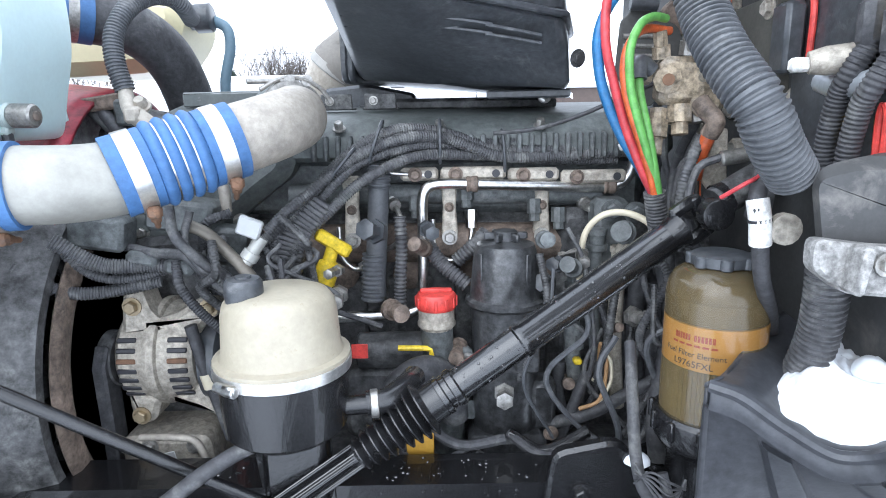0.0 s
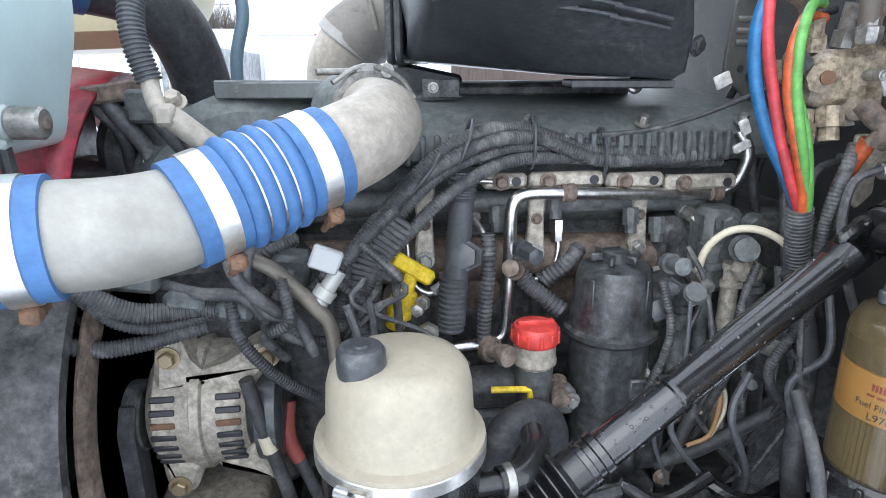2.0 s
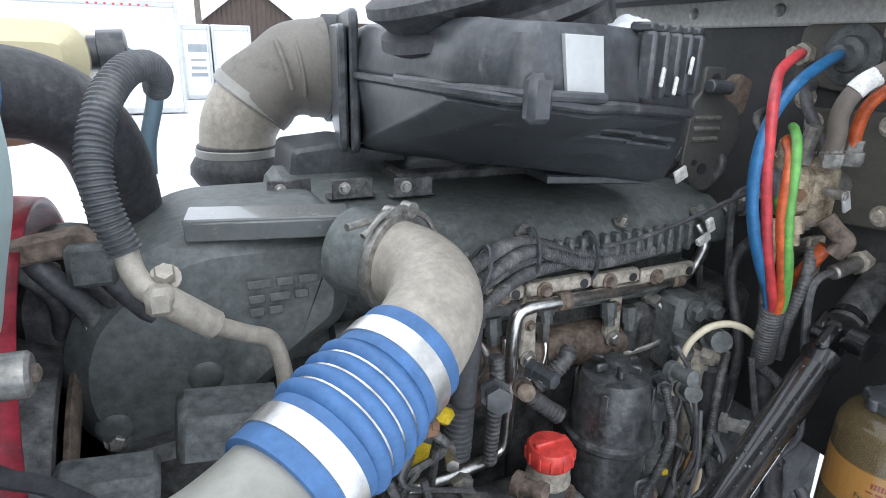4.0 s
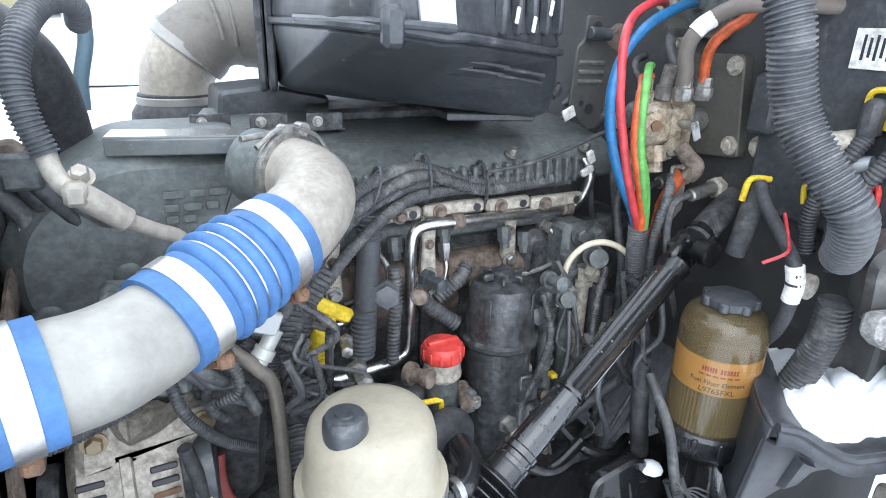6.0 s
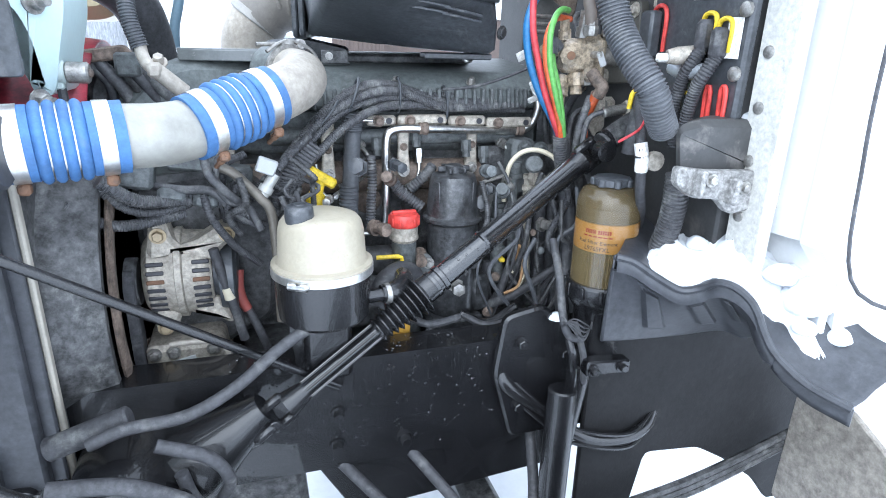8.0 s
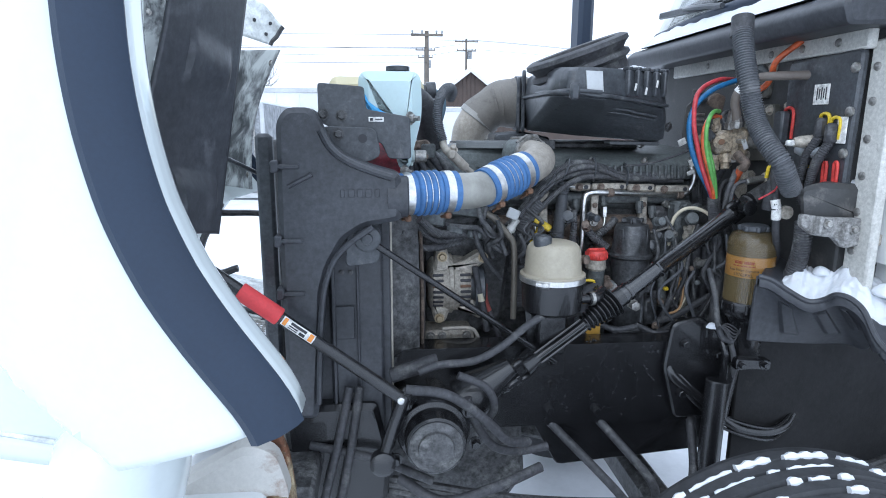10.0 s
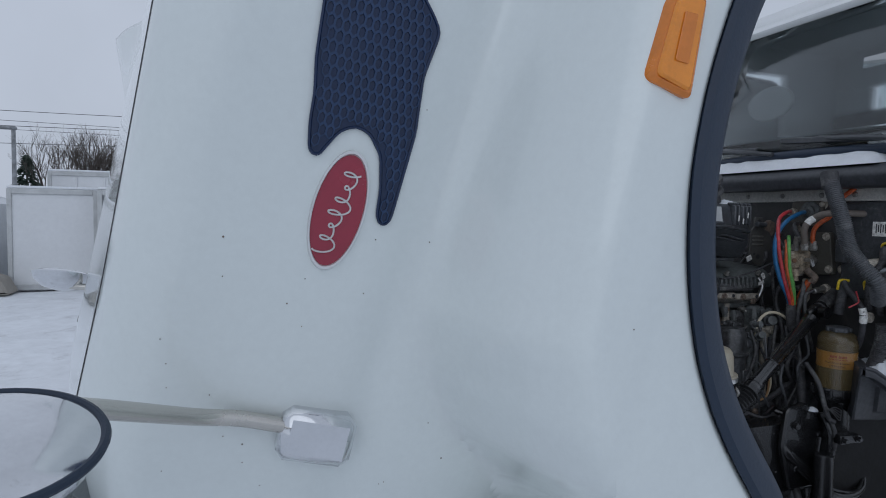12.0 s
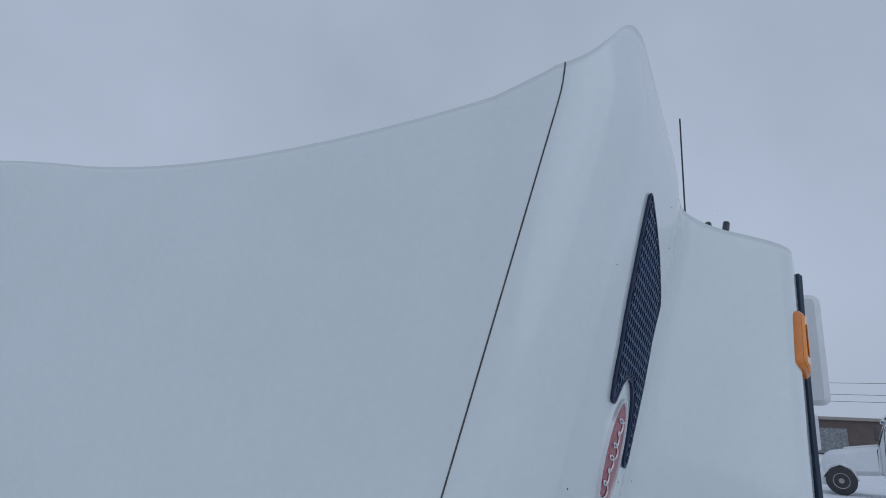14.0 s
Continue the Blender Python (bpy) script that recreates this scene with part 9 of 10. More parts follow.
# side body: cowl side, door, window
CY = 0.53
for sg, y in ((1, CY), (-1, 2.00)):
    for poly in ([(0.62, 2.18), (0.70, 2.20), (0.70, 1.20), (0.68, 1.35), (0.62, 1.42)], [(0.70, 2.20), (1.72, 2.20), (1.72, 1.20), (0.70, 1.20)], [(0.56, 2.20), (0.90, 2.98), (0.96, 2.80), (0.70, 2.20)], [(0.90, 2.98), (1.72, 2.98), (1.72, 2.78), (0.95, 2.78)], [(1.26, 2.78), (1.72, 2.78), (1.72, 2.20), (1.26, 2.20)], [(0.70, 2.20), (0.95, 2.78), (0.72, 2.78)]):
        part("side_panel", prism(Geo(), poly, in_xz, y, y + sg * 0.05, 0.0), cab_white, cab)
    wn_ = part("door_window", prism(Geo(), rounded([(0.715, 2.21), (0.70, 2.77), (1.24, 2.74), (1.25, 2.21)], 0.05, 4), in_xz, y - sg * 0.004, y + sg * 0.004, 0.002), surf("door_glass", (0.16, 0.20, 0.215), 0.05, var=0.03, bump=0), cab, "dark door window")
    fr_ = rounded([(0.715, 2.21), (0.70, 2.77), (1.24, 2.74), (1.25, 2.21)], 0.05, 4)
    part("window_seal", tube(Geo(), [(a, y - sg * 0.005, b) for a, b in fr_ + fr_[:1]], 0.013, 8, 80, False), trim_rubber, wn_)
    dline = [(0.66, 2.20), (0.65, 2.74), (0.72, 2.84), (1.34, 2.82), (1.38, 2.2), (1.38, 1.30), (0.78, 1.30), (0.66, 1.60), (0.66, 2.2)]
    part("door_gap", tube(Geo(), [(a, y - sg * 0.001, b) for a, b in dline], 0.004, 6, 90, False), rubber, cab)
    part("cowl_side", grid(Geo(), lambda u, v, y=y, sg=sg: (0.615 + 0.07 * (1 - math.cos(u * math.pi / 2)), y + sg * (0.20 - 0.20 * math.sin(u * math.pi / 2)), 1.42 + 0.76 * v), 10, 4), cab_white, cab)
for y in (CY + 0.085, 1.915):
    part("corner_skirt", box(Geo(), (0.668, y, 1.325), (0.02, 0.17, 0.23), 0.008), cab_white, cab)
part("corner_pillar", tube(Geo(), [(0.42, CY - 0.02, 2.27), (0.40, CY - 0.02, 2.55), (0.44, CY - 0.01, 2.86)], 0.03, 10), trim_rubber, cab, "black front pillar cover")
mb = part("mirror_bracket", box(Geo(), (0.71, CY - 0.02, 1.99), (0.05, 0.04, 0.20), 0.01), trim_rubber, cab, "black mirror bracket")
for z0, z1 in ((2.06, 2.17), (1.95, 2.08)):
    part("mirror_arm", tube(Geo(), [(0.71, CY - 0.03, z0), (0.69, CY - 0.18, (z0 + z1) / 2), (0.68, CY - 0.34, z1)], 0.018, 10, None, True, 1.3), trim_rubber, mb)
part("mirror_head", prism(Geo(), rounded([(0.0, 2.12), (0.0, 2.55), (0.19, 2.55), (0.19, 2.12)], 0.05, 4), lambda a, b, d: (0.64 + d, -0.03 + a, b + (0.13 if b > 2.4 else 0)), 0.0, 0.09, 0.025), cab_white, mb, "white door mirror shell")
part("far_mirror", prism(Geo(), rounded([(2.27, 2.10), (2.27, 2.46), (2.42, 2.47), (2.42, 2.10)], 0.03, 3), in_yz, 0.25, 0.33, 0.02), trim_rubber, cab, "dark door mirror on the far side")
part("far_mirror_arm", tube(Geo(), [(0.30, 2.33, 2.14), (0.45, 2.15, 2.10), (0.66, 2.0, 2.06)], 0.02, 8), trim_rubber, cab)
part("grab_rail", tube(Geo(), [(1.42, CY, 2.5), (1.42, CY - 0.08, 2.48), (1.44, CY - 0.09, 2.4), (1.56, CY - 0.09, 1.75), (1.56, CY - 0.07, 1.68), (1.56, CY, 1.66)], 0.014, 10), dull_steel, cab, "dull metal grab rail")
for x, y in ((1.285, 0.88), (1.30, 1.25), (1.285, 1.62)):
    part("roof_marker", lathe(Geo(), (x, y, 3.13), (0, 0, 1), [(0, 0.055), (0.015, 0.05), (0.035, 0.03), (0.04, 0.004)], 20), amber_lens, cab, "amber roof marker lamp")
part("antenna", cyl(Geo(), (1.45, 0.76, 3.17), (1.45, 0.76, 4.25), 0.006, 8), near_black, cab, "thin black whip antenna")
part("antenna_base", lathe(Geo(), (1.45, 0.76, 3.13), (0, 0, 1), [(0, 0.05), (0.03, 0.04), (0.05, 0.012)], 16), black_plastic, cab)
part("side_marker", box(Geo(), (0.80, CY - 0.004, 1.50), (0.02, 0.012, 0.10), 0.004), amber_lens, cab, "narrow amber reflector")
part("vehicle_number", box(Geo(), (0.70, 1.02, 2.60), (0.004, 0.10, 0.05), 0.001), silver_label, cab, "pale sticker on the windscreen")

# electrical panel on the firewall
eb = thing("electrical_panel", "black fuse panel with coloured connectors and label", "fuse panel", (0.58, 0.9, 1.60))
part("panel", prism(Geo(), rounded([(0.709, 1.60), (0.700, 2.0), (1.00, 1.99), (0.995, 1.60)], 0.02, 3), in_yz, FX - 0.008, FX + 0.015, 0.006), black_plastic, eb)
lb_ = part("label", box(Geo(), (FX - 0.011, 0.835, 1.885), (0.004, 0.062, 0.058), 0.001), white_tag, eb, "white printed label")
g = Geo()
for i in range(5):
    box(g, (FX - 0.0137, 0.850 - i * 0.009, 1.887), (0.001, 0.004, 0.036 - 0.008 * (i % 2)), 0.0002)
part("print", g, near_black, lb_)
part("white_card", box(Geo(), (FX - 0.011, 0.737, 1.783), (0.004, 0.036, 0.074), 0.001), white_tag, eb, "white card")


def latch(y, z, w, h, m_, nm):
    g = tube(Geo(), [(FX - 0.012, y - w / 2, z - h), (FX - 0.014, y - w / 2, z), (FX - 0.014, y + w / 2, z), (FX - 0.012, y + w / 2, z - h)], 0.0048, 8, 40)
    part(nm, g, m_, eb)


for y, z, w, h, m_, nm in ((0.805, 1.824, 0.032, 0.050, yellow_plastic, "yellow_latch"), (0.760, 1.812, 0.032, 0.055, yellow_plastic, "yellow_latch"), (0.966, 1.840, 0.040, 0.085, red_plastic, "red_latch"), (0.858, 1.672, 0.048, 0.035, yellow_plastic, "yellow_latch"), (0.780, 1.684, 0.012, 0.075, red_plastic, "red_latch"), (0.738, 1.688, 0.012, 0.060, red_plastic, "red_latch")):
    latch(y, z, w, h, m_, nm)
for y, z in ((0.806, 1.800), (0.762, 1.785)):
    cb = part("connector", box(Geo(), (FX - 0.022, y, z - 0.012), (0.034, 0.028, 0.060), 0.009), rubber, eb)
    part("lead", corrugated(Geo(), [(FX - 0.022, y, z - 0.035), (FX - 0.035, y + 0.012, z - 0.07), (FX - 0.035, y + 0.03, z - 0.10), (FX - 0.03, y + 0.05, z - 0.17), (FX - 0.015, y + 0.05, z - 0.24)], 0.014, 0.006, 0.1, 12), rubber, cb)
part("connector", box(Geo(), (FX - 0.03, 0.974, 1.79), (0.03, 0.045, 0.10), 0.006), black_plastic, eb)
part("grey_plug", lathe(Geo(), (0.47, 0.848, 1.746), (0.9, -0.3, 0.1), [(0, 0.014), (0.02, 0.018), (0.06, 0.018)], 12), alu_cast, eb)
part("white_plug", box(Geo(), (0.460, 0.850, 1.744), (0.024, 0.018, 0.018), 0.004), white_tag, eb, "white plug")
part("foil_sheath", tube(Geo(), [(FX - 0.03, 0.88, 1.725), (FX - 0.028, 0.84, 1.715), (FX - 0.02, 0.79, 1.722)], 0.015, 10), surf("foil_tape", (0.36, 0.38, 0.40), 0.4, 0.4, var=0.15, scale=20, bump=0.3), eb)
for y, z in ((0.716, 1.833), (0.720, 1.719), (0.716, 1.95)):
    part("stud", lathe(Geo(), (FX - 0.008, y, z), (-1, 0, 0), [(0, 0.014), (0.008, 0.014), (0.012, 0.006)], 10), dull_steel, eb)
part("yellow_hook", tube(Geo(), [(0.462, 0.948, 1.632), (0.465, 0.945, 1.665), (0.475, 0.94, 1.672), (0.500, 0.93, 1.670)], 0.0055, 8), yellow_plastic, eb, "yellow latch above a plug")
part("plug_lead", tube(Geo(), [(0.487, 0.94, 1.66), (0.482, 0.945, 1.59), (0.478, 0.95, 1.53)], 0.018, 14), rubber, eb)
for i in range(4):
    rng2 = random.Random(90 + i)
    y = 1.17 + 0.09 * i + 0.04 * rng2.random()
    solo("firewall_hose", tube(Geo(), [(FX - 0.005, y + 0.03, 1.90 - 0.05 * i), (FX - 0.06, y, 1.88 - 0.05 * i), (FX - 0.07 - 0.04 * rng2.random(), y - 0.07, 1.74), (FX - 0.08, y + 0.09 * rng2.random(), 1.58), (FX - 0.10, y, 1.40), (FX - 0.06, y + 0.05, 1.15)], 0.006 + 0.006 * rng2.random(), 10), loom, "dusty dark hose running down the firewall", "hose", "firewall hoses")
# bolted valve plate and gland flange on the firewall
olive_plate = surf("dusty_olive_steel", (0.105, 0.10, 0.085), 0.6, 0.2, var=0.2, scale=8, dirt=(0.20, 0.185, 0.16), dirt_amt=0.4, dirt_scale=14, bump=0.3)
vp = thing("valve_plate", "dusty olive steel plate bolted to the firewall", "plate", (FX, 1.09, 1.67))
part("plate", prism(Geo(), rounded([(1.022, 1.685), (1.046, 1.866), (1.21, 1.862), (1.185, 1.67)], 0.012, 3), in_yz, FX - 0.014, FX + 0.012, 0.003), olive_plate, vp)
for y, z in ((1.061, 1.846), (1.042, 1.706), (1.186, 1.838), (1.162, 1.692)):
    part("bolt", bolt(Geo(), (FX - 0.014, y, z), (-1, 0, 0), 0.012, 0.010), alu_cast, vp)
for y, z in ((0.998, 1.857), (0.998, 1.709), (1.10, 1.985), (1.226, 1.876)):
    solo("firewall_bolt", bolt(Geo(), (FX + 0.010, y, z), (-1, 0, 0), 0.014, 0.012), alu_cast, "dull hexagonal bolt in the firewall", "bolt", "firewall bolts")
gl_ = thing("gland_flange", "round dusty cable gland on the firewall", "flange", (FX, 1.148, 1.90))
part("base", prism(Geo(), rounded([(1.10, 1.885), (1.09, 2.0), (1.25, 2.0), (1.25, 1.90)], 0.02, 3), in_yz, FX - 0.004, FX + 0.012, 0.003), olive_plate, gl_)
part("flange", lathe(Geo(), (FX - 0.002, 1.150, 1.951), (-1, 0, 0), [(0, 0.048), (0.010, 0.048), (0.014, 0.042), (0.014, 0.03), (0.022, 0.027), (0.026, 0.016), (0.045, 0.014), (0.047, 0.006)], 32), engine_grey, gl_)
part("red_line_union", lathe(Geo(), (FX - 0.002, 1.233, 1.95), (-1, 0, 0), [(0, 0.020), (0.018, 0.020), (0.020, 0.013), (0.04, 0.013)], 6), alu_cast, gl_)
gh = thing("grey_firewall_hose", "thick weathered brown-grey hose with a pale band", "hose", (0.42, 1.07, 1.80))
part("hose", tube(Geo(), [(0.423, 1.080, 1.805), (0.415, 1.072, 1.835), (0.404, 1.068, 1.865), (0.401, 1.055, 1.896), (0.420, 1.040, 1.922), (0.432, 1.00, 1.942), (0.46, 0.95, 1.945), (0.55, 0.90, 1.945)], 0.0135, 14), surf("grey_weathered_hose", (0.17, 0.145, 0.125), 0.6, var=0.15, scale=12, bump=0.2), gh)
part("band", tube(Geo(), [(0.401, 1.053, 1.900), (0.409, 1.047, 1.912), (0.421, 1.038, 1.923)], 0.0146, 14), white_tag, gh, "pale paper band")
for x, h_ in ((0.422, 0.0), (0.471, 0.0)):
    part("collar", lathe(Geo(), (x, 1.077, 1.785), (0, 0, 1), [(0, 0.015), (0.006, 0.018), (0.022, 0.018), (0.024, 0.0145), (0.040, 0.0145)], 8), dull_steel, gh)
for y, z, l in ((1.06, 1.62, 0.06), (1.15, 1.62, 0.05), (1.25, 1.72, 0.04), (1.30, 1.66, 0.05)):
    ft_ = thing("bulkhead_fitting", "corroded hexagonal bulkhead fitting on the firewall", "fitting", (FX, y, z - 0.02), "bulkhead fittings")
    part("nut", lathe(Geo(), (FX + 0.004, y, z), (-1, 0, 0), [(0, 0.021), (0.016, 0.021), (0.018, 0.018)], 6), alu_cast, ft_)
    part("stub", lathe(Geo(), (FX - 0.012, y, z), (-1, 0, -0.15), [(0, 0.013), (l, 0.013), (l + 0.003, 0.010)], 14), dull_steel, ft_)
    part("lead", tube(Geo(), [(FX - 0.01 - l, y, z - 0.005), (FX - 0.05 - l, y + 0.005, z - 0.03), (FX - 0.06 - l, y - 0.01, z - 0.12), (FX - 0.03, y + 0.02, z - 0.28)], 0.007, 8), loom, ft_)

# ---------------------------------------------------------------- yard round the truck


pale_post = surf("pale_grey_trailer_post", (0.50, 0.51, 0.51), 0.5, var=0.12, scale=4, dirt=(0.25, 0.24, 0.22), dirt_amt=0.25, bump=0.1)


def far_trailer(name, label, x0, x1, y0, y1, h, mat, ribs=0, legs=0.0, group=""):
    """A box body with corner posts, top rail and ribbed sides, seen on its near face."""
    t = thing(name, label, "trailer" if legs else "container", ((x0 + x1) / 2, (y0 + y1) / 2, 0), group)
    part("body", box(Geo(), ((x0 + x1) / 2, (y0 + y1) / 2, (h + legs) / 2), (x1 - x0, y1 - y0, h - legs), 0.02), mat, t)
    for x in (x0 + 0.05, x1 - 0.05):
        part("corner_post", box(Geo(), (x, y0 - 0.012, (h + legs) / 2), (0.10, 0.05, h - legs), 0.012), pale_post, t)
    for z in (h - 0.06, legs + 0.08):
        part("rail", box(Geo(), ((x0 + x1) / 2, y0 - 0.018, z), (x1 - x0 - 0.2, 0.05, 0.12), 0.012), pale_post, t)
    for i in range(ribs):
        x = x0 + (x1 - x0) * (i + 1) / (ribs + 1)
        part("panel_rib", box(Geo(), (x, y0 - 0.012, (h + legs) / 2), (0.05, 0.045, h - legs - 0.3), 0.012), mat, t)
    if legs:
        for x in (x0 + 0.7, x1 - 0.7):
            part("wheel", lathe(Geo(), (x, y0 + 0.1, 0.48), (0, 1, 0), [(0, 0.2), (0.02, 0.46), (0.05, 0.5), (0.28, 0.5), (0.3, 0.4)], 28), tyre_rubber, t)
    part("roof_snow", box(Geo(), ((x0 + x1) / 2, (y0 + y1) / 2, h + 0.03), (x1 - x0, y1 - y0, 0.07), 0.03), snow_mat, t, "thin snow on the roof")
    return t


tall = far_trailer("box_trailer", "tall white box trailer with snow on its roof", -7.2, 0.25, 19.7, 22.2, 2.95, trailer_white, 9, 0.0)
for i in range(8):
    part("marker_lamp", box(Geo(), (-1.9 + 0.2 * i, 19.655, 2.86), (0.06, 0.03, 0.05), 0.005), red_plastic, tall)
pr = surf("faded_grey_print", (0.30, 0.33, 0.35), 0.6, var=0.1, bump=0)
for x0, x1, nm in ((0.40, 1.40, 1), (1.45, 2.78, 0)):
    short = far_trailer("storage_container", "white storage container with faded grey print" if nm else "plain white storage container with snow on top", x0, x1, 24.2, 26.6, 2.48, trailer_white, 0, 0.0, "white containers")
    for z, w, h in ((1.75, 0.62, 0.26), (1.35, 0.5, 0.07), (1.08, 0.5, 0.10), (0.85, 0.55, 0.12)) if nm else ():
        part("print_bar", box(Geo(), (0.95, 24.195, z), (w, 0.012, h), 0.002), pr, short)

# brown shed with a white gable
shed = thing("gable_shed", "brown sided shed with snowy gable roof", "shed", (3.0, 40, 0))
part("wall", prism(Geo(), [(1.7, 0.0), (1.7, 2.9), (4.55, 5.0), (7.4, 2.9), (7.4, 0.0)], in_xz, 36.5, 44, 0.02), brown_siding, shed, "dark brown vertical siding")
for i in range(22):
    x = 1.82 + 0.255 * i
    top = 2.9 + 2.1 * (1 - abs(x - 4.55) / 2.85)
    part("batten", box(Geo(), (x, 36.48, top / 2), (0.04, 0.05, top - 0.05), 0.01), brown_siding, shed)
for a, b in (((1.35, 2.62), (4.55, 5.06)), ((4.55, 5.06), (7.75, 2.62))):
    part("roof", prism(Geo(), [a, b, (b[0], b[1] + 0.18), (a[0], a[1] + 0.18)], in_xz, 36.1, 44.4, 0.01), snow_mat, shed, "snow-covered roof slope")
    part("barge_board", prism(Geo(), [(a[0], a[1] - 0.12), (b[0], b[1] - 0.12), (b[0], b[1] + 0.02), (a[0], a[1] + 0.02)], in_xz, 36.05, 36.12, 0.005), trailer_white, shed)
low = thing("long_building", "long brown sided building behind the containers", "building", (14, 45, 0))
part("wall", box(Geo(), (16, 45, 1.7), (18, 6, 3.4), 0.03), brown_siding, low)
part("roof", box(Geo(), (16, 45, 3.5), (18.6, 6.6, 0.25), 0.05), snow_mat, low, "snow-covered roof")


def utility_pole(x, y, h, arms, label):
    p = thing("utility_pole", label, "utility pole", (x, y, 0), "utility poles")
    part("pole", lathe(Geo(), (x, y, -0.1), (0, 0, 1), [(0, 0.16), (h, 0.10)], 12), pole_wood, p)
    for z, w in arms:
        ca = part("crossarm", box(Geo(), (x, y - 0.12, z), (w, 0.10, 0.12), 0.01), pole_wood, p)
        for k in (-0.45, -0.15, 0.3, 0.47):
            part("insulator", lathe(Geo(), (x + k * w, y - 0.12, z + 0.05), (0, 0, 1), [(0, 0.03), (0.08, 0.05), (0.12, 0.06), (0.18, 0.03)], 8), grey_metal, ca)
    if h > 8:
        part("transformer", lathe(Geo(), (x + 0.35, y, h - 2.1), (0, 0, 1), [(0, 0.2), (0.05, 0.24), (0.7, 0.24), (0.75, 0.18)], 14), grey_metal, p)


utility_pole(3.6, 62, 9.6, ((9.2, 2.0), (8.5, 1.5)), "wooden utility pole with crossarms and insulators")
utility_pole(7.9, 63, 10.6, ((10.2, 2.4), (9.3, 2.0)), "wooden utility pole with crossarms and insulators")
for z1, z2, dx in ((9.36, 10.36, 0.62), (9.36, 10.36, -0.62), (8.66, 9.46, 0.30)):
    pts = [(-70, 45, z1 - 0.2), (-34, 53.1, z1 - 0.8), (3.6 + dx, 61.88, z1), (7.9 + dx, 62.88, z2), (38, 69.8, z2 - 0.9), (70, 77.3, z2)]
    solo("overhead_wire", tube(Geo(), pts, 0.018, 5, 60), rubber, "thin dark overhead wire between poles", "wire", "overhead wires")
utility_pole(-46, 22, 7.4, ((7.0, 1.6),), "wooden utility pole with crossarms and insulators")
utility_pole(1.5, 30.5, 6.5, ((6.2, 1.6),), "wooden utility pole with crossarms and insulators")
for k, z in enumerate((5.6, 5.0, 4.3)):
    solo("overhead_wire", tube(Geo(), [(-46, 21.9, z + 1.3), (-20, 26, z), (1.5, 30.4, z + 0.6)], 0.012, 5, 40), rubber, "thin dark overhead wire between poles", "wire", "overhead wires")

# tarpaulin garage
tent = thing("tarp_garage", "white tarpaulin garage tent with open front", "tent", (-10.3, 16, 0))
TX0, TX1, TY0, TY1, TE, TR = -12.6, -7.75, 14.3, 20.0, 1.95, 2.75


def tent_skin(u, v):
    x = TX0 + (TX1 - TX0) * u
    prof = ((0.0, 0.0), (0.03, TE), (0.5, TR), (0.97, TE), (1.0, 0.0))
    z = float(np.interp(u, [p[0] for p in prof], [p[1] for p in prof]))
    sag = 0.05 * math.sin(v * math.pi * 6) * (1 - abs(2 * u - 1))
    return (x + 0.03 * math.sin(v * 23 + z * 2), TY0 + (TY1 - TY0) * v, z - abs(sag))


sk = part("tarp_skin", grid(Geo(), tent_skin, 66, 30), tarp, tent)
sol = sk.modifiers.new("thickness", "SOLIDIFY")
sol.thickness = 0.02
part("rear_curtain", grid(Geo(), lambda u, v: (TX0 + 0.05 + (TX1 - TX0 - 0.1) * u, TY1 - 0.05 + 0.06 * math.sin(u * 50), (TE + (TR - TE) * (1 - abs(2 * u - 1))) * v), 60, 6), tarp, tent)
part("front_valance", prism(Geo(), [(TX0 + 0.05, TE - 0.2), (TX0 + 0.05, TE), ((TX0 + TX1) / 2, TR - 0.02), (TX1 - 0.05, TE), (TX1 - 0.05, TE - 0.2)], in_xz, TY0 - 0.02, TY0 + 0.02, 0.004), tarp, tent)
part("front_curtain", grid(Geo(), lambda u, v: (TX1 - 0.85 + 0.8 * u, TY0 + 0.05 + 0.09 * math.sin(u * 30), (TE - 0.05) * v), 40, 4), tarp, tent, "gathered white side curtain")
for x in (TX0 + 0.1, TX1 - 0.1):
    for y in (TY0 + 0.03, TY1 - 0.2):
        part("tent_leg", cyl(Geo(), (x, y, 0), (x, y, TE), 0.03, 10), grey_metal, tent)
part("tent_brace", cyl(Geo(), (TX0 + 0.6, TY1 - 0.3, 0.2), (TX1 - 1.0, TY1 - 0.3, 1.7), 0.025, 8), grey_metal, tent)
blk = solo("concrete_block", prism(Geo(), rounded([(-7.35, 0.0), (-7.22, 0.38), (-6.95, 0.45), (-6.68, 0.36), (-6.5, 0.0)], 0.08, 3), in_xz, 14.1, 14.8, 0.06), concrete, "weathered concrete barrier block in the snow", "concrete block")
far_trailer("white_box_body", "white box body with grey corner posts", -6.75, -4.95, 14.9, 20.5, 2.3, trailer_white, 0)
gc = far_trailer("grey_container", "weathered grey container with locking bars", -4.85, -3.6, 14.3, 20.3, 2.3, grey_metal, 0)
for x in (-4.6, -4.36, -4.1, -3.85):
    part("locking_bar", cyl(Geo(), (x, 14.25, 0.15), (x, 14.25, 2.2), 0.022, 10), dull_steel, gc)
    part("bar_handle", box(Geo(), (x + 0.06, 14.235, 1.0), (0.16, 0.02, 0.05), 0.005), dull_steel, gc)

yl = thing("yard_lamp", "grey yard lamp on a tall steel post", "yard lamp", (-6.98, 16.2, 0))
part("post", lathe(Geo(), (-6.98, 16.2, 0), (0, 0, 1), [(0, 0.09), (0.3, 0.06), (3.75, 0.045)], 12), grey_metal, yl)
part("lamp_head", box(Geo(), (-7.10, 16.2, 3.77), (0.36, 0.18, 0.08), 0.03), grey_metal, yl)


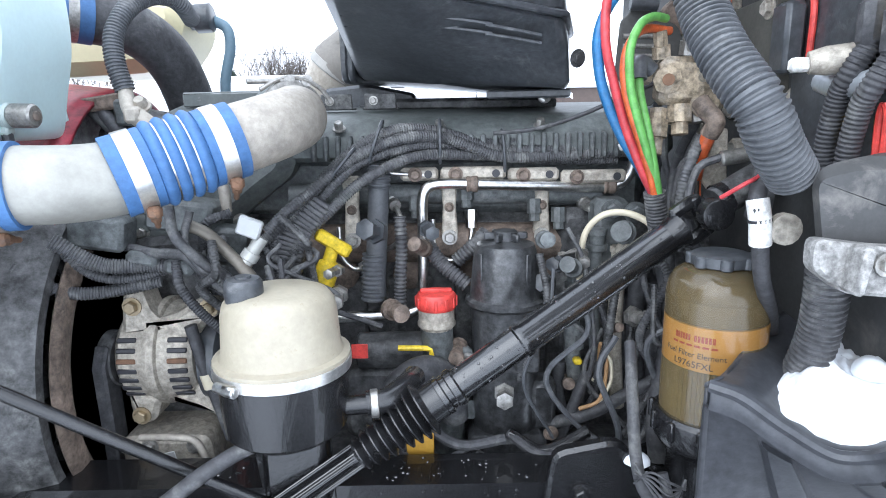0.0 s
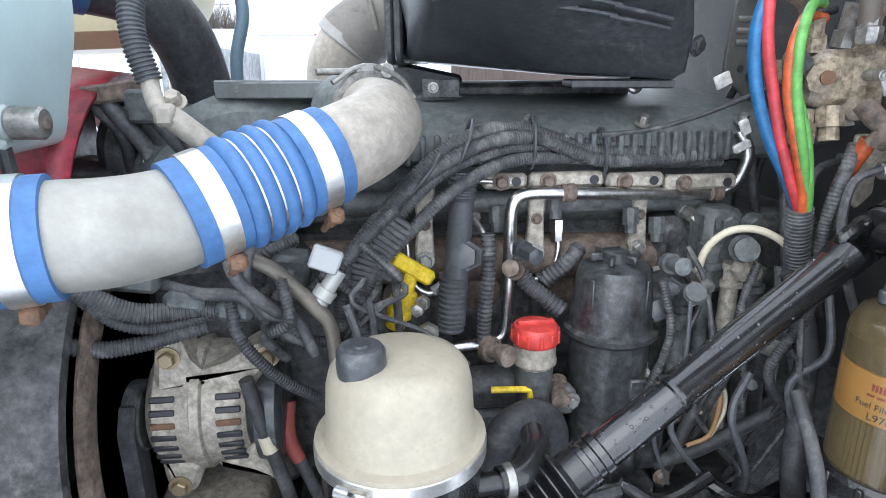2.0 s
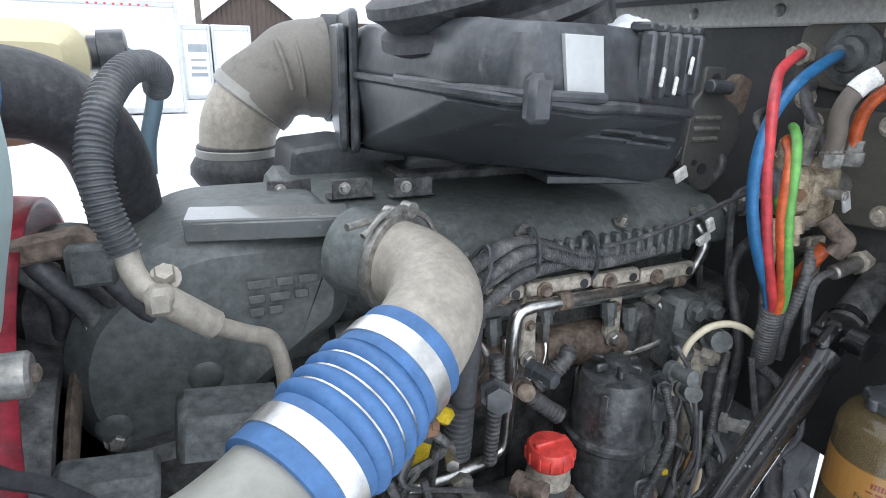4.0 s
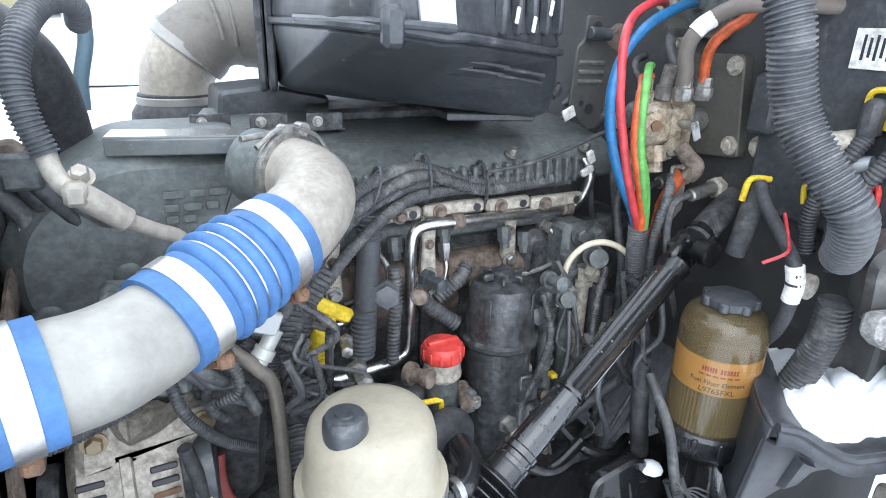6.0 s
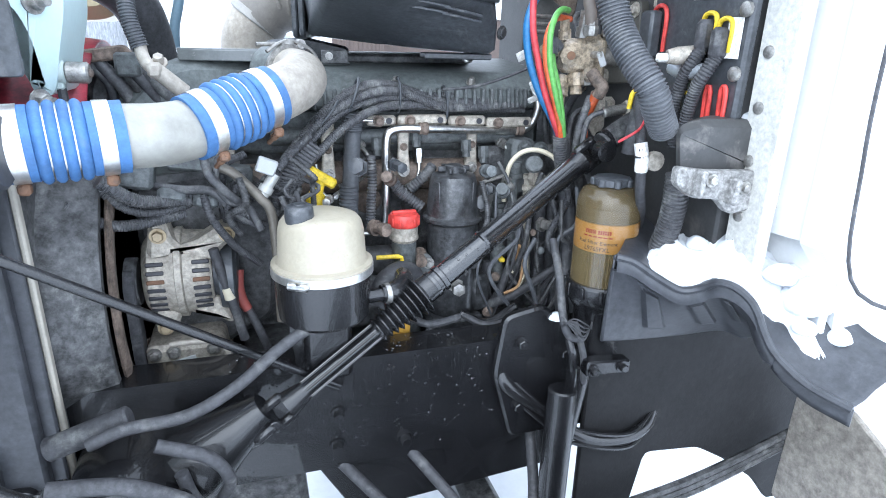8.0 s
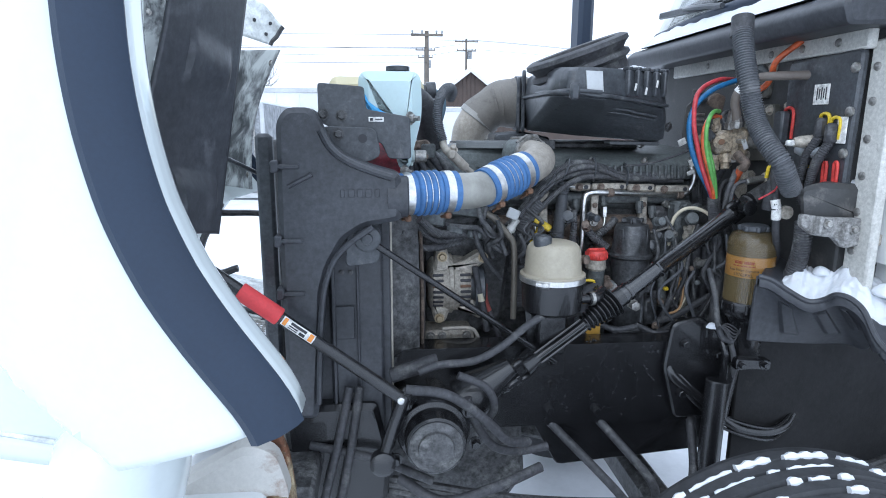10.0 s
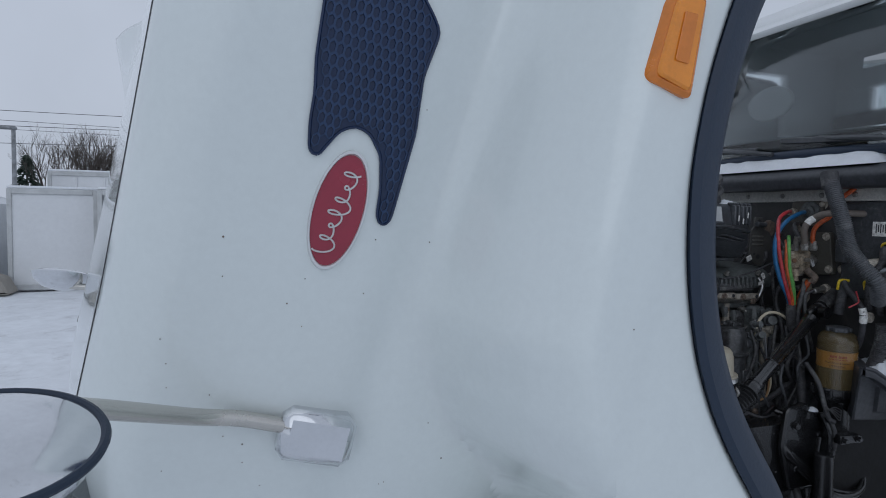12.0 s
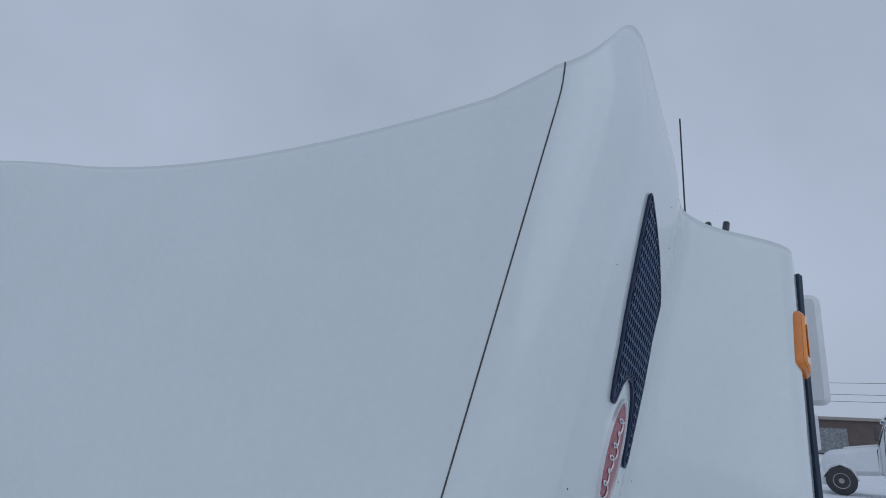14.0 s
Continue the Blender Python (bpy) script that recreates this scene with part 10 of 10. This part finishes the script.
def bare_tree(x, y, h, spread, seed, label, stems=1):
    """A leafless tree: a tapered trunk, forking limbs and fine twigs."""
    rng = random.Random(seed)
    t = thing("bare_tree", label, "tree", (x, y, 0), "bare trees")
    wood, twig = Geo(), Geo()

    def grow(p, d, ln, r, depth):
        bend = Vector((rng.uniform(-1, 1), rng.uniform(-1, 1), rng.uniform(-0.2, 0.8))) * 0.18
        mid = p + d * ln * 0.5 + bend * ln * 0.25
        end = p + (d + bend).normalized() * ln
        tube(wood if depth < 3 else twig, [p, mid, end], lambda q, r=r, ln=ln: r * (1 - 0.45 * min(1, q / ln)), 7 if depth < 2 else 4, 5 if depth < 3 else 3)
        if depth >= 6 or ln < 0.15:
            return
        for k in range(3 if depth < 5 else 2):
            nd = (d + Vector((rng.uniform(-1, 1), rng.uniform(-1, 1), rng.uniform(-0.1, 0.9))) * spread).normalized()
            grow(p + (end - p) * rng.uniform(0.55, 1.0), nd, ln * rng.uniform(0.6, 0.82), r * 0.55, depth + 1)
    for k in range(stems):
        a = rng.uniform(0, 6.28)
        grow(Vector((x + 0.25 * k * math.cos(a), y, -0.1)), Vector((0.25 * math.cos(a) * (stems > 1), 0.1, 1)).normalized(), h * 0.30, h * 0.016, 0)
    tr_ = part("trunk", wood, bark, t)
    tagged(part("twig_crown", twig, bark, tr_), kind="stuff")


bare_tree(-21.5, 41, 9.0, 0.62, 3, "leafless tree with fine grey twigs", 2)
bare_tree(-25.0, 43, 8.0, 0.6, 8, "leafless tree with fine grey twigs", 2)
bare_tree(-12.0, 43, 8.6, 0.7, 5, "wide leafless shrub with dense twigs", 5)
bare_tree(-9.8, 44, 7.2, 0.7, 6, "wide leafless shrub with dense twigs", 4)
bare_tree(-33.0, 46, 8.5, 0.6, 14, "leafless tree with fine grey twigs", 2)

fir = thing("conifer", "dark green conifer behind the trailers", "tree", (-14.2, 42.5, 0))
part("trunk", lathe(Geo(), (-14.2, 42.5, 0), (0, 0, 1), [(0, 0.14), (4.9, 0.02)], 8), bark, fir)
g, rng = Geo(), random.Random(21)
for i in range(900):
    z = 0.5 + 4.5 * rng.random() ** 0.9
    r = (5.1 - z) * 0.36 * rng.uniform(0.35, 1.05) + 0.03
    a = rng.uniform(0, 2 * math.pi)
    c = Vector((-14.2 + r * math.cos(a), 42.5 + r * math.sin(a), z - r * 0.25))
    o = Vector((math.cos(a), math.sin(a), -0.35)) * rng.uniform(0.18, 0.34)
    w = Vector((-math.sin(a), math.cos(a), 0)) * rng.uniform(0.05, 0.12)
    g.add([c - o * 0.4, c + w, c + o, c - w, c + Vector((0, 0, 0.07))], [(0, 1, 4), (1, 2, 4), (2, 3, 4), (3, 0, 4)])
tagged(part("foliage", g, needle, fir), kind="stuff")
g, rng = Geo(), random.Random(4)
for i in range(2600):
    x = rng.uniform(-60, -17)
    y = 48 + rng.uniform(-1.5, 1.5)
    z = 2.9 * rng.random() ** 0.8 * (0.75 + 0.25 * noise.noise(Vector((x * 0.4, 0, 0))))
    d = Vector((rng.uniform(-1, 1), rng.uniform(-1, 1), rng.uniform(-1, 1))).normalized() * rng.uniform(0.2, 0.45)
    e = Vector((rng.uniform(-1, 1), rng.uniform(-1, 1), rng.uniform(-1, 1))).normalized() * 0.15
    p = Vector((x, y, z))
    g.add([p - d, p + e, p + d], [(0, 1, 2)])
solo("hedge", g, needle, "dark evergreen hedge along the yard's edge", "hedge", kind="stuff")


# ---------------------------------------------------------------- parked trucks
truck_white = surf("snowy_white_truck_paint", (0.72, 0.74, 0.76), 0.35, var=0.05, scale=1.5, dirt=(0.4, 0.4, 0.4), dirt_amt=0.2, dirt_scale=2, bump=0.02)
truck_glass = surf("truck_window_glass", (0.03, 0.05, 0.07), 0.08, var=0.1, bump=0)


def wheel_on(t, x, y, r):
    w = part("wheel", lathe(Geo(), (x, y, r), (-1, 0, 0), [(0, r * 0.5), (0.02, r * 0.95), (0.06, r), (0.25, r), (0.28, r * 0.8)], 32), tyre_rubber, t)
    part("rim", lathe(Geo(), (x - 0.27, y, r), (-1, 0, 0), [(0, r * 0.55), (0.02, r * 0.55), (0.0, r * 0.45), (-0.05, r * 0.2), (0.03, r * 0.18), (0.03, 0.01)], 24), dull_steel, w)


# white conventional tractor, side-on
tk = thing("parked_tractor", "white conventional truck tractor parked side-on in snow", "truck", (24.5, -2.0, 0))


def side(a, b, d):
    return (24.0 + d, a, b)


part("hood", prism(Geo(), rounded([(-0.75, 0.75), (1.05, 0.6), (1.15, 1.1), (0.95, 1.45), (-0.75, 1.75)], 0.18, 5), side, 0.0, 2.1, 0.15), truck_white, tk)
part("cab", prism(Geo(), rounded([(-0.70, 0.7), (-0.70, 1.75), (-0.95, 2.55), (-2.4, 2.65), (-2.4, 0.7)], 0.12, 5), side, -0.05, 2.15, 0.12), truck_white, tk)
part("roof_fairing", prism(Geo(), rounded([(-0.75, 2.5), (-1.25, 3.15), (-1.8, 3.55), (-3.4, 3.7), (-3.4, 2.5)], 0.2, 5), side, 0.05, 2.05, 0.2), truck_white, tk)
part("sleeper", prism(Geo(), rounded([(-2.4, 0.7), (-2.4, 2.7), (-3.6, 2.8), (-3.6, 0.7)], 0.08, 3), side, -0.05, 2.15, 0.1), truck_white, tk)
wi = part("window", prism(Geo(), rounded([(-0.98, 1.78), (-1.08, 2.38), (-1.85, 2.40), (-1.85, 1.78)], 0.07, 4), side, -0.062, -0.045, 0.004), truck_glass, tk)
part("windscreen", prism(Geo(), [(-0.66, 1.78), (-0.90, 2.45), (-0.93, 2.45), (-0.70, 1.78)], side, 0.1, 2.0, 0.004), truck_glass, tk)
part("fender", prism(Geo(), rounded([(0.0, 0.5), (0.15, 0.95), (0.55, 1.12), (0.95, 0.98), (1.12, 0.55), (0.98, 0.55), (0.85, 0.85), (0.55, 0.98), (0.25, 0.85), (0.12, 0.5)], 0.05, 3), side, -0.12, 0.3, 0.03), truck_white, tk)
part("bumper", prism(Geo(), rounded([(0.95, 0.30), (0.95, 0.62), (1.32, 0.60), (1.34, 0.32)], 0.06, 3), side, -0.1, 2.2, 0.05), truck_white, tk)
part("door_handle", box(Geo(), (23.93, -1.72, 1.55), (0.03, 0.14, 0.05), 0.01), dull_steel, tk)
part("door_gap", tube(Geo(), [(23.945, -0.85, 1.0), (23.945, -0.85, 1.75), (23.945, -1.0, 2.45), (23.945, -1.92, 2.48), (23.945, -1.92, 0.9)], 0.012, 5), rubber, tk)
mi = part("mirror", box(Geo(), (23.72, -0.62, 2.15), (0.16, 0.12, 0.50), 0.04), black_plastic, tk)
part("step_box", prism(Geo(), rounded([(-0.75, 0.35), (-0.75, 0.8), (-2.3, 0.8), (-2.3, 0.35)], 0.05, 3), side, -0.12, 0.4, 0.03), truck_white, tk)
part("roof_snow", box(Geo(), (25.0, -0.2, 1.66), (1.5, 1.2, 0.10), 0.04, Matrix.Rotation(radians(-9), 4, "X")), snow_mat, tk, "snow on the hood")
wheel_on(tk, 24.05, 0.55, 0.48)
wheel_on(tk, 24.05, -5.0, 0.5)
part("frame_rail", box(Geo(), (24.9, -3.5, 0.85), (0.2, 6.0, 0.25), 0.02), engine_dark, tk)

# refuse truck and dump truck further off
rt = thing("refuse_truck", "snow-dusted white refuse truck facing the yard", "truck", (45, 6.6, 0))
part("cab", prism(Geo(), rounded([(5.5, 0.7), (5.5, 2.9), (7.6, 2.9), (7.6, 0.7)], 0.15, 4), in_yz, 44.0, 46.0, 0.12), truck_white, rt)
part("body", prism(Geo(), rounded([(5.35, 0.9), (5.35, 3.35), (7.75, 3.35), (7.75, 0.9)], 0.2, 4), in_yz, 46.1, 52.0, 0.15), truck_white, rt)
part("windscreen", prism(Geo(), rounded([(5.65, 1.75), (5.65, 2.55), (7.45, 2.55), (7.45, 1.75)], 0.08, 4), in_yz, 43.97, 44.02, 0.008), truck_glass, rt)
part("bumper", box(Geo(), (43.95, 6.55, 0.65), (0.25, 2.3, 0.4), 0.06), grey_metal, rt)
part("visor", box(Geo(), (43.95, 6.55, 2.75), (0.3, 2.0, 0.14), 0.04), surf("dull_red_visor", (0.25, 0.08, 0.07), 0.5, var=0.1, bump=0), rt)
for y in (5.3, 7.8):
    part("mirror", box(Geo(), (43.8, y, 2.0), (0.1, 0.12, 0.6), 0.03), black_plastic, rt)
    part("wheel", lathe(Geo(), (44.6, y - 0.15, 0.5), (0, 1, 0), [(0, 0.3), (0.03, 0.5), (0.3, 0.5), (0.32, 0.3)], 24), tyre_rubber, rt)
part("arm", tube(Geo(), [(44.4, 5.25, 0.8), (44.6, 5.15, 2.2), (46.0, 5.15, 3.2)], 0.09, 8), grey_metal, rt)
dt = thing("dump_truck", "dark dump body truck with snow on top", "truck", (47, 9.5, 0))
part("dump_body", prism(Geo(), rounded([(8.2, 1.0), (8.1, 2.6), (11.3, 2.6), (11.2, 1.0)], 0.06, 3), in_yz, 45.0, 49.5, 0.04), surf("dark_dump_steel", (0.04, 0.05, 0.065), 0.5, var=0.2, bump=0.1), dt)
for z in (1.3, 1.75, 2.2):
    part("body_rib", box(Geo(), (44.97, 9.7, z), (0.10, 3.0, 0.10), 0.02), grey_metal, dt)
part("snow_load", box(Geo(), (47.2, 9.7, 2.62), (4.2, 3.0, 0.22), 0.1), snow_mat, dt, "snow on the load")
for y in (8.5, 10.9):
    part("wheel", lathe(Geo(), (45.8, y - 0.15, 0.5), (0, 1, 0), [(0, 0.3), (0.03, 0.5), (0.3, 0.5), (0.32, 0.3)], 24), tyre_rubber, dt)
part("chassis", box(Geo(), (47.2, 9.7, 0.8), (4.4, 1.2, 0.4), 0.03), engine_dark, dt)
far_trailer_y = thing("white_van_trailer", "white van trailer beside the refuse truck", "trailer", (48, 3.4, 0))
part("body", box(Geo(), (49.0, 3.6, 2.2), (8.0, 2.5, 2.5), 0.05), trailer_white, far_trailer_y)
part("door_frame", box(Geo(), (44.98, 3.6, 2.2), (0.05, 2.3, 2.3), 0.01), grey_metal, far_trailer_y)
for y in (2.6, 4.5):
    part("wheel", lathe(Geo(), (46.0, y - 0.15, 0.5), (0, 1, 0), [(0, 0.3), (0.03, 0.5), (0.3, 0.5), (0.32, 0.3)], 24), tyre_rubber, far_trailer_y)

# long low industrial building behind the trucks
ib = thing("industrial_building", "long low brown industrial building with snowy roof edge", "building", (80, 5, 0))
part("wall", box(Geo(), (84, 8, 1.9), (8, 90, 3.8), 0.05), surf("brown_metal_cladding", (0.13, 0.10, 0.085), 0.6, var=0.15, scale=1.0, bump=0.1), ib)
part("parapet", box(Geo(), (83.8, 8, 3.95), (8.6, 91, 0.35), 0.05), surf("beige_parapet", (0.34, 0.31, 0.27), 0.6, var=0.1, bump=0.05), ib)
for k in range(12):
    y = -30 + 6.5 * k
    part("loading_door", box(Geo(), (79.96, y, 1.5), (0.12, 3.2, 2.8), 0.03), grey_metal if k % 3 else trailer_white, ib)
part("roof_vent", box(Geo(), (82, 10, 4.4), (0.8, 0.8, 0.7), 0.05), grey_metal, ib)
utility_pole(60, -60, 7.8, ((7.4, 1.6),), "wooden utility pole with crossarms and insulators")
utility_pole(60, 60, 7.8, ((7.4, 1.6),), "wooden utility pole with crossarms and insulators")
for z in (6.6, 5.6, 5.0):
    solo("overhead_wire", tube(Geo(), [(60, -60, z + 0.8), (62, 0, z), (60, 60, z + 0.8)], 0.02, 5, 40), rubber, "thin dark overhead wire between poles", "wire", "overhead wires")

# ---------------------------------------------------------------- small clutter on the engine
rng = random.Random(77)
for k in range(16):
    x, z = rng.uniform(0.17, 0.42), rng.uniform(1.25, 1.52)
    y = rng.uniform(1.02, 1.16)
    pts = [(x, y, z), (x + rng.uniform(-0.04, 0.04), y - 0.02, z - rng.uniform(0.05, 0.1)), (x + rng.uniform(-0.06, 0.06), y - rng.uniform(0, 0.04), z - rng.uniform(0.14, 0.22)), (x + rng.uniform(-0.08, 0.08), y + 0.02, z - rng.uniform(0.26, 0.36))]
    solo("engine_wire", corrugated(Geo(), pts, rng.uniform(0.005, 0.009), 0.005, 0.12, 8) if k % 2 else tube(Geo(), pts, rng.uniform(0.003, 0.006), 7), (loom, rubber, corr_grey, engine_dark)[k % 4], "grimy wire loom hanging beside the engine block", "wire", "engine wires")
for k in range(12):
    x, z, y = rng.uniform(-0.46, -0.24), rng.uniform(1.42, 1.53), rng.uniform(1.02, 1.12)
    pts = [(x, y, z), (x + rng.uniform(-0.05, 0.07), y - 0.02, z - rng.uniform(0.02, 0.06)), (x + rng.uniform(-0.06, 0.10), y, z - rng.uniform(0.06, 0.12)), (x + rng.uniform(-0.05, 0.14), y + 0.04, z - rng.uniform(0.12, 0.2))]
    solo("engine_wire", corrugated(Geo(), pts, rng.uniform(0.005, 0.010), 0.005, 0.12, 8) if k % 3 else tube(Geo(), pts, rng.uniform(0.003, 0.007), 7), (loom, rubber, engine_dark)[k % 3], "grimy wire loom hanging beside the engine block", "wire", "engine wires")
for k in range(22):
    x, y, z = rng.uniform(-0.20, 0.40), rng.uniform(1.10, 1.20), rng.uniform(1.05, 1.50)
    d = Vector((rng.uniform(-0.6, 0.6), -1, rng.uniform(-0.3, 0.5)))
    r = rng.uniform(0.007, 0.016)
    solo("engine_fitting", lathe(Geo(), (x, y, z), d, [(0, r * 1.5), (0.012, r * 1.5), (0.012, r), (0.035, r), (0.035, r * 1.25), (0.048, r * 1.25), (0.050, r * 0.6)], 6 if k % 2 else 12), (engine_grey, dull_steel, brown_iron, black_plastic)[k % 4], "small grimy threaded fitting on the engine block", "fitting", "engine fittings")
for k in range(14):
    x, z = rng.uniform(-0.15, 0.36), rng.uniform(1.03, 1.14)
    pts = [(x, 1.06, z), (x + 0.06, 1.02 + rng.uniform(-0.02, 0.02), z - 0.02), (x + 0.14, 1.04, z + rng.uniform(-0.05, 0.04))]
    solo("low_hose", tube(Geo(), pts, rng.uniform(0.006, 0.014), 9), (rubber, engine_dark, black_gloss)[k % 3], "oily black hose low on the engine", "hose", "low hoses")

# brake leads draped over the frame rail and melt water on its face
solo("brake_hose", tube(Geo(), [(0.17, 0.915, 1.02), (0.189, 0.90, 0.984), (0.267, 0.895, 0.919), (0.377, 0.89, 0.826), (0.45, 0.89, 0.790), (0.535, 0.89, 0.781), (0.60, 0.90, 0.80), (0.64, 0.93, 0.835)], 0.017, 12), wet_rubber, "thick wet black hose hanging along the frame rail", "hose", "brake hoses")
for dz in (0.02, -0.022):
    solo("brake_hose", tube(Geo(), [(0.18, 0.915, 1.0 + dz), (0.267, 0.885, 0.913 + dz), (0.377, 0.882, 0.822 + dz), (0.535, 0.88, 0.779 + dz), (0.63, 0.915, 0.815 + dz)], 0.006, 8), wet_rubber, "thin black hose along the frame rail", "hose", "brake hoses")
for k in range(4):
    rng = random.Random(200 + k)
    dx = rng.uniform(-0.02, 0.02)
    pts = [(0.315 + dx, 0.86, 1.16), (0.33 + dx, 0.83, 1.08), (0.345 + dx, 0.85, 0.98), (0.37 + dx, 0.90, 0.86), (0.36 + dx, 0.93, 0.72)]
    solo("brake_lead", tube(Geo(), pts, rng.uniform(0.005, 0.010), 8), (rubber, black_gloss)[k % 2], "thin wet black lead running down past the rail", "lead", "brake leads")
g, rng = Geo(), random.Random(77)
for k in range(700):
    drop(g, Vector((rng.uniform(-0.45, 0.95), 0.9297, 0.84 + 0.25 * rng.random() ** 0.8)), Vector((0, -1, 0)), 0.0012 + 0.003 * rng.random() ** 3)
for k in range(260):
    drop(g, Vector((rng.uniform(-0.45, 0.95), rng.uniform(0.935, 1.01), 1.1003)), Vector((0, 0, 1)), 0.0012 + 0.003 * rng.random() ** 2)
tagged(part("meltwater", g, water, near_rail, "beads of melt water"), kind="stuff")
